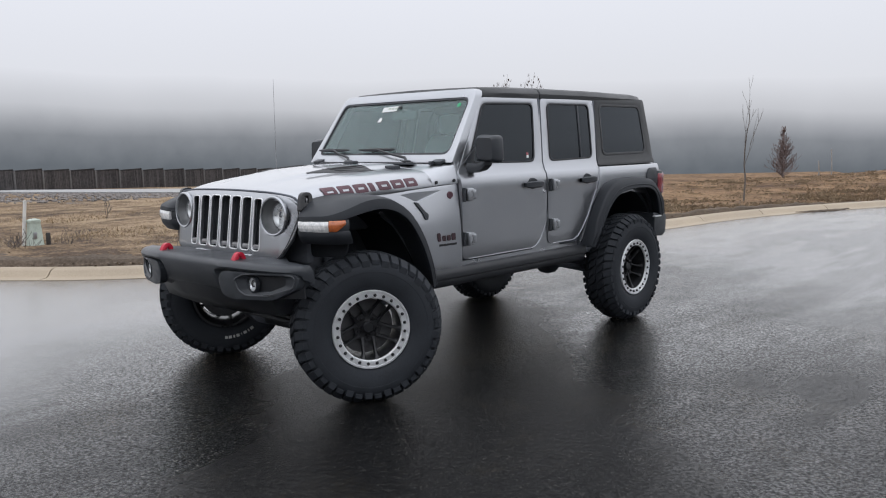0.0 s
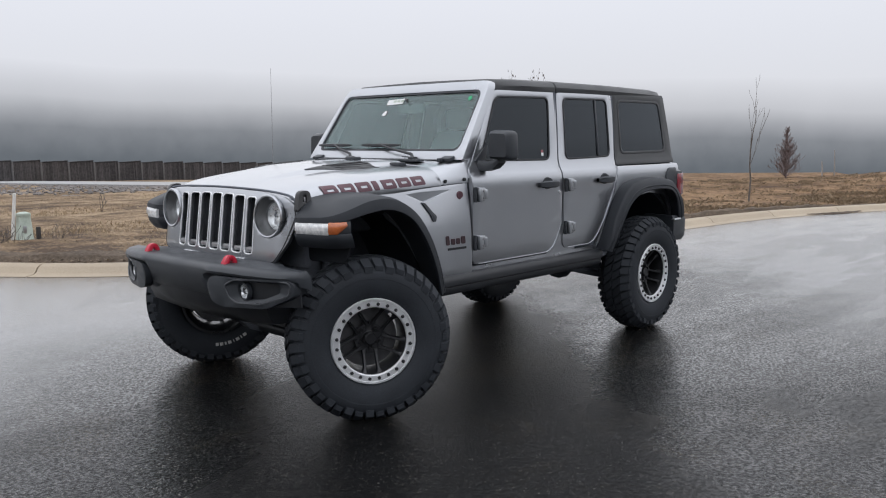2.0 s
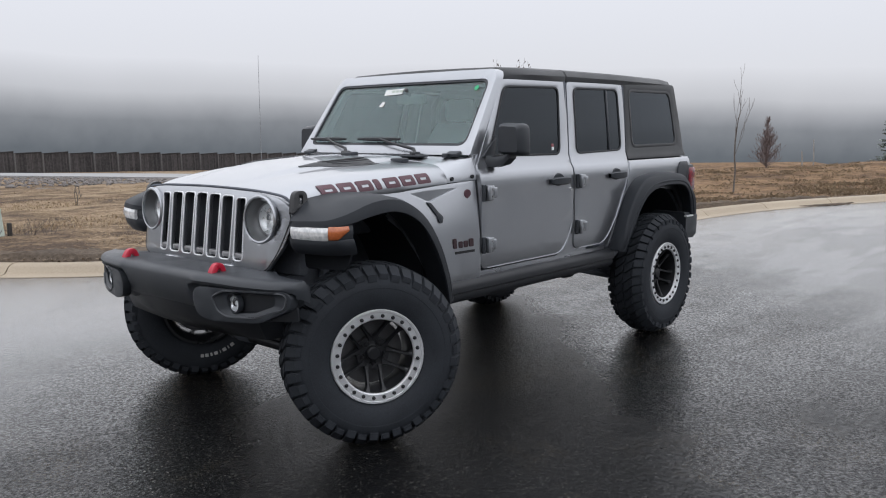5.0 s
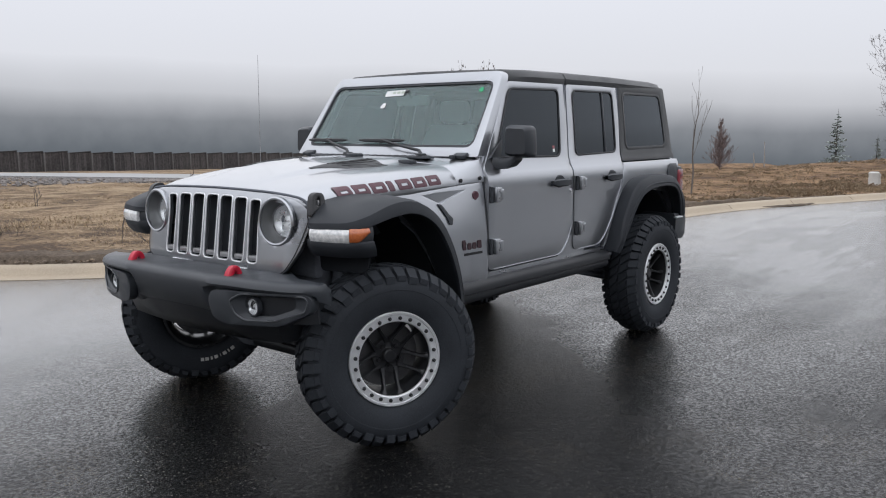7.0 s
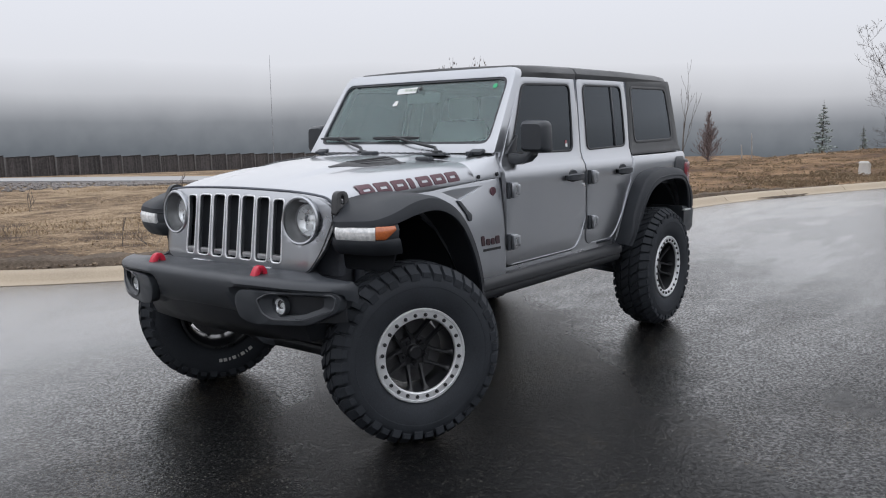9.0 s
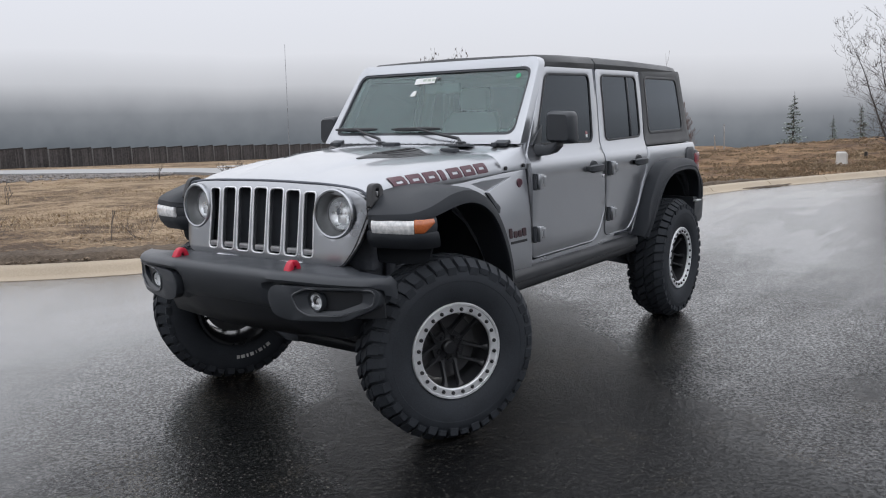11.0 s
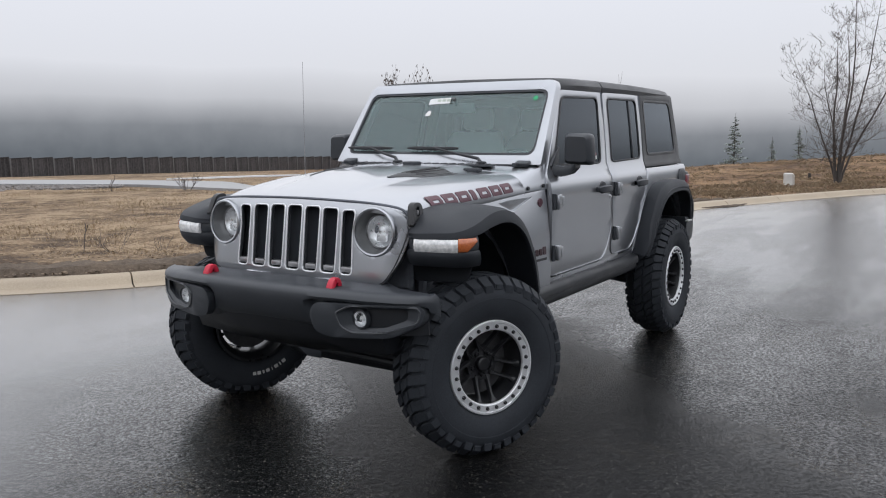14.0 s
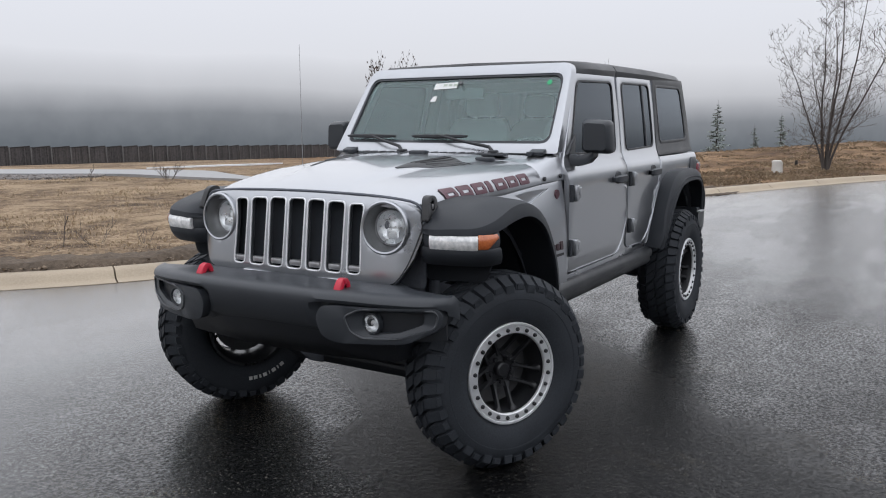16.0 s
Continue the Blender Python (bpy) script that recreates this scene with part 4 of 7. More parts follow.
    part("rock_rail", bm, RAIL, CAR, "black steel rock rail", 50)
    # pillars behind the door glass joints, and the inner side wall below the belt
    bm = bmesh.new()
    block(bm, -1.70, s * 0.715, 0.99, 1.75, 0.05, 0.60, 0.01)
    block(bm, -3.0, s * 0.735, 1.215, 0.96, 0.03, 0.18, 0.01)
    part("inner_side", bm, SHADOW, CAR)
    for x0, x1 in ((-1.80, -1.855), (-2.56, -2.60)):
        part("pillar", tube(bmesh.new(), [(x0, s * 0.70, 1.30), (x1, s * 0.63, 1.84)], 0.045, 8), SHADOW, CAR)
    tube_bm = tube(bmesh.new(), [(-1.20, s * 0.625, 1.845), (-1.9, s * 0.632, 1.855), (-2.6, s * 0.632, 1.86), (-3.35, s * 0.62, 1.85)], 0.032, 8)
    part("roof_rail", tube_bm, SHADOW, CAR)


# hardtop: front panels, rear shell with quarter windows
def roof_section(x, w, edge, crown):
    """Half round-shouldered roof line from one eave to the other."""
    pts = []
    for y, z in ((-w, edge - 0.055), (-w - 0.004, edge - 0.02), (-w + 0.018, edge + 0.012), (-w + 0.06, edge + 0.026), (-0.35, crown - 0.004), (0, crown), (0.35, crown - 0.004), (w - 0.06, edge + 0.026), (w - 0.018, edge + 0.012), (w + 0.004, edge - 0.02), (w, edge - 0.055)):
        pts.append((x, y, z))
    pts += [(x, w - 0.03, edge - 0.055), (x, w - 0.06, edge - 0.012), (x, 0, crown - 0.035), (x, -w + 0.06, edge - 0.012), (x, -w + 0.03, edge - 0.055)]
    return pts


bm = bmesh.new()
loft(bm, [roof_section(x, w, e, c) for x, w, e, c in ((-1.215, 0.652, 1.872, 1.905), (-1.23, 0.660, 1.884, 1.92), (-1.5, 0.665, 1.893, 1.932), (-1.868, 0.668, 1.897, 1.938), (-1.876, 0.664, 1.890, 1.93))])
part("roof_panel", bm, HARDTOP, CAR, "dark grey removable front roof panel", 40)
bm = bmesh.new()
loft(bm, [roof_section(x, w, e, c) for x, w, e, c in ((-1.882, 0.664, 1.890, 1.93), (-1.89, 0.668, 1.897, 1.938), (-2.6, 0.670, 1.897, 1.938), (-3.25, 0.665, 1.890, 1.932), (-3.35, 0.658, 1.884, 1.922), (-3.395, 0.640, 1.866, 1.895), (-3.41, 0.625, 1.848, 1.862))])
part("hardtop", bm, HARDTOP, CAR, "dark grey hardtop over the rear", 40)
QWIN = [(-2.66, 1.425), (-3.325, 1.43), (-3.295, 1.80), (-2.685, 1.80)]
for s in (1, -1):
    bm = sheet(rounded([(-2.552, 1.327), (-3.452, 1.327), (-3.395, 1.87), (-2.615, 1.87)], [0.01, 0.02, 0.03, 0.01]), on_side(s), [rounded(QWIN, 0.05)], cuts_v=SIDE_LEVELS[11:], thick=0.03, bevel=0.006)
    side = part("hardtop_side", bm, HARDTOP, CAR, "dark grey hardtop side with a fixed window", 28)
    window(side, s, QWIN)
    bm = sheet(rounded(grown(QWIN, 0.020), 0.06), lambda x, z, d, s=s: (x, s * (side_y(z) + 0.003 - d), z), [rounded(grown(QWIN, 0.002), 0.05)], cuts_v=[1.5, 1.6, 1.7], thick=0.02, bevel=0.005)
    part("window_frame", bm, HARDTOP, side)
bm = bmesh.new()
block(bm, -3.47, 0, 1.08, 0.05, 1.46, 0.50, 0.02)
part("tailgate", bm, SILVER, CAR, "silver tailgate, closed")
# rear wall of the hardtop round its lift-up glass
REAR_WIN = [(-0.60, 1.385), (0.60, 1.385), (0.545, 1.80), (-0.545, 1.80)]


def on_rear(y, z, d):
    return (-3.447 + 0.075 * (z - 1.33) + d, y, z)


bm = sheet(rounded([(-0.715, 1.33), (0.715, 1.33), (0.64, 1.868), (-0.64, 1.868)], 0.01), on_rear, [rounded(REAR_WIN, 0.05)], cuts_v=[1.45, 1.6, 1.75], thick=0.03, bevel=0.005)
rear_wall = part("hardtop_rear", bm, HARDTOP, CAR, "dark grey rear wall of the hardtop")
bm = sheet(rounded(grown(REAR_WIN, 0.006), 0.05), lambda y, z, d: on_rear(y, z, d + 0.010), thick=0.006, bevel=0)
part("rear_window", bm, TINTED, rear_wall, "dark rear window glass")


# windscreen frame and glass
def on_screen(y, z, d):
    """A place on the raked windscreen: z is the height, d the depth behind it."""
    bow = 0.03 * (1 - (y / 0.7) ** 2)
    return (-0.838 - 0.70 * (z - 1.457) + bow - 0.03 - d, y - 0.010, z)


def screen_outline(grow):
    g = grow
    return [(-0.672 - g, 1.457 - g), (0.672 + g, 1.457 - g), (0.645 + g * 0.9, 1.836 + g), (-0.645 - g * 0.9, 1.836 + g)]


SCREEN_CUTS = steps(-0.6, 0.6, 8)
outer = [(-0.736, 1.402), (0.736, 1.402), (0.728, 1.47), (0.682, 1.86), (0.650, 1.897), (-0.650, 1.897), (-0.682, 1.86), (-0.728, 1.47)]
bm = sheet(rounded(outer, [0.01, 0.01, 0, 0.03, 0.03, 0.03, 0.03, 0], 3), on_screen, [rounded(screen_outline(0.004), 0.055)], cuts_u=SCREEN_CUTS, thick=0.07, bevel=0.012)
screen_frame = part("windscreen_frame", bm, SILVER, CAR, "silver windscreen frame", 30)
bm = sheet(rounded(screen_outline(0.002), 0.055), lambda y, z, d: on_screen(y, z, d + 0.012), cuts_u=SCREEN_CUTS, thick=0.005, bevel=0)
part("windscreen_glass", bm, WINDSHIELD, screen_frame, "clear windscreen glass")
bm = sheet(rounded(screen_outline(0.006), 0.058), lambda y, z, d: on_screen(y, z, d + 0.005), [rounded(screen_outline(-0.010), 0.050)], cuts_u=SCREEN_CUTS, thick=0.006, bevel=0.002)
part("windscreen_seal", bm, PLASTIC, screen_frame, "black windscreen border")
bm = sheet([(-0.165, 1.762), (-0.01, 1.768), (-0.01, 1.804), (-0.165, 1.798)], lambda y, z, d: on_screen(y + 0.0, z, d + 0.009), thick=0.001, bevel=0)
sticker = part("screen_sticker", bm, STICKER, screen_frame, "white paper sticker inside the glass")
for y in (-0.105, -0.07, -0.035):
    b = sheet([(y, 1.780), (y + 0.025, 1.780), (y + 0.025, 1.794), (y, 1.794)], lambda yy, z, d: on_screen(yy, z, d + 0.007), thick=0.001, bevel=0)
    part("print_bar", b, GREEN_BOX, sticker, "pale green printed bar")
# white patch that draws the sticker's small reflection in the glass
bm = sheet(rounded([(-0.165, 1.690), (-0.125, 1.690), (-0.125, 1.722), (-0.15, 1.722)], 0.006), lambda y, z, d: on_screen(y, z, d + 0.009), thick=0.001, bevel=0)
part("sticker_glint", bm, STICKER, screen_frame, "small white patch painted in for a sticker reflection")
bm = sheet(circle(0.572, 1.788, 0.0145), lambda y, z, d: on_screen(y, z, d + 0.008), thick=0.001, bevel=0)
part("round_sticker", bm, GREEN_DOT, screen_frame, "round green sticker inside the glass")
# mirror mount behind the glass and the visor edge
bm = bmesh.new()
block(bm, -1.13, 0.0, 1.735, 0.03, 0.26, 0.065, 0.012)
tube(bm, [(-1.13, 0, 1.75), (-1.08, 0, 1.80)], 0.012, 8)
part("rear_view_mirror", bm, DASH, screen_frame, "dark rear-view mirror")
for s in (1, -1):
    bm = bmesh.new()
    block(bm, -0.815, s * 0.62, 1.408, 0.05, 0.085, 0.022, 0.005, Matrix.Rotation(radians(20), 4, "Y"))
    block(bm, -0.79, s * 0.59, 1.40, 0.05, 0.03, 0.025, 0.005)
    part("screen_hinge", bm, PLASTIC, screen_frame, "black windscreen hinge")
# wipers
for y_pivot, mid_y in ((0.39, 0.0), (-0.20, -0.485)):
    base = Vector((-0.745, y_pivot, 1.405))
    blade_z = 1.497
    mid = Vector(on_screen(mid_y, blade_z, -0.03))
    bm = bmesh.new()
    tube(bm, [base, base + Vector((-0.03, -0.04, 0.03)), base.lerp(mid, 0.6) + Vector((0.015, 0, 0.01)), mid], [0.013, 0.010, 0.008, 0.006], 8)
    block(bm, base.x, base.y, base.z, 0.05, 0.05, 0.03, 0.01)
    wiper = part("wiper_arm", bm, RAIL, CAR, "black wiper arm with a black blade")
    bm = bmesh.new()
    tube(bm, [Vector(on_screen(mid_y + dy, blade_z - 0.008 + 0.012 * abs(dy), -0.018)) for dy in steps(-0.185, 0.185, 8)], [0.006, 0.010, 0.011, 0.012, 0.013, 0.012, 0.011, 0.010, 0.006], 6)
    part("wiper_blade", bm, RAIL, wiper, "black wiper blade")


# bonnet
def sweep(y):
    """How far the nose falls back from its middle towards its sides."""
    return 0.09 * max(0.0, abs(y) - 0.33) + 1.5 * max(0.0, abs(y) - 0.53) ** 1.5


def bonnet_z(x, y):
    """Top of the bonnet: a broad crown with a raised middle, falling at the front lip and the sides."""
    w = bonnet_w(x)
    crown = lerp(x, [(-0.66, 1.398), (-0.4, 1.390), (-0.1, 1.372), (0.15, 1.338), (0.30, 1.304), (0.385, 1.272), (0.41, 1.258)])
    t = abs(y) / w
    dome = lerp(x, [(-0.66, 0.022), (-0.2, 0.026), (0.1, 0.018), (0.36, 0.0)])
    dw = lerp(x, [(-0.66, 0.40), (0.36, 0.22)])
    d = max(0.0, min(1.0, (dw - abs(y)) / 0.07 + 0.5))
    return crown - 0.026 * t * t - 0.012 * t ** 8 + dome * (d * d * (3 - 2 * d)) - dome * 0.7


def bonnet_w(x):
    return lerp(x, [(-0.66, 0.706), (-0.3, 0.680), (0.1, 0.634), (0.30, 0.606), (0.385, 0.590), (0.42, 0.575)])


def seam_z(x):
    return lerp(x, [(-0.64, 1.254), (0.05, 1.219), (0.389, 1.203), (0.42, 1.20)])


def bonnet_side(x):
    """The bonnet's rolled side from the seam up to its flat top, as (half width, height)."""
    w, zs, zt = bonnet_w(x), seam_z(x), bonnet_z(x, bonnet_w(x) * 0.84)
    zs += max(0.0, x - 0.33) / 0.075 * 0.02
    return [(w + a, zs + f * (zt - zs)) for a, f in ((0.014, 0.0), (0.012, 0.22), (0.003, 0.45), (-0.016, 0.66), (-0.042, 0.83), (-0.072, 0.94))] + [(w * 0.84, zt)]


bm = bmesh.new()
rings = []
for x in [-0.648, -0.642, -0.60, -0.5, -0.4, -0.3, -0.2, -0.1, 0.0, 0.1, 0.2, 0.28, 0.33, 0.365, 0.39, 0.403]:
    w = bonnet_w(x)
    drop = 0.006 if x in (-0.648, 0.403) else 0
    half = [(y, z - drop) for y, z in bonnet_side(x)]
    half += [(w * f, bonnet_z(x, w * f) - drop) for f in (0.78, 0.72, 0.68, 0.64, 0.60, 0.56, 0.52, 0.48, 0.44, 0.40, 0.36, 0.30, 0.2, 0.1, 0.0)]
    pull = max(0.0, min(1.0, (x - 0.12) / 0.28))
    rings.append([(x - pull * sweep(y), y, z) for y, z in half] + [(x - pull * sweep(y), -y, z) for y, z in half[-2::-1]])
under = [[(x * 0.995, y * 0.985, z - 0.02) for x, y, z in r] for r in rings]
top_v = [[bm.verts.new(p) for p in r] for r in rings]
low_v = [[bm.verts.new(p) for p in r] for r in under]
n = len(rings[0])
for rows, flip in ((top_v, False), (low_v, True)):
    for a, b in zip(rows, rows[1:]):
        for i in range(n - 1):
            f = (a[i], a[i + 1], b[i + 1], b[i])
            bm.faces.new(f[::-1] if flip else f)
for i in range(n - 1):
    for a, b in ((top_v[0], low_v[0]), (top_v[-1], low_v[-1])):
        bm.faces.new((a[i], a[i + 1], b[i + 1], b[i]))
for a, b, c, d in zip(top_v, top_v[1:], low_v, low_v[1:]):
    for i in (0, n - 1):
        bm.faces.new((a[i], b[i], d[i], c[i]))
bonnet = part("bonnet", bm, SILVER, CAR, "silver bonnet with raised centre and two vents", 32)
for s in (1, -1):
    # vent: a long dark slot on the raised middle, wider towards the windscreen
    bm = bmesh.new()
    rows = []
    def vent_y(x, f):
        """Across the vent from its inner to its outer edge."""
        t = -x / 0.42
        return 0.252 + 0.012 * t + f * (0.012 + 0.150 * min(1.0, t * 1.15))

    for x in steps(0.0, -0.42, 8):
        rows.append([(x, s * vent_y(x, f), bonnet_z(x, vent_y(x, f)) + h) for f, h in ((0, -0.010), (0, 0.0022), (0.25, 0.003), (0.5, 0.003), (0.75, 0.003), (1, 0.0022), (1, -0.010))])
    loft(bm, rows)
    vent = part("bonnet_vent", bm, HARDTOP, bonnet, "dark bonnet vent")
    for k in range(5):
        b = bmesh.new()
        f = 0.15 + 0.17 * k
        tube(b, [(x, s * vent_y(x, f), bonnet_z(x, vent_y(x, f)) + 0.003) for x in steps(-0.12 - 0.02 * k, -0.41, 5)], 0.003, 5)
        part("vent_louvre", b, DECAL_EDGE, vent)
    # washer nozzle and side bumper stop
    b = bmesh.new()
    block(b, -0.575, s * 0.43, bonnet_z(-0.575, 0.43) + 0.008, 0.055, 0.10, 0.026, 0.010)
    part("screen_rest", b, PLASTIC, bonnet, "black rubber rest for a folded windscreen")
    # bonnet latch over the side seam: a tilted rubber loop with a slot, on a stepped foot
    yw = bonnet_w(0.30) + 0.022
    b = sheet(rounded([(-0.048, -0.055), (0.048, -0.055), (0.040, 0.052), (-0.034, 0.052)], [0.012, 0.012, 0.034, 0.034]), lambda u, v, d, s=s: (0.318 + u - 0.22 * v, s * (yw + 0.030 - 0.20 * v - d), 1.216 + v), [rounded([(-0.012, -0.012), (0.014, -0.012), (0.012, 0.030), (-0.010, 0.030)], 0.008)], thick=0.030, bevel=0.007)
    block(b, 0.305, s * (yw + 0.034), 1.168, 0.10, 0.05, 0.026, 0.008)
    block(b, 0.235, s * (yw + 0.040), 1.183, 0.07, 0.035, 0.018, 0.006)
    latch = part("bonnet_latch", b, RIMBLACK, CAR, "black rubber bonnet latch")
    b = bmesh.new()
    block(b, 0.318, s * (yw + 0.022), 1.222, 0.012, 0.014, 0.022, 0.003)
    part("latch_pin", b, STEEL, latch)
b = bmesh.new()
block(b, -0.575, 0.02, bonnet_z(-0.575, 0.0) + 0.006, 0.055, 0.10, 0.024, 0.009)
part("washer_nozzle", b, PLASTIC, bonnet, "black washer nozzle")
# model name on the bonnet side, as plain dark red slabs with a slit
for s in (1, -1):
    for k in range(7):
        x0, x1 = 0.175 - 0.108 * k, 0.175 - 0.108 * k - (0.092 if k != 3 else 0.036)
        if k > 3:
            x0, x1 = x0 + 0.045, x1 + 0.045
        h0 = 0.017

        def place(x, h, d, s=s):
            side = bonnet_side(x)
            zs = side[0][1]
            y = lerp(zs + h, [(z, y) for y, z in side])
            return (x + 0.25 * (h - 0.05), s * (y + 0.0035 - d), zs + h)

        slit = [] if k == 3 else [[(x0 - 0.026, h0 + 0.020), (x1 + 0.022, h0 + 0.020), (x1 + 0.022, h0 + 0.033), (x0 - 0.026, h0 + 0.033)]]
        b = sheet(rounded([(x0, h0), (x1, h0), (x1, h0 + 0.052), (x0, h0 + 0.052)], 0.008, 2), place, slit, cuts_u=[(x0 + x1) / 2], cuts_v=[0.027, 0.042, 0.055], thick=0.003, bevel=0)
        part("name_slab", b, DECAL, bonnet, "plain dark red decal slab")


# grille with seven slots and two round lamps
def on_grille(y, z, d):
    back = sweep(y)
    lean = 0.459 - 0.13 * (z - 0.925) - 0.8 * max(0.0, z - 1.215) ** 1.3 - 1.2 * max(0.0, 0.93 - z) ** 1.5
    return (lean - back - d, y, z)


LAMP_Y, LAMP_Z = 0.480, 1.132
outer = [(-0.46, 0.87), (0.46, 0.87), (0.545, 0.895), (0.605, 1.0), (0.638, 1.12), (0.628, 1.19), (0.572, 1.238), (0.40, 1.258), (0.2, 1.264), (0, 1.266), (-0.2, 1.264), (-0.40, 1.258), (-0.572, 1.238), (-0.628, 1.19), (-0.638, 1.12), (-0.605, 1.0), (-0.545, 0.895)]
slots = []
for k in range(7):
    c = (k - 3) * 0.1118
    lo, hi = 0.926 + 0.0006 * abs(k - 3), 1.236 - 0.0012 * abs(k - 3) ** 2
    slots.append(rounded([(c - 0.0415, lo), (c + 0.0415, lo), (c + 0.0455, hi), (c - 0.0455, hi)] if abs(k - 3) < 3 else [(c - 0.0345 if k == 6 else c - 0.030, lo), (c + 0.030 if k == 6 else c + 0.0345, lo), (c + (0.026 if k == 6 else 0.036), 1.03), (c + (0.022 if k == 6 else 0.038), 1.12), (c + (0.034 if k == 6 else 0.038), hi), (c - (0.038 if k == 6 else 0.034), hi), (c - (0.038 if k == 6 else 0.022), 1.12), (c - (0.036 if k == 6 else 0.026), 1.03)], 0.024, 4))
holes = slots + [circle(s * LAMP_Y, LAMP_Z, 0.106, 40) for s in (1, -1)]
bm = sheet(rounded(outer, 0.03, 2), on_grille, holes, cuts_u=steps(-0.612, 0.612, 34), cuts_v=steps(0.90, 1.255, 14), thick=0.022, bevel=0.008)
grille = part("grille", bm, SILVER, CAR, "silver grille with seven upright slots", 30)
for hole in slots:
    c = sum(u for u, v in hole) / len(hole)
    bm = bmesh.new()
    x, y, z = on_grille(c, 0.948, 0.02)
    block(bm, x, y, z, 0.03, 0.066, 0.026, 0.006)
    part("slot_foot", bm, STEEL, grille)
    bm = bmesh.new()
    ring_tube(bm, [on_grille(u, v, 0.0015) for u, v in grown(hole, 0.003)], 0.0045)
    part("slot_rim", bm, RIMSILVER, grille, "bright slot edge")
bm = sheet([(-0.40, 0.915), (0.40, 0.915), (0.40, 1.25), (-0.40, 1.25)], lambda y, z, d: on_grille(y * 0.965, z, d + 0.042), cuts_u=[-0.33, 0.33], thick=0.02, bevel=0)
part("grille_mesh", bm, MESH, grille, "black mesh behind the slots")
# tube added along the lip to draw the shade of the bonnet gap
bm = bmesh.new()
edge_line = smooth_line([(-0.634, 1.15), (-0.630, 1.196), (-0.576, 1.245), (-0.40, 1.264), (-0.2, 1.270), (0, 1.272), (0.2, 1.270), (0.40, 1.264), (0.576, 1.245), (0.630, 1.196), (0.634, 1.15)], 4)
tube(bm, [on_grille(p.x, p.y, 0.004) for p in edge_line], 0.0065, 6)
part("bonnet_gap_shade", bm, SHADOW, grille, "dark bead drawn in as the shade under the bonnet lip")
for s in (1, -1):
    bm = bmesh.new()
    tube(bm, [on_grille(s * p.x, p.y, 0.001) for p in smooth_line([(0.624, 1.16), (0.625, 1.12), (0.592, 1.0), (0.562, 0.935), (0.535, 0.902), (0.50, 0.888)], 4)], 0.0035, 6)
    part("grille_seam", bm, DECAL_EDGE, grille, "fine dark seam along the grille edge")
bm = bmesh.new()
block(bm, 0.28, 0, 1.04, 0.10, 0.70, 0.36, 0.03)
block(bm, 0.22, 0, 1.02, 0.06, 1.10, 0.36, 0.02)
part("radiator_support", bm, SHADOW, CAR)
bm = bmesh.new()
tube(bm, [on_grille(y, 0.889 + 0.004 * (y / 0.3) ** 2, -0.006) for y in steps(-0.30, 0.30, 8)], 0.007, 8)
part("lower_trim", bm, RIMSILVER, grille, "bright lower grille edge")
for s in (1, -1):
    cx = on_grille(s * LAMP_Y, LAMP_Z, 0)[0]

    def turned(profile, n=40, tilt=0.0):
        b = bmesh.new()
        lathe(b, [(r * 1.085, a * 1.1) for r, a in profile], n)
        m = Matrix.Translation((cx, s * LAMP_Y, LAMP_Z)) @ Matrix.Rotation(radians(-90) + s * radians(4), 4, "Z") @ Matrix.Rotation(radians(3), 4, "X")
        bmesh.ops.transform(b, matrix=m, verts=b.verts)
        return b

    lamp = part("headlight", turned([(0.094, 0.012), (0.101, 0.014), (0.107, 0.008), (0.107, -0.006), (0.099, -0.012), (0.094, 0.012)]), SILVER, CAR, "round headlight with bright reflector and dark bowl")
    part("lamp_bowl", turned([(0.0975, 0.004), (0.090, -0.028), (0.080, -0.046), (0.0705, -0.052), (0.068, -0.085), (0.001, -0.09)]), BOWL, lamp, "grey bowl")
    part("lamp_ring", turned([(0.0695, -0.046), (0.072, -0.040), (0.075, -0.046), (0.072, -0.052), (0.0695, -0.046)]), STEEL, lamp)
    part("reflector", turned([(0.0685, -0.048), (0.060, -0.062), (0.042, -0.074), (0.026, -0.078), (0.021, -0.062), (0.001, -0.058)]), REFLECTOR, lamp, "bright reflector")
    b = bmesh.new()
    block(b, cx - 0.060, s * LAMP_Y, LAMP_Z - 0.03, 0.02, 0.055, 0.04, 0.006)
    part("bulb_shield", b, REFLECTOR, lamp)
    part("lamp_glass", turned([(0.0695, -0.042), (0.062, -0.032), (0.045, -0.022), (0.023, -0.016), (0.001, -0.014)]), CLEAR, lamp, "clear domed lamp glass")


# flares over the front wheels, with marker lamps
def flare_rings(s, stations):
    rings = []
    for tin, tout, bout, bin_ in stations:
        tin, tout, bout, bin_ = (Vector((p[0], s * p[1], p[2])) for p in (tin, tout, bout, bin_))
        rings.append([tin, tin.lerp(tout, 0.5) + Vector((0, 0, 0.006)), tin.lerp(tout, 0.88) + Vector((0, 0, 0.002)), tout.lerp(bout, 0.12), tout.lerp(bout, 0.55) + Vector((0, s * 0.004, 0)), tout.lerp(bout, 0.93), bout.lerp(bin_, 0.06), bout.lerp(bin_, 0.16) + Vector((0, 0, 0.015)), bin_.lerp(tin, 0.5)])
    return rings


def spread(stations, n=3):
    """More stations between the given ones, along smooth lines."""
    lines = [smooth_line([st[k] for st in stations], n) for k in range(4)]
    return list(zip(*lines))


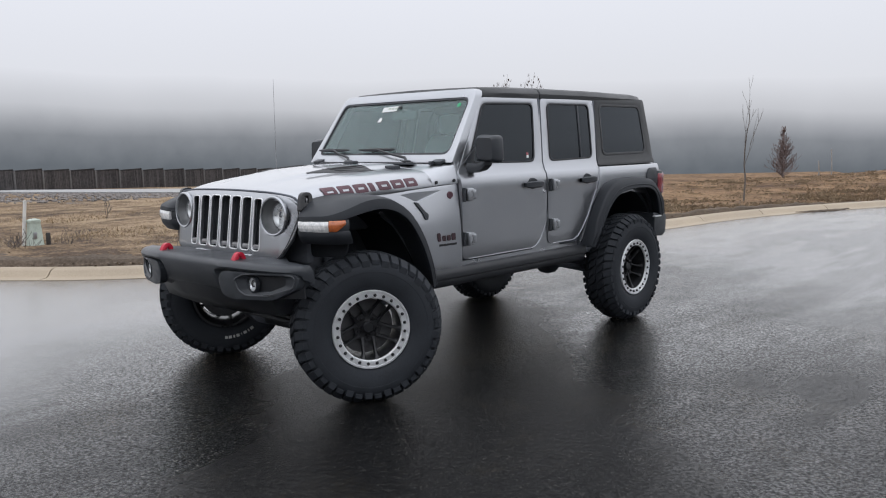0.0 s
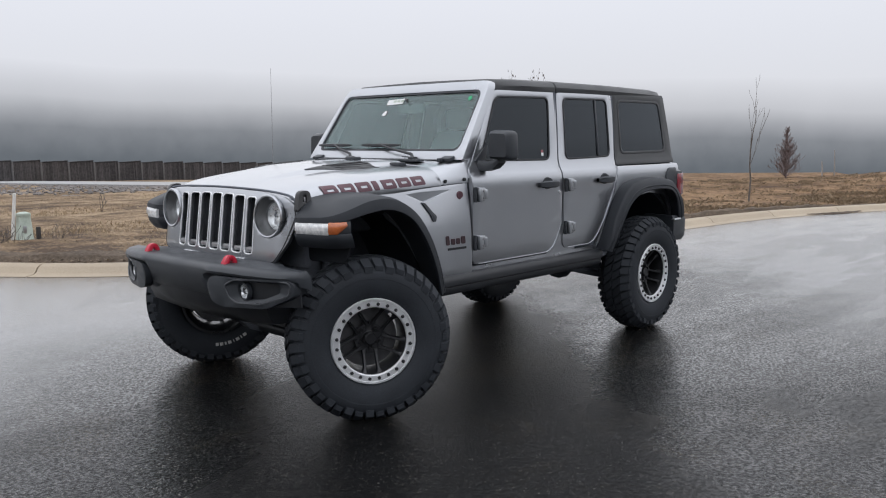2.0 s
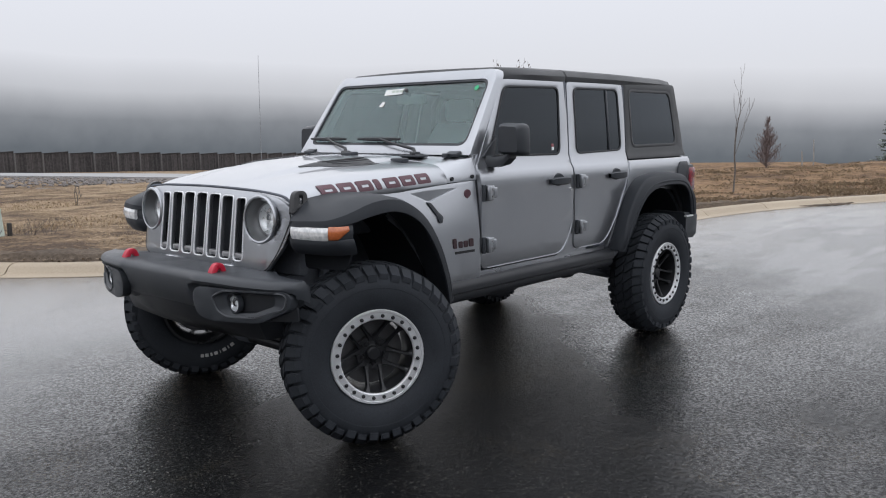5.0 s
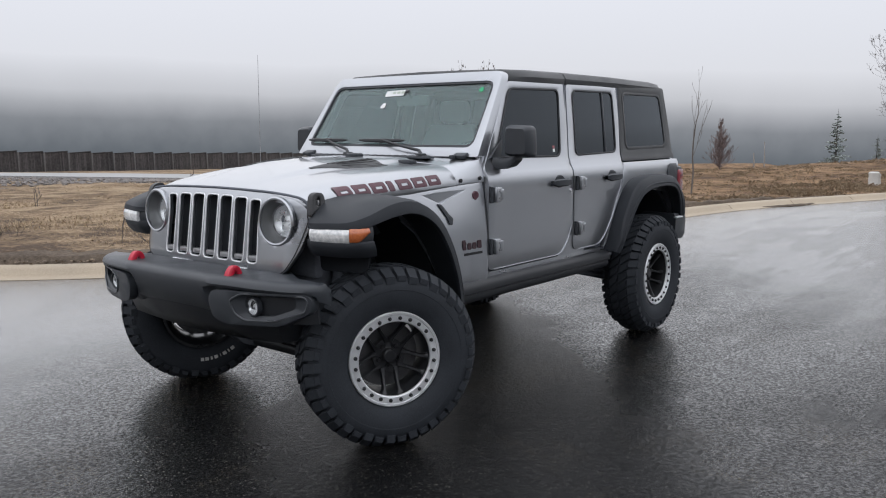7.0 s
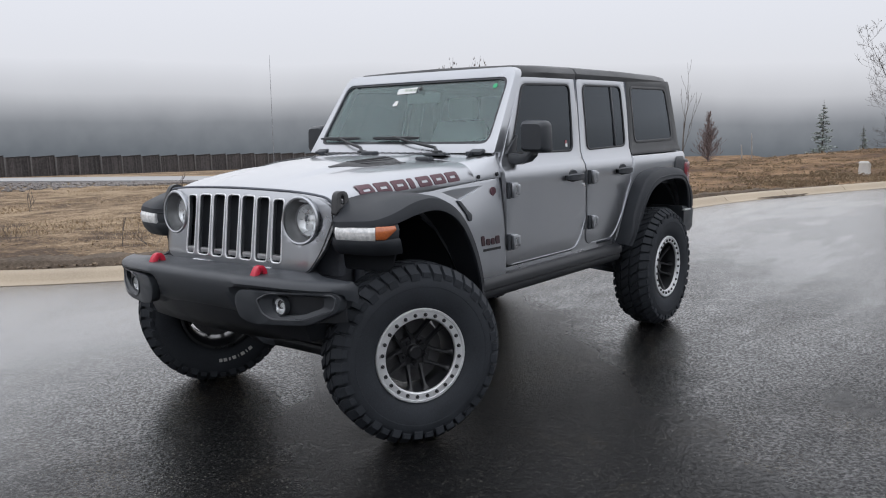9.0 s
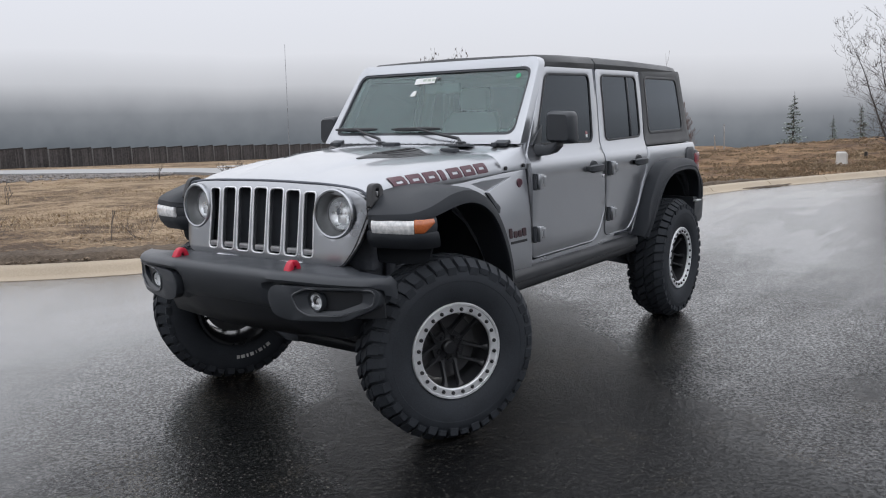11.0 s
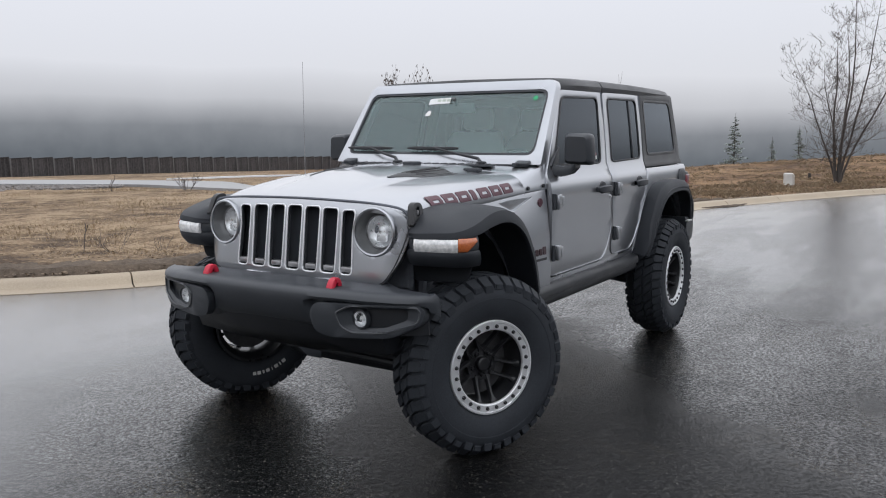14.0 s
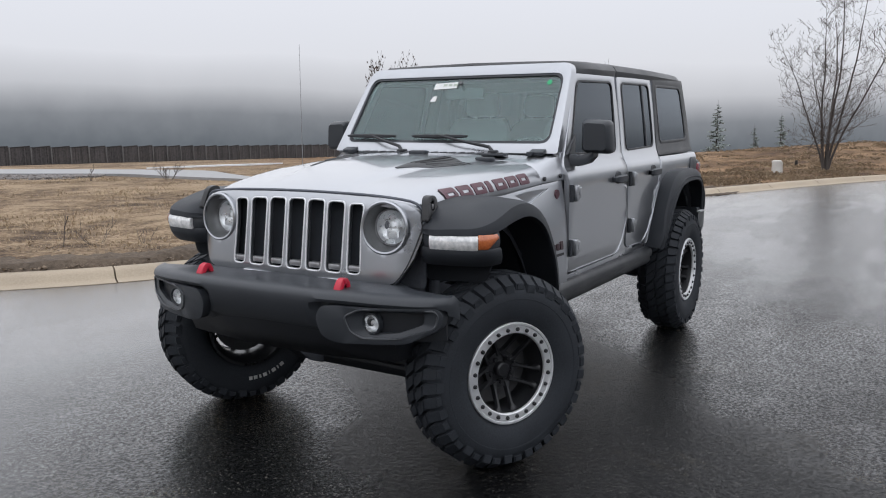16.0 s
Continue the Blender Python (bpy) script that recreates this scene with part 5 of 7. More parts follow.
FRONT_FLARE = [
    ((0.29, 0.600, 1.19), (0.355, 0.620, 1.135), (0.360, 0.620, 1.112), (0.30, 0.60, 1.10)),
    ((0.285, 0.615, 1.205), (0.405, 0.69, 1.14), (0.412, 0.695, 1.112), (0.31, 0.63, 1.10)),
    ((0.28, 0.625, 1.222), (0.396, 0.78, 1.145), (0.402, 0.785, 1.114), (0.31, 0.64, 1.10)),
    ((0.22, 0.632, 1.235), (0.362, 0.885, 1.152), (0.370, 0.893, 1.116), (0.26, 0.66, 1.11)),
    ((0.15, 0.64, 1.243), (0.275, 0.930, 1.180), (0.285, 0.945, 1.122), (0.19, 0.68, 1.13)),
    ((0.06, 0.65, 1.247), (0.12, 0.93, 1.222), (0.14, 0.948, 1.148), (0.08, 0.68, 1.15)),
    ((-0.04, 0.665, 1.240), (-0.02, 0.93, 1.228), (0.0, 0.95, 1.160), (-0.02, 0.69, 1.16)),
    ((-0.16, 0.69, 1.195), (-0.15, 0.93, 1.188), (-0.12, 0.95, 1.130), (-0.14, 0.70, 1.13)),
    ((-0.27, 0.72, 1.105), (-0.265, 0.928, 1.105), (-0.22, 0.95, 1.060), (-0.24, 0.72, 1.05)),
    ((-0.37, 0.745, 0.965), (-0.37, 0.922, 0.965), (-0.315, 0.945, 0.93), (-0.33, 0.74, 0.92)),
    ((-0.455, 0.755, 0.80), (-0.455, 0.905, 0.80), (-0.395, 0.93, 0.775), (-0.41, 0.75, 0.77)),
    ((-0.525, 0.76, 0.655), (-0.525, 0.87, 0.655), (-0.455, 0.90, 0.64), (-0.47, 0.75, 0.64)),
]
for s in (1, -1):
    bm = bmesh.new()
    loft(bm, flare_rings(s, spread(FRONT_FLARE)))
    flare = part("front_flare", bm, FLARE, CAR, "black plastic front wheel flare", 26)
    bm = bmesh.new()
    tube(bm, [(p.x, s * (p.y - 0.002), p.z - 0.006) for p in smooth_line([Vector(st[1]).lerp(Vector(st[2]), 0.34) for st in FRONT_FLARE[4:]], 4)], 0.0065, 6)
    part("flare_bead", bm, FLARE, flare, "raised crease along the flare lip")

    def wrap(points, z0, z1, depth, s=s, out=0.0):
        """A band round the flare's front corner between two heights."""
        line = smooth_line(points, 4)
        rings = []
        for i, p in enumerate(line):
            way = (line[min(i + 1, len(line) - 1)] - line[max(i - 1, 0)]).normalized()
            no = Vector((way.y, -way.x))
            if no.x + no.y < 0:
                no = -no
            q0, q1 = p + no * out, p - no * depth
            zm = (z0 + z1) / 2
            rings.append([(q0.x - no.x * 0.006, s * (q0.y - no.y * 0.006), z0), (q0.x, s * q0.y, z0 + 0.01), (q0.x + no.x * 0.004, s * (q0.y + no.y * 0.004), zm), (q0.x, s * q0.y, z1 - 0.008), (q0.x - no.x * 0.006, s * (q0.y - no.y * 0.006), z1), (q1.x, s * q1.y, z1), (q1.x, s * q1.y, z0)])
        return loft(bmesh.new(), rings)

    corner = [(0.375, 0.632), (0.408, 0.69), (0.402, 0.76), (0.391, 0.825), (0.374, 0.882), (0.348, 0.922), (0.310, 0.942), (0.255, 0.950)]
    housing = part("flare_housing", wrap(corner, 0.984, 1.060, 0.16, out=-0.001), FLARE, flare, "black housing under the marker lamp")
    for v in housing.data.vertices:
        if v.co.z < 1.045:
            v.co.x -= 0.55 * (1.045 - v.co.z)
            v.co.y -= s * 0.25 * (1.045 - v.co.z)
    part("lamp_backing", wrap(corner, 1.045, 1.125, 0.10, out=-0.012), PLASTIC, flare)
    lamp = part("marker_lamp", wrap([(0.409, 0.694), (0.403, 0.76), (0.392, 0.825), (0.376, 0.878), (0.366, 0.897)], 1.056, 1.116, 0.03, out=0.004), LENS_WHITE, flare, "white marker lamp lens")
    turn_lens = part("turn_lamp", wrap([(0.365, 0.899), (0.352, 0.918), (0.336, 0.931), (0.312, 0.941), (0.286, 0.946)], 1.060, 1.120, 0.03, out=0.004), LENS_AMBER, flare, "amber turn lamp lens")
    for v in turn_lens.data.vertices:
        if v.co.x < 0.335:
            v.co.z += (0.335 - v.co.x) / 0.049 * 0.7 * max(0.0, 1.110 - v.co.z)
    # splash panel behind the marker lamp, down to the bumper
    bm = sheet(rounded([(0.575, 0.885), (0.86, 0.90), (0.905, 1.04), (0.56, 1.06)], 0.03), lambda y, z, d, s=s: (0.235 - 0.10 * max(0.0, y - 0.75) - d, s * y, z), cuts_u=[0.7, 0.8], thick=0.012, bevel=0.003)
    part("splash_panel", bm, MESH, flare, "dark inner panel under the lamp")
    # inner arch liner
    bm = bmesh.new()
    rings = []
    for a in steps(1.0, math.pi + 0.1, 12):
        c, sn = math.cos(a), math.sin(a)
        rings.append([(0.0 + 0.49 * c, s * y, 0.60 + 0.55 * sn) for y in (0.30, 0.70)] + [(0.0 + 0.52 * c, s * y, 0.60 + 0.58 * sn) for y in (0.70, 0.30)])
    loft(bm, rings)
    part("arch_liner", bm, MESH, CAR)

REAR_FLARE = [
    ((-2.280, 0.76, 0.71), (-2.275, 0.86, 0.71), (-2.315, 0.885, 0.70), (-2.31, 0.75, 0.70)),
    ((-2.310, 0.775, 0.80), (-2.303, 0.89, 0.80), (-2.352, 0.895, 0.775), (-2.35, 0.77, 0.775)),
    ((-2.365, 0.785, 0.925), (-2.360, 0.880, 0.925), (-2.41, 0.910, 0.885), (-2.41, 0.775, 0.885)),
    ((-2.450, 0.787, 1.065), (-2.450, 0.885, 1.065), (-2.49, 0.915, 1.00), (-2.49, 0.777, 1.00)),
    ((-2.550, 0.785, 1.16), (-2.560, 0.885, 1.16), (-2.59, 0.915, 1.075), (-2.59, 0.777, 1.075)),
    ((-2.68, 0.785, 1.205), (-2.69, 0.885, 1.20), (-2.71, 0.915, 1.115), (-2.71, 0.777, 1.115)),
    ((-2.85, 0.784, 1.22), (-2.86, 0.885, 1.212), (-2.86, 0.915, 1.130), (-2.86, 0.777, 1.130)),
    ((-3.05, 0.784, 1.215), (-3.06, 0.885, 1.207), (-3.04, 0.915, 1.128), (-3.04, 0.777, 1.128)),
    ((-3.20, 0.785, 1.19), (-3.21, 0.883, 1.18), (-3.16, 0.910, 1.105), (-3.16, 0.777, 1.105)),
    ((-3.31, 0.787, 1.12), (-3.32, 0.875, 1.11), (-3.25, 0.900, 1.05), (-3.25, 0.777, 1.05)),
    ((-3.38, 0.787, 1.02), (-3.39, 0.89, 1.01), (-3.31, 0.885, 0.965), (-3.31, 0.777, 0.965)),
    ((-3.42, 0.785, 0.90), (-3.43, 0.88, 0.89), (-3.35, 0.875, 0.87), (-3.35, 0.777, 0.87)),
]
for s in (1, -1):
    bm = bmesh.new()
    loft(bm, flare_rings(s, spread(REAR_FLARE)))
    flare = part("rear_flare", bm, FLARE, CAR, "black plastic rear wheel flare", 26)
    bm = bmesh.new()
    tube(bm, [(p.x, s * (p.y + 0.001), p.z) for p in smooth_line([Vector(st[1]).lerp(Vector(st[2]), 0.62) for st in REAR_FLARE], 4)], 0.0075, 6)
    part("flare_bead", bm, FLARE, flare, "raised crease along the flare lip")
    bm = bmesh.new()
    rings = []
    for a in steps(0.32, math.pi - 0.05, 14):
        c, sn = math.cos(a), math.sin(a)
        rings.append([(-2.93 + 0.50 * c, s * y, 0.60 + 0.52 * sn) for y in (0.30, 0.76)] + [(-2.93 + 0.53 * c, s * y, 0.60 + 0.55 * sn) for y in (0.76, 0.30)])
    loft(bm, rings)
    part("arch_liner", bm, MESH, CAR)
    # tail lamp
    bm = bmesh.new()
    block(bm, -3.482, s * 0.72, 1.145, 0.12, 0.155, 0.23, 0.025)
    tail_lamp = part("tail_light", bm, PLASTIC, CAR, "black-framed red tail light")
    bm = bmesh.new()
    block(bm, -3.490, s * 0.794, 1.145, 0.098, 0.020, 0.18, 0.010)
    block(bm, -3.545, s * 0.72, 1.145, 0.015, 0.11, 0.18, 0.006)
    part("tail_lens", bm, LENS_RED, tail_lamp, "red lens")
bm = bmesh.new()
rings = []
for y in (-0.87, -0.855, -0.78, -0.4, 0, 0.4, 0.78, 0.855, 0.87):
    sh = 0.04 if abs(y) > 0.86 else 0.0
    xs = -3.50 if abs(y) < 0.75 else -3.36
    rings.append([(xs + 0.10 - sh * 0, y, 0.90 - sh), (xs - 0.10 + sh, y, 0.885 - sh), (xs - 0.13 + sh, y, 0.86), (xs - 0.12 + sh, y, 0.72 + sh), (xs - 0.06, y, 0.69 + sh), (xs + 0.10, y, 0.70 + sh)])
loft(bm, rings)
part("rear_bumper", bm, PLASTIC, CAR, "black rear bumper", 50)


for s in (1, -1):
    bm = bmesh.new()
    block(bm, -3.29, s * 0.878, 0.872, 0.11, 0.03, 0.012, 0.004)
    part("bumper_end_bar", bm, RIMSILVER, CAR, "bright strip on the rear bumper end")


# front bumper with fog lamps and tow hooks
def bumper_x(y):
    """Front line of the bumper from above."""
    return lerp(abs(y), [(0.0, 0.715), (0.28, 0.71), (0.34, 0.715), (0.45, 0.70), (0.60, 0.665), (0.72, 0.62), (0.78, 0.588), (0.815, 0.555), (0.838, 0.522), (0.852, 0.490), (0.858, 0.455)])


bm = bmesh.new()
rings = []
half_y = [0.0, 0.15, 0.25, 0.285, 0.31, 0.335, 0.36, 0.45, 0.53, 0.6, 0.66, 0.72, 0.77, 0.80, 0.815, 0.828, 0.840, 0.852, 0.858]
for y in [-v for v in half_y[:0:-1]] + half_y:
    x, ay = bumper_x(y), abs(y)
    pod = max(0.0, min(1.0, (ay - 0.285) / 0.05)) * max(0.0, min(1.0, (0.838 - ay) / 0.015))
    end = 0.026 if ay > 0.855 else 0.008 if ay > 0.85 else 0.0
    top = 0.899 - 0.016 * max(0, ay - 0.45) / 0.4 - end
    low = 0.715 - 0.02 * pod + 0.7 * end + 0.10 * max(0, ay - 0.7) / 0.18
    back = min(0.36 + 0.10 * max(0.0, min(1.0, (ay - 0.50) / 0.15)), x - 0.012)
    mid = (top + low) / 2
    deck = [(max(x - 0.070, back + 0.004), y, top + 0.001), (max(x - 0.028, back + 0.006), y, top - 0.005), (x - 0.009, y, top - 0.017), (x - 0.002, y, top - 0.033)]
    plain = [(x - 0.004, y, top - 0.056), (x - 0.008, y, top - 0.075), (x - 0.014, y, mid), (max(x - 0.035, back + 0.008), y, low + 0.03), (max(x - 0.075, back + 0.004), y, low)]
    cut = [(x - 0.010, y, top - 0.046), (x - 0.055, y, top - 0.050), (x - 0.058, y, mid), (max(x - 0.060, back + 0.008), y, low + 0.03), (max(x - 0.080, back + 0.004), y, low)]
    rings.append([(back, y, top - 0.004)] + deck + [tuple(u + (v - u) * pod for u, v in zip(c, w)) for c, w in zip(plain, cut)] + [(back, y, low + 0.02)])
loft(bm, rings)
bumper = part("front_bumper", bm, PLASTIC, CAR, "black front bumper with fog lamps", 35)
for s in (1, -1):
    def on_pod(y, z, d, s=s):
        return (bumper_x(y) - 0.008 - d - 0.12 * max(0.0, 0.79 - z), s * y, z)

    rim_line = rounded([(0.456, 0.800), (0.524, 0.834), (0.802, 0.834), (0.816, 0.812), (0.806, 0.762), (0.676, 0.718), (0.525, 0.712), (0.476, 0.738)], 0.018, 3)
    inner_line = rounded([(0.520, 0.798), (0.545, 0.822), (0.760, 0.822), (0.766, 0.806), (0.762, 0.775), (0.665, 0.737), (0.552, 0.730), (0.526, 0.748)], 0.018, 3)
    outer = rounded([(0.318, 0.785), (0.350, 0.838), (0.42, 0.843), (0.812, 0.843), (0.828, 0.812), (0.820, 0.755), (0.70, 0.694), (0.42, 0.684), (0.345, 0.704)], 0.028, 3)
    bm = sheet(outer, on_pod, [rim_line], cuts_u=[0.34, 0.45, 0.52, 0.6, 0.66, 0.72, 0.77, 0.82], cuts_v=[0.79, 0.75], thick=0.045, bevel=0.008)
    pod = part("bumper_pod", bm, PLASTIC, bumper, "black bumper end with a lamp pocket", 30)
    rim = bmesh.new()
    ring_tube(rim, [on_pod(y, z, 0.0) for y, z in rim_line], 0.0050)
    part("pocket_rim", rim, RIM_EDGE, pod, "raised pocket edge")
    funnel = bmesh.new()
    loft(funnel, [[on_pod(y, z, 0.002) for y, z in rim_line], [on_pod(y, z, 0.020) for y, z in inner_line], [on_pod(y, z, 0.046) for y, z in inner_line]], True, False)
    part("pocket_wall", funnel, PLASTIC, pod, "", 30)
    bm = sheet([(0.44, 0.70), (0.82, 0.70), (0.82, 0.842), (0.44, 0.842)], lambda y, z, d, s=s: on_pod(y, z, d + 0.043, s), cuts_u=[0.45, 0.52, 0.6, 0.66, 0.72, 0.77], thick=0.01, bevel=0)
    part("pocket_back", bm, RAIL, pod)
    fog = bmesh.new()
    lathe(fog, [(0.046, 0.0), (0.052, 0.012), (0.058, 0.010), (0.060, -0.02), (0.046, 0.0)], 32)
    m = Matrix.Translation((bumper_x(0.55) - 0.040, s * 0.556, 0.772)) @ Matrix.Rotation(radians(-90), 4, "Z") @ Matrix.Scale(0.78, 4)
    bmesh.ops.transform(fog, matrix=m, verts=fog.verts)
    fog_lamp = part("fog_lamp", fog, PLASTIC, pod, "round fog lamp with bright reflector")
    for name, prof, mt in (("fog_reflector", [(0.046, 0.002), (0.036, -0.016), (0.018, -0.022), (0.012, -0.010), (0.001, -0.008)], REFLECTOR), ("fog_glass", [(0.046, 0.004), (0.03, 0.012), (0.001, 0.015)], CLEAR)):
        b = lathe(bmesh.new(), prof, 32)
        bmesh.ops.transform(b, matrix=m, verts=b.verts)
        part(name, b, mt, fog_lamp)
    # tow hook
    hook = bmesh.new()
    hx, hy = 0.628, s * 0.395
    path = [(hx - 0.044, hy, 0.884), (hx - 0.040, hy, 0.908), (hx - 0.026, hy, 0.926), (hx - 0.006, hy, 0.924), (hx + 0.008, hy, 0.905), (hx + 0.014, hy, 0.884), (hx + 0.016, hy, 0.868)]
    rings = []
    line = smooth_line(path, 4)
    for i, p in enumerate(line):
        way = (line[min(i + 1, len(line) - 1)] - line[max(i - 1, 0)]).normalized()
        up = Vector((-way.z, 0, way.x))
        w = 0.014 + 0.010 * (i / len(line)) ** 1.5
        thick = 0.012 + 0.004 * i / len(line)
        rings.append([p + up * thick * u + Vector((0, w * v, 0)) for u, v in ((-1, -0.8), (-0.6, -1), (0.6, -1), (1, -0.8), (1, 0.8), (0.6, 1), (-0.6, 1), (-1, 0.8))])
    loft(hook, rings)
    part("tow_hook", hook, RED, bumper, "red tow hook")
    base = bmesh.new()
    block(base, hx - 0.03, hy, 0.872, 0.07, 0.05, 0.022, 0.008)
    part("hook_base", base, PLASTIC, bumper)
# lower valance and skid plate
bm = bmesh.new()
rings = []
for y in steps(-0.60, 0.60, 8):
    e = 0.10 * (abs(y) / 0.60) ** 2
    rings.append([(0.42, y, 0.74), (0.66 - e, y, 0.735), (0.63 - e, y, 0.65), (0.50, y, 0.555 + 0.3 * e), (0.30, y, 0.54 + 0.3 * e), (0.28, y, 0.62)])
loft(bm, rings)
part("skid_plate", bm, RAIL, CAR, "black skid plate")


# door mirrors
for s in (1, -1):
    bm = bmesh.new()
    rings = []
    for t, k, off in ((0, 0.80, 0.0), (0.012, 0.93, 0.0), (0.03, 1.0, 0.0), (0.07, 1.0, 0.0), (0.10, 0.93, 0.002), (0.118, 0.78, 0.004)):
        cx = -1.105 + t
        ring = rounded([(0.79, 1.40), (0.955, 1.395), (0.945, 1.575), (0.79, 1.582)], 0.028, 3)
        c = Vector((0.87, 1.488))
        rings.append([(cx + (0.14 - t) * 0.18 * (0.955 - y) / 0.165 * 0 - 0.16 * (y - 0.80) * 0.35, s * (c.x + (y - c.x) * k), c.y + (z - c.y) * k) for y, z in ring])
    loft(bm, rings)
    mirror = part("door_mirror", bm, PLASTIC, CAR, "black door mirror housing", 40)
    bm = bmesh.new()
    loft(bm, [[(-1.109 - 0.16 * (y - 0.80) * 0.35, s * (0.87 + (y - 0.87) * 0.74), 1.488 + (z - 1.488) * 0.74) for y, z in rounded([(0.79, 1.40), (0.955, 1.395), (0.945, 1.575), (0.79, 1.582)], 0.028, 3)], [(-1.103 - 0.16 * (y - 0.80) * 0.35, s * (0.87 + (y - 0.87) * 0.74), 1.488 + (z - 1.488) * 0.74) for y, z in rounded([(0.79, 1.40), (0.955, 1.395), (0.945, 1.575), (0.79, 1.582)], 0.028, 3)]])
    part("mirror_glass", bm, CHROME, mirror)
    bm = bmesh.new()
    loft(bm, [[(x0 + u * 0.036, s * y, z0 + v * h) for u, v in ((-1, -1), (1, -1), (1.1, 0.2), (0.8, 1), (-0.8, 1), (-1.1, 0.2))] for x0, y, z0, h in ((-0.985, 0.745, 1.368, 0.030), (-1.0, 0.79, 1.358, 0.028), (-1.03, 0.835, 1.372, 0.026), (-1.05, 0.86, 1.40, 0.02))])
    part("mirror_foot", bm, PLASTIC, mirror)
    tri_plate = sheet(rounded([(-0.925, 1.39), (-1.03, 1.39), (-1.07, 1.505)], 0.012), lambda x, z, d, s=s: (x, s * (side_y(z) + 0.012 - d), z), thick=0.02, bevel=0.003)
    part("mirror_sail", tri_plate, PLASTIC, mirror)

# cowl between bonnet and windscreen
bm = bmesh.new()
rings = []
for x in (-0.654, -0.660, -0.70, -0.74, -0.78, -0.82, -0.852, -0.858):
    t = (-0.654 - x) / 0.204
    w, zs = 0.700 + 0.040 * t, 1.255 + 0.010 * t
    drop = 0.006 if x in (-0.654, -0.858) else 0.0
    zt = 1.355 + 0.042 * t - drop
    zc = lerp(x, [(-0.86, 1.404), (-0.80, 1.400), (-0.70, 1.388), (-0.65, 1.380)]) - drop
    half = [(w + (a if a > 0 else a * (1 - 0.75 * t)), zs + f * (zt - zs)) for a, f in ((0.014, 0.0), (0.012, 0.22), (0.003, 0.45), (-0.016, 0.66), (-0.042, 0.83), (-0.072, 0.94))]
    half += [(w * (0.84 + 0.08 * t), zt), (w * 0.72, zt + 0.5 * (zc - zt)), (w * 0.55, zt + 0.8 * (zc - zt)), (w * 0.3, zc), (0, zc)]
    top = [(x, y, z) for y, z in half] + [(x, -y, z) for y, z in half[-2::-1]]
    rings.append(top + [(x, -w * 0.9, zs), (x, w * 0.9, zs)])
loft(bm, rings)
cowl = part("cowl", bm, SILVER, CAR, "silver cowl with a black air intake", 32)
for s in (1, -1):
    for x, y, z in ((-0.685, 0.721, 1.277), (-0.825, 0.749, 1.285)):
        b = bmesh.new()
        tube(b, [(x, s * (y - 0.004), z), (x, s * (y + 0.005), z)], 0.011, 12)
        part("cowl_plug", b, RIMBLACK, cowl, "black plug")
bm = bmesh.new()
block(bm, -0.725, 0.0, 1.396, 0.075, 0.95, 0.012, 0.004)
intake = part("cowl_intake", bm, PLASTIC, cowl, "black air intake")
for k in range(16):
    b = bmesh.new()
    block(b, -0.725, -0.44 + 0.0587 * k, 1.404, 0.06, 0.012, 0.008, 0.002)
    part("intake_rib", b, DASH, intake)

# antenna on the far side of the cowl
bm = bmesh.new()
tube(bm, [(-0.50, -0.735, 1.235), (-0.50, -0.735, 1.27)], [0.016, 0.012], 10)
antenna = part("antenna", bm, PLASTIC, CAR, "thin black whip antenna")
bm = bmesh.new()
tube(bm, [(-0.50, -0.735, 1.27), (-0.503, -0.737, 1.6), (-0.508, -0.74, 2.02)], [0.0026, 0.0018, 0.0012], 6)
part("antenna_rod", bm, STEEL, antenna)

# foot of the windscreen pillar, closing the corner between cowl, door and frame
for s in (1, -1):
    bm = sheet(rounded([(-0.856, 1.285), (-0.945, 1.285), (-0.965, 1.43), (-0.870, 1.43)], 0.012), lambda x, z, d, s=s: (x, s * (side_y(z) - 0.020 - d), z), cuts_v=[1.30, 1.33, 1.355, 1.38, 1.42], thick=0.03, bevel=0.004)
    part("pillar_base", bm, SILVER, CAR, "silver foot of the windscreen pillar")

# badges on the fender: plain shapes
for s in (1, -1):
    b = bmesh.new()
    yb = fender_place(1)(-0.785, 1.19, 0)[1]
    tube(b, [(-0.785, s * (yb - 0.010), 1.19), (-0.785, s * (yb + 0.004), 1.19)], [0.027, 0.025], 24)
    badge = part("round_badge", b, DECAL, CAR, "round dark red and bronze badge")
    for k, (w, h) in enumerate(((0.026, 0.055), (0.030, 0.036), (0.030, 0.036), (0.034, 0.045))):
        b = sheet(rounded([(-0.632 - 0.042 * k, 0.90), (-0.632 - 0.042 * k - w, 0.90), (-0.632 - 0.042 * k - w, 0.90 + h), (-0.632 - 0.042 * k, 0.90 + h)], 0.008), lambda x, z, d, s=s: (x, fender_place(s)(x, z, 0)[1] + s * (0.004 - d), z), thick=0.004, bevel=0)
        part("badge_slab", b, DECAL_DARK, badge, "plain dark badge slab")
    b = sheet([(-0.645, 0.868), (-0.80, 0.868), (-0.80, 0.882), (-0.645, 0.882)], lambda x, z, d, s=s: (x, fender_place(s)(x, z, 0)[1] + s * (0.003 - d), z), cuts_u=[-0.7, -0.75], thick=0.003, bevel=0)
    part("badge_bar", b, DECAL_EDGE, badge, "plain black badge bar")

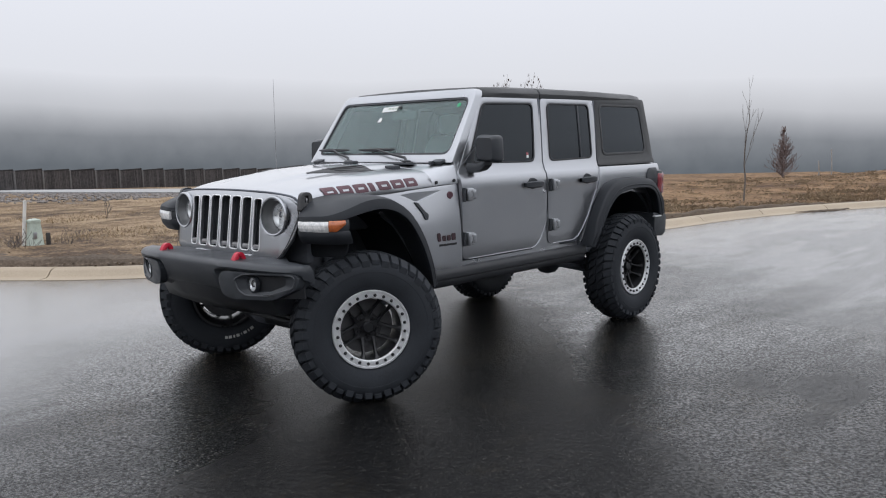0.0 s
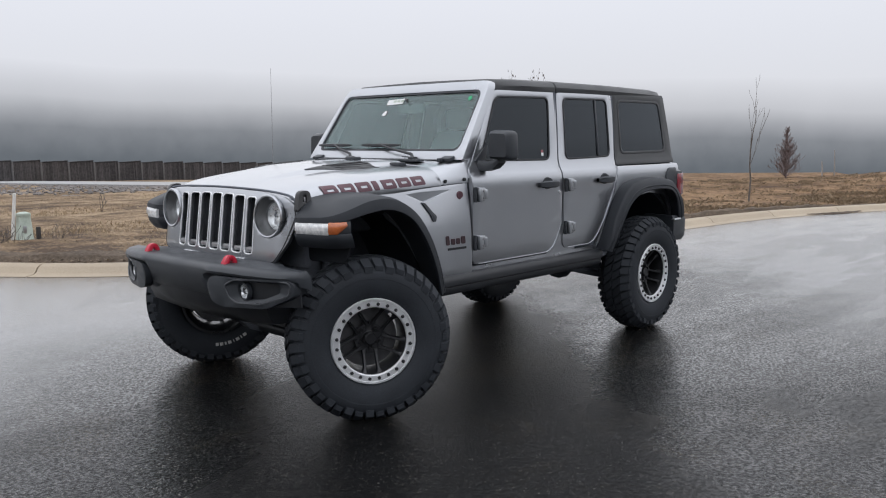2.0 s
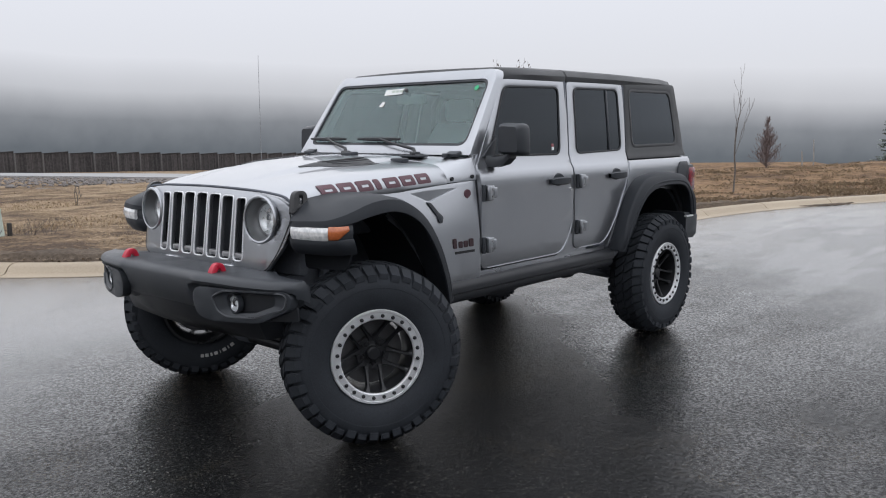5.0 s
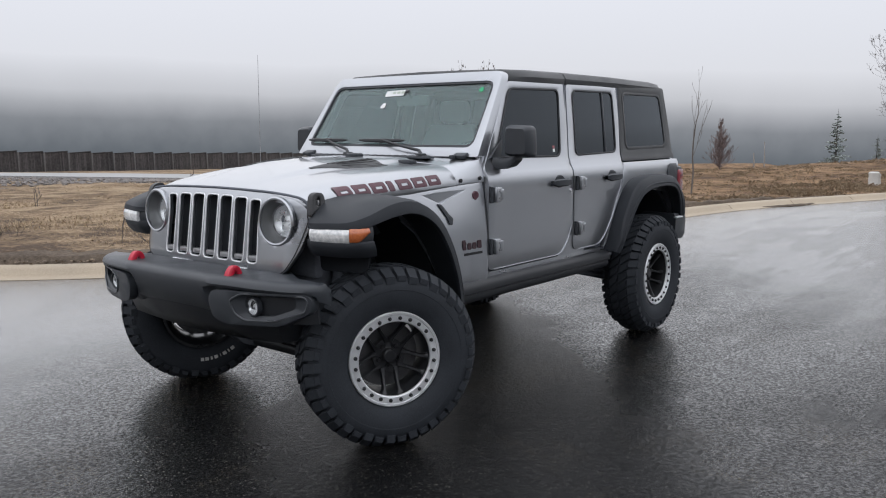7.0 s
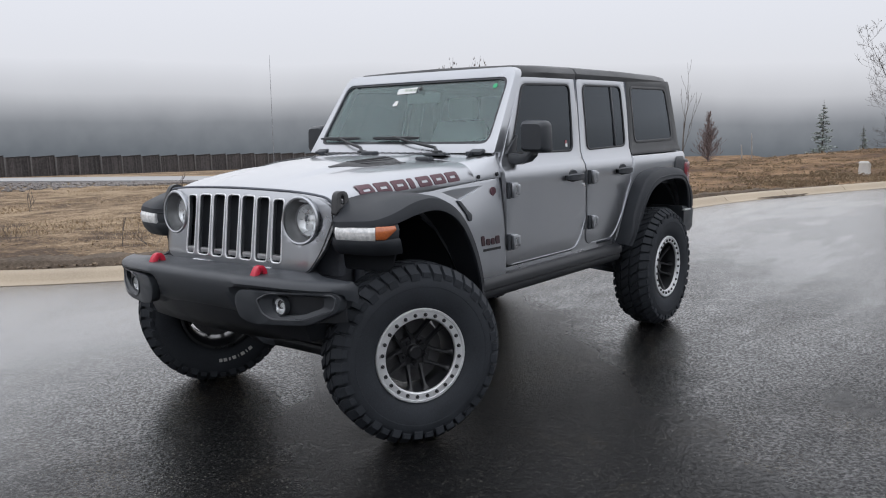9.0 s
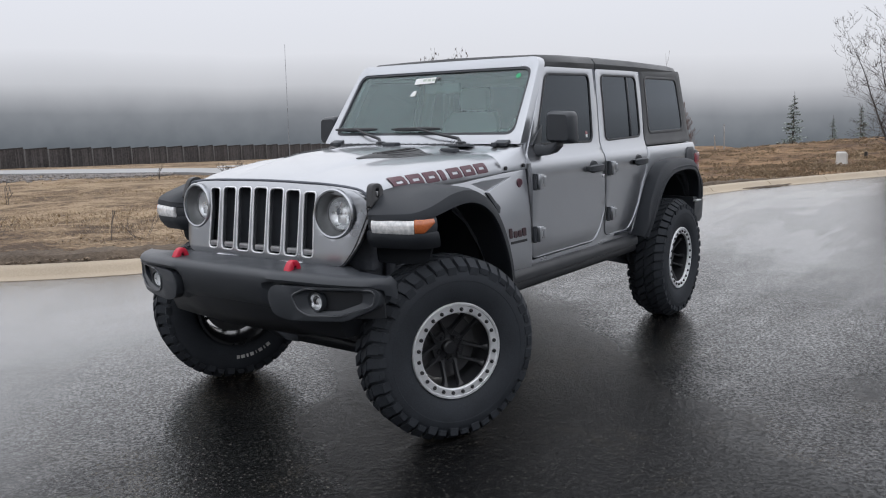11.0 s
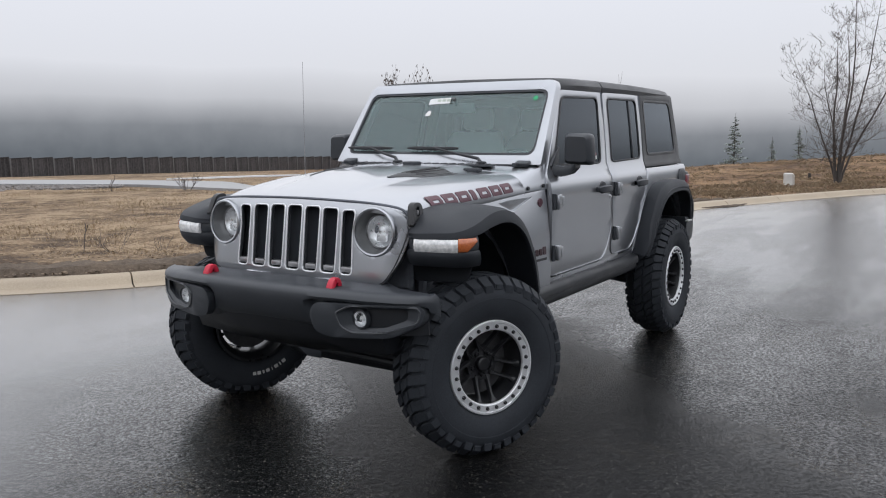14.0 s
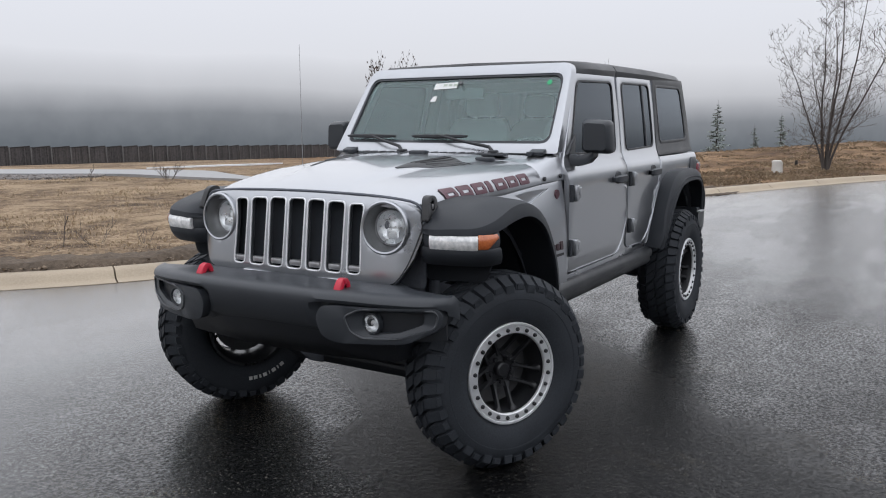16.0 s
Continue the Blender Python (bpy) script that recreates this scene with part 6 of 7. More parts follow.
# underbody
bm = bmesh.new()
block(bm, -1.55, 0, 0.655, 2.9, 1.42, 0.05, 0.02)
part("floor_pan", bm, SHADOW, CAR)
bm = bmesh.new()
block(bm, -0.05, 0, 1.10, 0.80, 0.92, 0.22, 0.05)
block(bm, -0.58, 0, 1.0, 0.10, 1.40, 0.62, 0.02)
part("engine_block", bm, SHADOW, CAR)
for s in (1, -1):
    bm = bmesh.new()
    loft(bm, [[(x, s * (0.42 + u * 0.045), z + v * 0.065) for u, v in ((-1, -1), (1, -1), (1, 1), (-1, 1))] for x, z in ((0.62, 0.78), (0.35, 0.76), (0.1, 0.80), (-0.35, 0.66), (-0.6, 0.62), (-2.3, 0.62), (-2.6, 0.70), (-3.0, 0.80), (-3.4, 0.74))])
    part("frame_rail", bm, SHADOW, CAR)
    for x in (0.0, REAR_AXLE):
        bm = bmesh.new()
        pts = [(x - 0.02 + 0.06 * math.cos(a), s * 0.46 + 0.06 * math.sin(a), 0.52 + 0.045 * a / 2) for a in steps(0, 2 * math.pi * 5.5, 70)]
        tube(bm, pts, 0.008, 6)
        part("coil_spring", bm, SHADOW, CAR)
        bm = bmesh.new()
        tube(bm, [(x + 0.10, s * 0.52, 0.44), (x + 0.06, s * 0.50, 0.72), (x + 0.04, s * 0.49, 1.02)], [0.028, 0.030, 0.020], 10)
        part("shock_absorber", bm, SHADOW, CAR, "dark shock absorber")
    for p, q in (((-0.05, s * 0.50, 0.42), (-0.85, s * 0.40, 0.58)), ((REAR_AXLE + 0.05, s * 0.52, 0.42), (-2.10, s * 0.46, 0.60))):
        part("control_arm", tube(bmesh.new(), [p, q], 0.026, 8), SHADOW, CAR)
for x in (0.0, REAR_AXLE):
    bm = bmesh.new()
    tube(bm, [(x, -0.66, HUB_Z), (x, 0.66, HUB_Z)], 0.045, 12)
    dy = -0.22 if x == 0 else 0.0
    made = bmesh.ops.create_icosphere(bm, subdivisions=2, radius=0.135)["verts"]
    bmesh.ops.transform(bm, matrix=Matrix.Translation((x, dy, HUB_Z)), verts=made)
    part("axle", bm, SHADOW, CAR, "black axle with round differential")
bm = bmesh.new()
tube(bm, [(0.19, 0.60, 0.44), (0.19, -0.62, 0.48)], 0.018, 8)
tube(bm, [(0.15, 0.42, 0.60), (0.15, -0.5, 0.46)], 0.018, 8)
part("steering_link", bm, RAIL, CAR)
# block added to close the view under the axle with a dark mass
bm = bmesh.new()
loft(bm, [[(0.0 + 0.075 * u, y, z) for u, z in ((-1, 0.45), (1, 0.45), (1.1, 0.41), (0.7, low), (-0.7, low))] for y, low in ((-0.40, 0.40), (-0.34, 0.365), (0.36, 0.355), (0.46, 0.365), (0.52, 0.40))])
part("axle_gap_filler", bm, RAIL, CAR, "black filler block added under the front axle")
bm = bmesh.new()
tube(bm, [(-1.2, -0.2, 0.56), (-1.9, 0.30, 0.55), (-2.4, 0.36, 0.58)], 0.035, 10)
block(bm, -1.35, 0, 0.58, 0.7, 0.6, 0.10, 0.04)
block(bm, -1.55, 0.60, 0.60, 0.45, 0.16, 0.05, 0.02)
part("exhaust", bm, SHADOW, CAR)

# cabin
bm = bmesh.new()
rings = []
for y in steps(-0.69, 0.69, 8):
    up = 0.035 * math.exp(-((y - 0.36) / 0.18) ** 2)
    rings.append([(-0.86, y, 1.385), (-0.96, y, 1.40 + up * 0.5), (-1.08, y, 1.385 + up), (-1.16, y, 1.33 + up * 0.5), (-1.18, y, 1.22), (-1.10, y, 1.02), (-0.86, y, 1.0)])
loft(bm, rings)
part("dashboard", bm, DASH, CAR, "dark dashboard", 50)
bm = bmesh.new()
wheel_c0 = Vector((-1.33, 0.37, 1.30))
tilt = Matrix.Rotation(radians(-65), 3, "Y")
loop = [wheel_c0 + tilt @ Vector((0.185 * math.cos(a), 0.185 * math.sin(a), 0)) for a in (2 * math.pi * k / 36 for k in range(36))]
ring_tube(bm, loop, 0.015, 8)
steering = part("steering_wheel", bm, DASH, CAR, "dark steering wheel")
bm = bmesh.new()
block(bm, wheel_c0.x, wheel_c0.y, wheel_c0.z, 0.03, 0.13, 0.10, 0.02, Matrix.Rotation(radians(25), 4, "Y"))
for a in (0.0, math.pi, -math.pi / 2):
    tube(bm, [wheel_c0, wheel_c0 + tilt @ Vector((0.18 * math.sin(a), 0.18 * math.cos(a), 0))], 0.016, 6)
part("wheel_boss", bm, DASH, steering)


def seat(x, y, w):
    bm = bmesh.new()
    block(bm, x, y, 1.00, 0.50, w, 0.16, 0.05)
    cushion = part("car_seat", bm, SEAT, CAR, "grey cloth seat with headrest")
    bm = bmesh.new()
    rings = []
    for t, k, dx in ((0, 0.92, 0), (0.15, 1.0, 0.0), (0.6, 0.98, -0.0), (0.9, 0.86, 0), (1.0, 0.7, 0)):
        cx, cz = x - 0.24 - 0.17 * t, 1.03 + 0.56 * t
        rings.append([(cx + px, y + k * w / 2 * py, cz) for px, py in ((-0.06, -0.9), (-0.05, 0), (-0.06, 0.9), (0.03, 1.0), (0.06, 0.75), (0.04, 0.0), (0.06, -0.75), (0.03, -1.0))])
    loft(bm, rings)
    part("seat_back", bm, SEAT, cushion)
    for dy in ((0,) if w < 0.7 else (-0.33, 0.33)):
        bm = bmesh.new()
        block(bm, x - 0.43, y + dy, 1.685, 0.09, 0.25, 0.17, 0.04)
        tube(bm, [(x - 0.42, y + dy - 0.06, 1.56), (x - 0.43, y + dy - 0.06, 1.66)], 0.007, 6)
        tube(bm, [(x - 0.42, y + dy + 0.06, 1.56), (x - 0.43, y + dy + 0.06, 1.66)], 0.007, 6)
        part("headrest", bm, SEAT, cushion)


seat(-1.62, 0.37, 0.52)
seat(-1.62, -0.37, 0.52)
seat(-2.50, 0.0, 1.22)
bm = bmesh.new()
tube(bm, [(-2.02, -0.60, 1.05), (-2.03, -0.60, 1.70), (-2.03, -0.52, 1.80), (-2.03, 0.52, 1.80), (-2.03, 0.60, 1.70), (-2.02, 0.60, 1.05)], 0.035, 10)
part("roll_bar", bm, DASH, CAR, "dark padded roll bar")


# ---- the field and what stands on it ----
def limb(bm, p, way, length, r, depth, rng, bend=0.25, forks=(2, 3), spread=0.6, up=0.15, tips=None, min_r=0.003):
    """A bent, tapering limb that forks into thinner ones."""
    pts, radii = [Vector(p)], [r]
    d = Vector(way).normalized()
    n = 4
    for k in range(n):
        d = (d + Vector((rng.uniform(-1, 1), rng.uniform(-1, 1), rng.uniform(-1, 1))) * bend * 0.5 + Vector((0, 0, up * 0.4))).normalized()
        pts.append(pts[-1] + d * length / n)
        radii.append(max(min_r, r * (1 - 0.42 * (k + 1) / n)))
    tube(bm, pts, radii, 6 if r > 0.02 else 4)
    if tips is not None and depth <= 1:
        tips += [(q, d.copy()) for q in pts[1:]]
    if depth <= 0:
        return
    for k in range(rng.randint(*forks)):
        at = rng.randint(2, n) if k else n
        side = Vector((rng.uniform(-1, 1), rng.uniform(-1, 1), rng.uniform(-0.3, 0.7))).normalized()
        limb(bm, pts[at], d * (1 - spread * 0.5) + side * spread, length * rng.uniform(0.55, 0.82), max(min_r, radii[at] * rng.uniform(0.55, 0.8)), depth - 1, rng, bend, forks, spread, up, tips, min_r)


def leaf_bits(bm, tips, rng, share, size):
    """Small curled leaves hanging at twig ends."""
    for q, d in tips:
        if rng.random() > share:
            continue
        c = q + Vector((rng.uniform(-1, 1), rng.uniform(-1, 1), rng.uniform(-1, 0.3))) * size
        a, b = Vector((rng.uniform(-1, 1), rng.uniform(-1, 1), rng.uniform(-1, 1))).normalized() * size * 0.6, Vector((rng.uniform(-0.5, 0.5), rng.uniform(-0.5, 0.5), -1)) * size
        vs = [bm.verts.new(v) for v in (c, c + a * 0.5 + b * 0.4, c + b, c - a * 0.5 + b * 0.5)]
        bm.faces.new(vs)


def bare_tree(name, label, x, y, height, r, seed, stems=1, depth=4, spread=0.5, material=None, leaves=0.0, lean=(0, 0), up=0.15, forks=(2, 3), first=0.35, min_r=0.004):
    rng = random.Random(seed)
    z = land(x, y) - 0.05
    tree = thing(name, label, "tree", at=(x, y, z))
    trunk, crown, tips = bmesh.new(), bmesh.new(), []
    for k in range(stems):
        a = 2 * math.pi * k / max(1, stems) + rng.uniform(-0.3, 0.3)
        tilt = 0.0 if stems == 1 else rng.uniform(0.04, 0.18)
        d = Vector((math.cos(a) * tilt + lean[0], math.sin(a) * tilt + lean[1], 1)).normalized()
        pts, radii = [Vector((0.05 * math.cos(a) * (stems > 1), 0.05 * math.sin(a) * (stems > 1), 0))], [r]
        n = 5
        for i in range(n):
            d = (d + Vector((rng.uniform(-0.12, 0.12), rng.uniform(-0.12, 0.12), 0.04))).normalized()
            pts.append(pts[-1] + d * height * first / n)
            radii.append(r * (1 - 0.07 * (i + 1)))
        tube(trunk, pts, radii, 10)
        for j in range(rng.randint(*forks) + (stems == 1)):
            i = rng.randint(2, n) if j else n
            side = Vector((rng.uniform(-1, 1), rng.uniform(-1, 1), rng.uniform(0.1, 0.9))).normalized()
            limb(crown, pts[i], d + side * spread * (j > 0), height * 0.30 * rng.uniform(0.8, 1.1), radii[i] * (0.8 if j == 0 else 0.5), depth, rng, 0.22, forks, spread, up, tips, min_r)
    tall = max(v.co.z for v in crown.verts)
    squeeze = Matrix.Scale(height / tall, 4)
    for b in (trunk, crown):
        bmesh.ops.transform(b, matrix=squeeze, verts=b.verts)
    tips = [(q * (height / tall), d) for q, d in tips]
    part("trunk", trunk, material or BARK, tree)
    part("crown", crown, material if material in (RED_TWIG, SAPLING_BARK) else TWIG, tree, "bare twigs")
    if leaves:
        lf = bmesh.new()
        leaf_bits(lf, tips, rng, leaves, 0.09 if leaves > 0.5 else 0.05)
        part("dead_leaves", lf, DEAD_LEAF, tree, "a few dry leaves")
    return tree


def spruce(x, y, height, seed, thin=1.0):
    rng = random.Random(seed)
    z = land(x, y) - 0.05
    tree = thing("spruce", "sparse young grey-green spruce", "tree", "young spruces", at=(x, y, z))
    trunk = bmesh.new()
    tube(trunk, [(0, 0, 0), (0.02, 0, height * 0.5), (0, 0.01, height)], [height * 0.016, height * 0.010, 0.008], 8)
    part("trunk", trunk, BARK, tree)
    crown = bmesh.new()
    zc = height * 0.10
    while zc < height * 0.93:
        t = zc / height
        reach = height * 0.25 * (1 - t) ** 0.85 * thin + 0.04
        for k in range(rng.randint(2, 4)):
            a = rng.uniform(0, 2 * math.pi)
            ln = reach * rng.uniform(0.5, 1.1)
            tip = Vector((math.cos(a) * ln, math.sin(a) * ln, zc - 0.10 * ln + rng.uniform(-0.1, 0.4) * ln))
            root = Vector((0, 0, zc))
            tube(crown, [root, root.lerp(tip, 0.6), tip], [0.014, 0.010, 0.004], 4)
            for q in range(13):
                f = rng.uniform(0.25, 1.0)
                c = root.lerp(tip, f)
                w = ln * 0.34 * (1.15 - f * 0.6)
                for _ in range(2):
                    o = Vector((rng.uniform(-1, 1), rng.uniform(-1, 1), rng.uniform(-0.6, 0.4))) * w
                    e = Vector((rng.uniform(-1, 1), rng.uniform(-1, 1), rng.uniform(-0.4, 0.4))).normalized() * 0.065 * height / 5
                    vs = [crown.verts.new(v) for v in (c - e * 0.5, c + o * 0.5 + e, c + o, c + o * 0.5 - e)]
                    crown.faces.new(vs)
        zc += height * rng.uniform(0.018, 0.036)
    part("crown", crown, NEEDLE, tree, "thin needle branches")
    return tree


def stemmed_tree(x, y, height, seed):
    """Slender stems rising from one foot to the top, with side twigs from low down."""
    rng = random.Random(seed)
    tree = thing("bare_tree", "tall bare grey-brown multi-stemmed tree", "tree", at=(x, y, land(x, y) - 0.05))
    trunk, crown, tips = bmesh.new(), bmesh.new(), []
    for tilt, turn, tall in ((0.34, -95, 0.68), (0.09, -80, 0.80), (0.12, 85, 1.0), (0.30, 95, 1.0), (0.19, 60, 0.94), (0.10, 180, 0.84), (0.22, -140, 0.62)):
        a = radians(turn) + rng.uniform(-0.15, 0.15)
        out = Vector((math.cos(a), math.sin(a), 0))
        d = (Vector((0, 0, 1)) + out * tilt * 0.35).normalized()
        reach = height * tall * rng.uniform(0.95, 1.0)
        pts, n = [out * 0.05], 14
        for i in range(n):
            d = (d + out * tilt * (0.24 if i < 4 else 0.0) + Vector((rng.uniform(-0.09, 0.09), rng.uniform(-0.09, 0.09), 0.014))).normalized()
            pts.append(pts[-1] + d * reach / n)
        r0 = 0.052 - 0.045 * tilt
        radii = [max(0.005, r0 * (1 - i / n) ** 0.85) for i in range(n + 1)]
        tube(trunk, pts, radii, 8)
        for i in range(2, n + 1):
            t = i / n
            for _ in range(2):
                b = rng.uniform(0, 2 * math.pi)
                way = Vector((math.cos(b), math.sin(b), rng.uniform(-0.1, 0.5) + 0.7 * t)) + out * 0.25
                limb(crown, pts[i], way, height * (0.05 + 0.10 * (1 - t)) * rng.uniform(0.5, 1.15), max(0.0045, radii[i] * 0.36), 3, rng, 0.32, (2, 3), 0.62, 0.10, tips, 0.0032)
    part("trunk", trunk, BARK, tree)
    part("crown", crown, TWIG, tree, "bare twigs")
    lf = bmesh.new()
    leaf_bits(lf, tips, rng, 0.04, 0.05)
    part("dead_leaves", lf, DEAD_LEAF, tree, "a few dry leaves")
    return tree


stemmed_tree(-26.6, -0.95, 6.7, 11)
bare_tree("sapling", "thin bare sapling with upright twigs", -30.2, -9.95, 5.3, 0.046, 5, depth=2, spread=0.40, material=SAPLING_BARK, up=0.45, first=0.72, min_r=0.0065)
for x, y, h, sd in ((-17.23, -11.95, 3.88, 21), (-17.42, -11.68, 3.74, 22), (-17.72, -11.24, 3.95, 23)):
    tagged(bare_tree("leafy_sapling", "thin sapling with dry leaves at its top", x, y, h, 0.03, sd, depth=2, spread=0.35, leaves=1.0, up=0.5, first=0.62), group="saplings behind the car")
def cone_shrub(x, y, height, seed):
    """A dense upright shrub: many thin reddish stems fanning up from one foot."""
    rng = random.Random(seed)
    shrub = thing("shrub", "dense reddish-brown bare upright shrub", "shrub", at=(x, y, land(x, y) - 0.05))
    crown, tips = bmesh.new(), []
    for k in range(150):
        a, t = rng.uniform(0, 2 * math.pi), 0.76 * rng.random() ** 1.5
        way = Vector((math.cos(a), math.sin(a), rng.uniform(0.1, 0.6) + 1.6 * t))
        long = height * (0.20 * (0.80 - t) + 0.03) * rng.uniform(0.5, 1.1)
        limb(crown, (0, 0, height * (0.03 + t)), way, long, 0.018, 2, rng, 0.25, (2, 3), 0.5, 0.22, tips, 0.009)
    tall = max(v.co.z for v in crown.verts)
    bmesh.ops.scale(crown, vec=(height / tall,) * 3, verts=crown.verts)
    trunk = tube(bmesh.new(), [(0, 0, 0), (0.04, 0, height * 0.4), (0, 0.05, height * 0.8)], [0.08, 0.05, 0.015], 8)
    part("trunk", trunk, RED_TWIG, shrub)
    part("crown", crown, RED_TWIG, shrub, "dense reddish twigs")


cone_shrub(-63.0, -21.0, 4.0, 31)
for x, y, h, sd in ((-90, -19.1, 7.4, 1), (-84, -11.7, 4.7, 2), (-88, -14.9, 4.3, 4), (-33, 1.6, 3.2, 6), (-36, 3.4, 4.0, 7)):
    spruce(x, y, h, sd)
for x, y, h, sd in ((-36, 0.5, 6.5, 41), (-41, 3.5, 7.0, 42), (-46, 1.5, 7.5, 43)):
    tagged(bare_tree("thicket_tree", "thin bare tree in the thicket", x, y, h, 0.06, sd, stems=2, depth=3, spread=0.6, up=0.1, first=0.3, min_r=0.012), group="bare trees in the thicket")
for x, y, h in ((-69.4, -20.5, 1.5), (-82.7, -23.9, 3.5)):
    b = bmesh.new()
    z = land(x, y)
    tube(b, [(x, y, z - 0.1), (x + 0.05, y + 0.04, z + h * 0.5), (x + 0.15, y, z + h)], [0.07, 0.06, 0.04], 8)
    tagged(part("dead_stem", b, PALE_BARK, None, "pale broken tree stem"), category="tree", group="pale stems")


def sprig(x, y, h, seed, label, wide=0.5, stems=1, min_r=0.006, depth=2):
    rng = random.Random(seed)
    bush = thing("bare_sprig", label, "shrub", "bare sprigs in the field", at=(x, y, land(x, y)))
    for k in range(stems):
        bm = bmesh.new()
        a = rng.uniform(0, 6.28)
        limb(bm, (0.04 * math.cos(a), 0.04 * math.sin(a), -0.05), (wide * math.cos(a), wide * math.sin(a), 1.0), h * rng.uniform(0.3, 0.42), max(0.004, min_r * 1.2), depth, rng, 0.18, (1, 2), 0.6, 0.2, None, min_r)
        part("stem", bm, TWIG, bush)
    return bush


sprig(-3.0, -6.65, 0.80, 51, "single upright bare stem in dead grass", 0.05, 1, 0.005, 1)
sprig(-3.35, -6.45, 0.48, 52, "low spreading bare twigs in dead grass", 1.6, 5, 0.0022)
sprig(-5.8, -14.6, 0.6, 53, "small bare shrub in dead grass", 0.25, 3, 0.006)
sprig(-2.5, -8.5, 0.45, 54, "wispy bare twigs beside the utility box", 0.5, 4, 0.0016)
sprig(-14.6, -17.9, 0.72, 55, "small round bare shrub", 0.9, 14, 0.0045, 3)
sprig(-14.6, -21.5, 0.6, 56, "small bare shrub in dead grass", 0.3, 3, 0.008)
sprig(-1.45, -8.75, 0.50, 58, "tangle of dark twigs beside the marker pipe", 1.8, 10, 0.0035, 2)
sprig(-1.62, -8.55, 0.36, 59, "tangle of dark twigs beside the marker pipe", 2.2, 9, 0.003, 2)
sprig(-2.28, -8.6, 0.42, 60, "wispy bare twigs beside the utility box", 0.5, 7, 0.002)
sprig(-3.8, -6.1, 0.28, 57, "low bare twigs at the kerb", 0.6, 4, 0.002)


# utility boxes and marker
def build_utility():
    x, y = -1.90, -8.85
    z = land(x, y)
    box = thing("utility_box", "pale green plastic utility pedestal in dead grass", "utility box", at=(x, y, z - 0.03))
    bm = bmesh.new()
    rings = []
    for zz, k in ((0, 0.90), (0.05, 0.90), (0.06, 0.84), (0.36, 0.66), (0.385, 0.64), (0.40, 0.70), (0.43, 0.66), (0.45, 0.3)):
        rings.append([(k * u, k * v, zz) for u, v in rounded([(-0.125, -0.11), (0.125, -0.11), (0.125, 0.11), (-0.125, 0.11)], 0.035)])
    loft(bm, rings)
    part("cover", bm, GREEN_BOX, box)
    bm = bmesh.new()
    block(bm, 0.03, 0.105, 0.20, 0.05, 0.012, 0.10, 0.003)
    part("hasp", bm, STEEL, box)
    bm = bmesh.new()
    tube(bm, [(-1.735, -8.90, land(-1.8, -8.9) - 0.1), (-1.80, -8.86, land(-1.8, -8.9) + 0.70)], [0.026, 0.024], 12)
    tagged(part("marker_post", bm, PVC, None, "leaning white plastic marker pipe beside the utility box"), category="marker post")
    bm = bmesh.new()
    block(bm, -2.065, -8.76, land(-2.1, -8.7) + 0.05, 0.055, 0.055, 0.28, 0.008)
    tagged(part("wooden_stub", bm, DARK_WOOD, None, "short dark wooden stub beside the utility box"), category="stake")
    x, y = -25.0, -2.15
    bm = bmesh.new()
    rings = []
    for zz, k in ((-0.2, 1.08), (0.26, 0.95), (0.28, 1.02), (0.32, 1.0), (0.35, 0.8)):
        rings.append([(x + k * u, y + k * v, land(x, y) + zz + max(0.0, zz) * 0.12 * k * u / 0.16) for u, v in rounded([(-0.16, -0.15), (0.16, -0.15), (0.16, 0.15), (-0.16, 0.15)], 0.04)])
    loft(bm, rings)
    tagged(part("cable_box", bm, PVC, None, "small off-white cable box in dead grass"), category="utility box")
    bm = bmesh.new()
    block(bm, -30.8, -2.44, land(-30.8, -2.44) + 0.07, 0.10, 0.10, 0.30, 0.01)
    tagged(part("wooden_stub", bm, DARK_WOOD, None, "short dark stub in dead grass"), category="stake")


build_utility()

def build_drain():
    """Leaves and mud that choke the inlet in the gutter, a low ragged heap."""
    rng = random.Random(77)
    d, side = Vector((-2.3, 0.9)).normalized(), Vector((0.9, 2.3)).normalized()
    rings = []
    for i in range(25):
        t = -1 + 2 * i / 24
        w = (0.13 * math.sqrt(max(0.01, 1 - t * t)) + 0.01) * rng.uniform(0.7, 1.25)
        c = Vector((-14.75, -1.62)) + d * 0.75 * t + side * rng.uniform(-0.03, 0.03)
        rings.append([(c.x + side.x * w * u, c.y + side.y * w * u, z) for u, z in ((-1, 0.004), (-0.6, 0.010 + rng.uniform(0, 0.012)), (0, 0.014 + rng.uniform(0, 0.014)), (0.7, 0.016 + rng.uniform(0, 0.014)), (1, 0.006), (0, 0.0))])
    bm = loft(bmesh.new(), rings)
    return tagged(part("drain_inlet", bm, SOIL, None, "dark debris-choked drain inlet in the kerb gutter", 20), category="drain")


build_drain()


# far road, gravel bank, fence, snow
def strip(name, left, right, material, label, category, lift=0.02, kind="structure", n=8):
    bm = bmesh.new()
    a, b = smooth_line(left, n), smooth_line(right, n)
    rows = []
    for p, q in zip(a, b):
        row = []
        for t in steps(0, 1, 4):
            x, y = p.x + (q.x - p.x) * t, p.y + (q.y - p.y) * t
            row.append((x, y, land(x, y) + lift))
        rows.append(row + [(x, y, z - 0.3) for x, y, z in row[::-1]])
    loft(bm, rows)
    return tagged(part(name, bm, material, None, label), category=category, kind=kind)


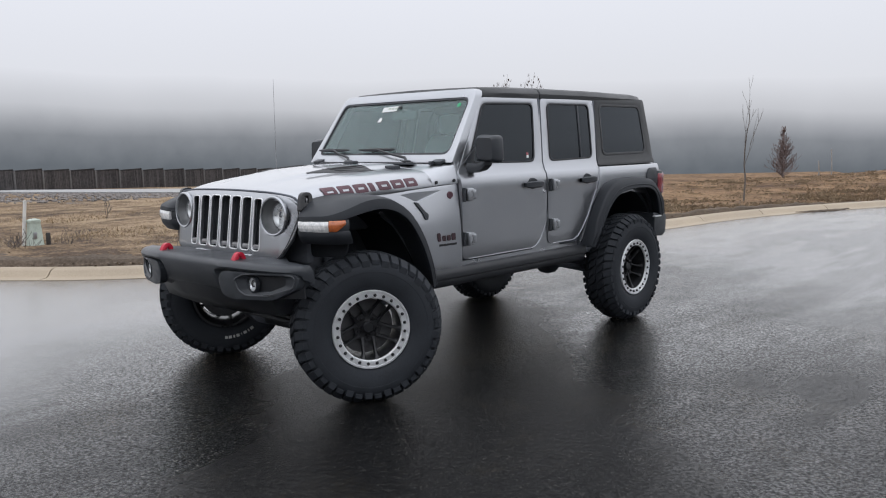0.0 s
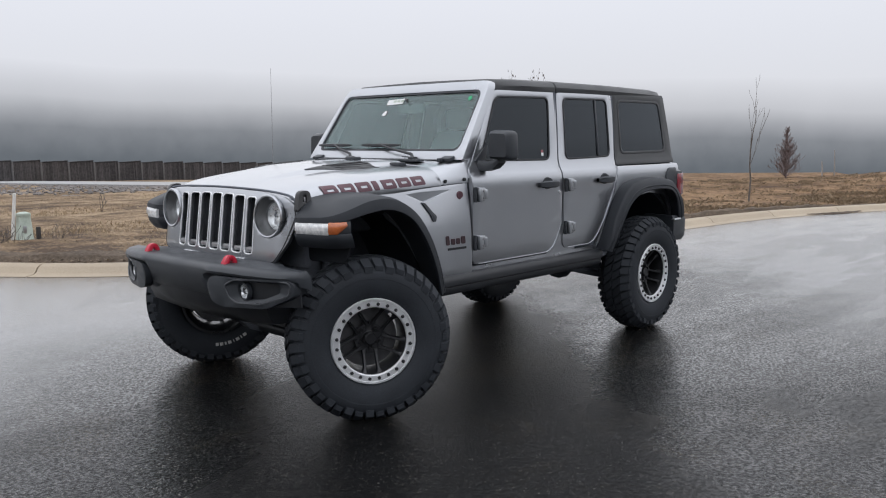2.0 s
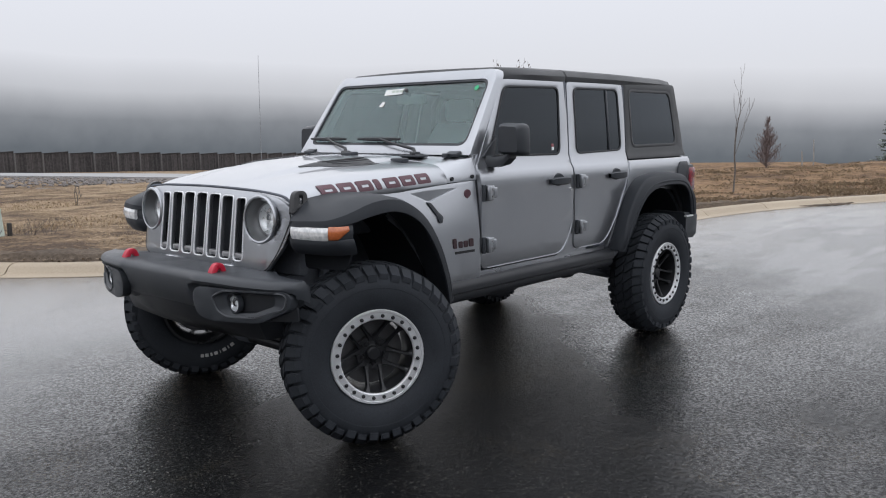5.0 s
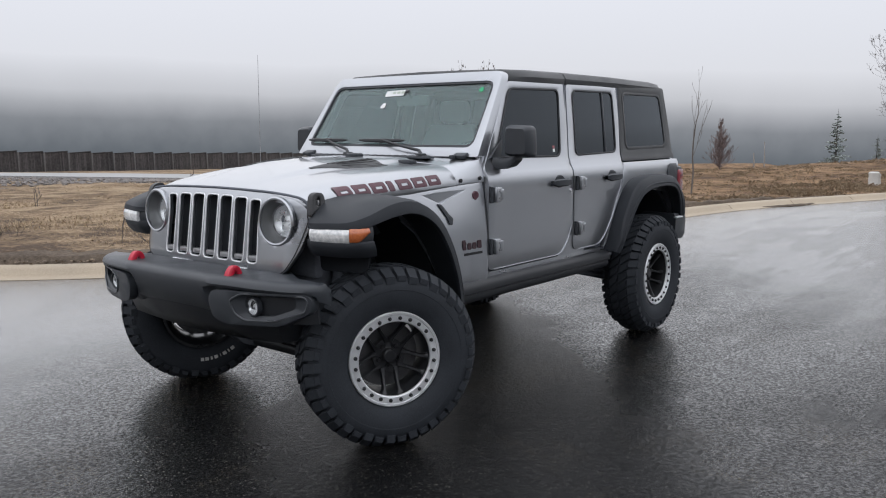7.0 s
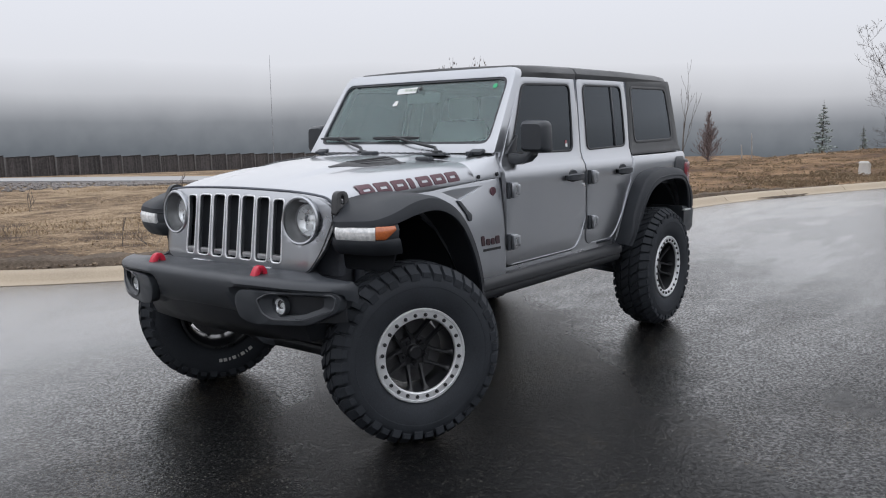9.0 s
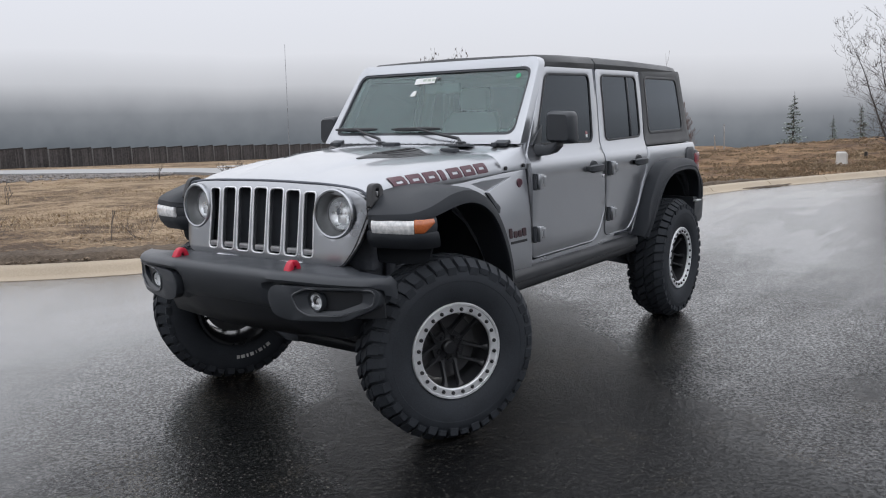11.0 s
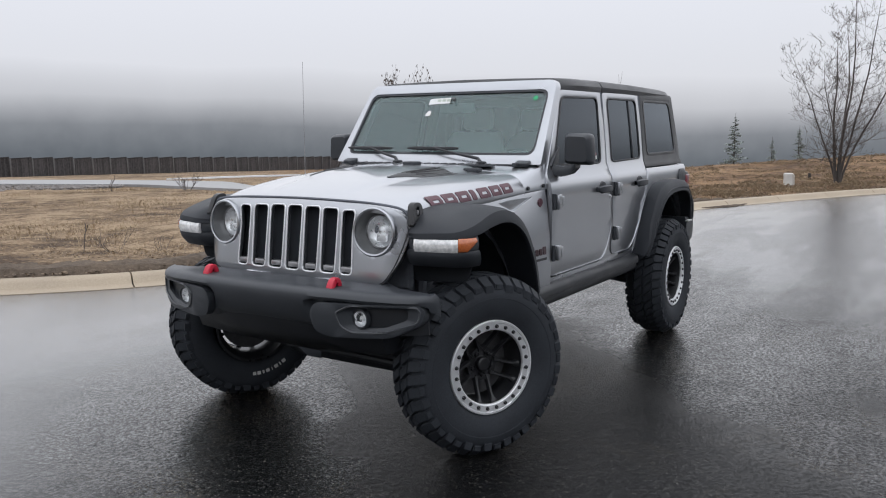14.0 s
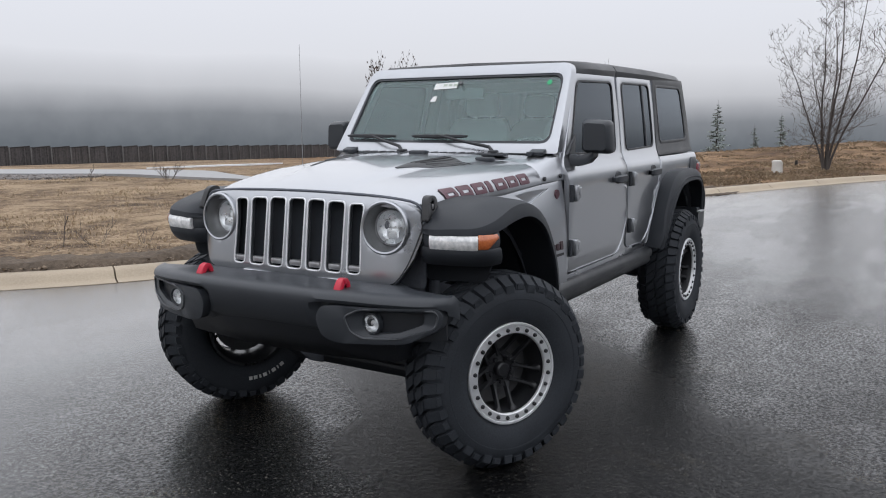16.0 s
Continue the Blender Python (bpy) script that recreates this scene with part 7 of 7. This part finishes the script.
ROAD_NEAR = [(-16.2, -75.5), (-17.1, -54.0), (-17.5, -42.0), (-17.7, -32.2), (-18.0, -24.4), (-16.7, -17.3), (-15.2, -13.0)]
ROAD_FAR = [(-22.5, -77), (-24.0, -57), (-25.0, -45.5), (-24.8, -35.8), (-23.4, -27), (-19.8, -19.0), (-16.8, -13.8)]
BANK = [(-4.0, -60), (-6.0, -42), (-7.6, -30), (-10.5, -24.0), (-18.2, -24.6)]
strip("far_road", ROAD_NEAR, ROAD_FAR, FAR_ROAD, "pale wet road across the field", "road", 0.10)
strip("gravel_bank", BANK, ROAD_NEAR[:5], GRAVEL, "brown-grey gravel bank beside the far road", "gravel", 0.0)
strip("snow_patch", [(-29, -36.0), (-34, -36.6), (-38, -37.4), (-43, -38.4)], [(-29.1, -36.1), (-34.3, -37.5), (-38.5, -38.4), (-43.1, -38.5)], SNOW, "thin strip of old snow by the fence", "snow", 0.09, n=4)

rng = random.Random(3)
bm = bmesh.new()
for _ in range(1500):
    t, u = 0.97 * rng.random(), 0.04 + 0.96 * rng.random() ** 1.2
    i = min(3, int(t * 4))
    f = t * 4 - i
    a = Vector(ROAD_NEAR[i]).lerp(Vector(ROAD_NEAR[i + 1]), f)
    b = Vector(BANK[i]).lerp(Vector(BANK[i + 1]), f)
    p = a.lerp(b, u)
    r = rng.uniform(0.035, 0.11)
    made = bmesh.ops.create_icosphere(bm, subdivisions=1, radius=r)["verts"]
    for v in made:
        v.co = Vector((v.co.x * rng.uniform(0.7, 1.3), v.co.y * rng.uniform(0.7, 1.3), v.co.z * rng.uniform(0.5, 0.9)))
    bmesh.ops.translate(bm, vec=(p.x, p.y, land(p.x, p.y) + 0.03), verts=made)
tagged(part("stones", bm, STONE, None, "pale broken stones on the gravel bank", 20), category="stones", kind="stuff")

FENCE_START, FENCE_STEP = Vector((-25.3, -66.1)), Vector((-2.395, -0.476))


def fence_top(k):
    return lerp(k, [(-14, 0.80), (-1, 0.02), (3, -0.28), (6, -0.53), (9, -0.76), (14, -1.06), (19, -1.42), (31, -2.15), (48, -3.1)])


def build_fence():
    fence = thing("fence", "weathered dark brown board fence stepping down the slope", "fence")
    rail = post = None
    boards = bmesh.new()
    d = FENCE_STEP.normalized()
    turn = math.atan2(d.y, d.x)
    for k in range(-14, 48):
        p = FENCE_START + FENCE_STEP * k
        z = fence_top(k)
        m = Matrix.Translation((p.x, p.y, z)) @ Matrix.Rotation(turn, 4, "Z") @ Matrix.Rotation(radians(random.Random(k).uniform(-2.2, -1.0)), 4, "Y")
        rr, x = random.Random(70 + k), 0.0
        while x < 2.36:
            w, deep, up = rr.uniform(0.135, 0.15), rr.uniform(0.012, 0.022), rr.uniform(0.0, 0.012)
            outline = [(x, -0.004), (x + 0.004, -deep), (x + w - 0.006, -deep), (x + w - 0.002, -0.004), (x + w - 0.002, 0.012), (x, 0.012)]
            loft(boards, [[m @ Vector((u, v, h)) for u, v in outline] for h in (-1.92, -0.05 - up)])
            x += w
        if rail is None:
            b = bmesh.new()
            block(b, 1.2, 0.0, -0.02, 2.42, 0.11, 0.10, 0.01)
            r = part("top_rail", b, FENCE_CAP, fence, "dark top rail")
            rail = r.data
            b = bmesh.new()
            block(b, 0, -0.05, -0.98, 0.16, 0.14, 1.98, 0.01)
            q = part("post", b, FENCE_POST, fence, "paler grey post")
            post = q.data
        else:
            r, q = new("top_rail", rail), new("post", post)
            r.parent = q.parent = fence
        r.matrix_basis = m
        q.matrix_basis = Matrix.Translation((p.x, p.y, z)) @ Matrix.Rotation(turn, 4, "Z")
    tagged(part("boarding", boards, FENCE, fence, "upright weathered boards"), kind="stuff")


build_fence()


# dead grass: short matted tufts, thickest near the kerb
def build_grass():
    rng = random.Random(9)
    verts, faces = [], []
    made = 0
    while made < 24000:
        u = rng.random()
        x, y = rng.uniform(-40, 6), rng.uniform(-34, 4)
        s = kerb_side(x, y) if (x > -30 and y > -20) else 5.0
        if s < 0.55 or (x < -30 and y > 2):
            continue
        near = math.hypot(x - 3, y - 4)
        if rng.random() > (15.0 / near) ** 1.2:
            continue
        z = land(x, y)
        made += 1
        dens = 0.6 + 0.8 * noise.noise((x * 0.3, y * 0.3, 7))
        h0 = (0.025 + 0.060 * rng.random() ** 2) * max(0.4, dens) * (1 + near / 80)
        for _ in range(5):
            a = rng.uniform(0, 6.28)
            bx, by = x + rng.uniform(-0.08, 0.08), y + rng.uniform(-0.08, 0.08)
            l = rng.uniform(0.4, 1.3)
            w = 0.004 + 0.0004 * near
            i = len(verts)
            verts += [(bx - w * math.sin(a), by + w * math.cos(a), z - 0.03), (bx + w * math.sin(a), by - w * math.cos(a), z - 0.03), (bx + math.cos(a) * h0 * l, by + math.sin(a) * h0 * l, z + h0 * rng.uniform(0.15, 0.7))]
            faces.append((i, i + 1, i + 2))
    me = bpy.data.meshes.new("dead_grass")
    me.from_pydata(verts, [], faces)
    me.materials.append(STRAW)
    return tagged(new("dead_grass", me), "matted straw-coloured dead grass blades on the field", "grass", kind="stuff")


def build_tussocks():
    """Taller matted clumps of brown and straw-coloured grass along the back of the kerb."""
    rng = random.Random(31)
    verts, faces = [], []
    made = 0
    while made < 2000:
        far = made >= 1100
        x, y = (rng.uniform(-64, -20), rng.uniform(-22, 0)) if far else (rng.uniform(-34, -9), rng.uniform(-12, 5))
        s = 5.0 if far and x < -30 else kerb_side(x, y)
        if s < 0.7 or (not far and s > 0.8 + abs(rng.gauss(0, 6.0))) or noise.noise((x * 0.6, y * 0.6, 3)) < 0.0:
            continue
        made += 1
        z, size = land(x, y), rng.uniform(0.035, 0.12) * (1.5 if far else 1.0)
        for _ in range(14):
            a, l = rng.uniform(0, 6.28), rng.uniform(0.5, 1.3)
            bx, by = x + rng.gauss(0, 0.2), y + rng.gauss(0, 0.2)
            w, h = rng.uniform(0.008, 0.018), size * rng.uniform(0.35, 1.0)
            i = len(verts)
            verts += [(bx - w * math.sin(a), by + w * math.cos(a), z - 0.03), (bx + w * math.sin(a), by - w * math.cos(a), z - 0.03), (bx + math.cos(a) * size * l * 0.5 + w * 0.6, by + math.sin(a) * size * l * 0.5, z + h * 0.8), (bx + math.cos(a) * size * l * 1.2, by + math.sin(a) * size * l * 1.2, z + h * 0.9)]
            faces.append((i, i + 1, i + 2, i + 3))
    me = bpy.data.meshes.new("tussock_grass")
    me.from_pydata(verts, [], faces)
    me.materials.append(TUSSOCK)
    return tagged(new("tussock_grass", me), "matted brown and straw tussocks behind the kerb", "grass", kind="stuff")


def build_litter():
    """Dark leaf litter and clods along the back of the kerb."""
    rng = random.Random(15)
    verts, faces = [], []
    for _ in range(5200):
        i = rng.randrange(8, len(KERB_LINE) - 12)
        a, b = KERB_LINE[i], KERB_LINE[i + 1]
        p = a.lerp(b, rng.random())
        d = (b - a).normalized()
        out = Vector((-d.y, d.x))
        if kerb_side(p.x + out.x, p.y + out.y) < 0:
            out = -out
        p = p + out * (0.36 + abs(rng.gauss(0, 0.9)))
        z = land(p.x, p.y) + rng.uniform(0.0, 0.03)
        k = len(verts)
        r = rng.uniform(0.008, 0.024)
        a0 = rng.uniform(0, 6.28)
        for j in range(4):
            aa = a0 + j * 1.57 + rng.uniform(-0.3, 0.3)
            verts.append((p.x + r * math.cos(aa), p.y + r * math.sin(aa), z + rng.uniform(-0.005, 0.015)))
        faces.append((k, k + 1, k + 2, k + 3))
    me = bpy.data.meshes.new("leaf_litter")
    me.from_pydata(verts, [], faces)
    me.materials.append(LITTER)
    return tagged(new("leaf_litter", me), "dark brown leaf litter behind the kerb", "leaf litter", kind="stuff")



def build_soil():
    """A lumpy strip of bare brown soil behind the kerb, its edge uneven."""
    verts, faces = [], []
    line = smooth_line(KERB[2:13], 26)
    rows = 9
    for i, p in enumerate(line):
        d = (line[min(i + 1, len(line) - 1)] - line[max(i - 1, 0)]).normalized()
        out = Vector((-d.y, d.x))
        if kerb_side(p.x + out.x, p.y + out.y) < 0:
            out = -out
        wide = 1.0 + 0.7 * noise.noise((p.x * 0.6, p.y * 0.6, 1)) + 0.35 * noise.noise((p.x * 2.3, p.y * 2.3, 4))
        wide *= lerp(p.x, [(-9, 0.45), (-4, 1.0)])
        for j in range(rows):
            t = j / (rows - 1)
            q = p + out * (0.40 + t * wide)
            lump = 0.5 + 0.5 * noise.noise((q.x * 2.2, q.y * 2.2, 8)) + 0.35 * noise.noise((q.x * 7, q.y * 7, 2))
            verts.append((q.x, q.y, land(q.x, q.y) - 0.10 if j == 0 else land(q.x, q.y) + 0.03 + 0.11 * lump * math.sin(math.pi * min(1.0, t * 0.9 + 0.12)) - 0.05 * t))
    for i in range(len(line) - 1):
        for j in range(rows - 1):
            k = i * rows + j
            faces.append((k, k + 1, k + rows + 1, k + rows))
    me = bpy.data.meshes.new("soil_strip")
    me.from_pydata(verts, [], faces)
    me.materials.append(SOIL)
    me.polygons.foreach_set("use_smooth", [True] * len(me.polygons))
    return tagged(new("soil_strip", me), "lumpy damp brown soil behind the kerb", "soil", kind="stuff")


build_soil()
build_grass()
build_tussocks()
build_litter()
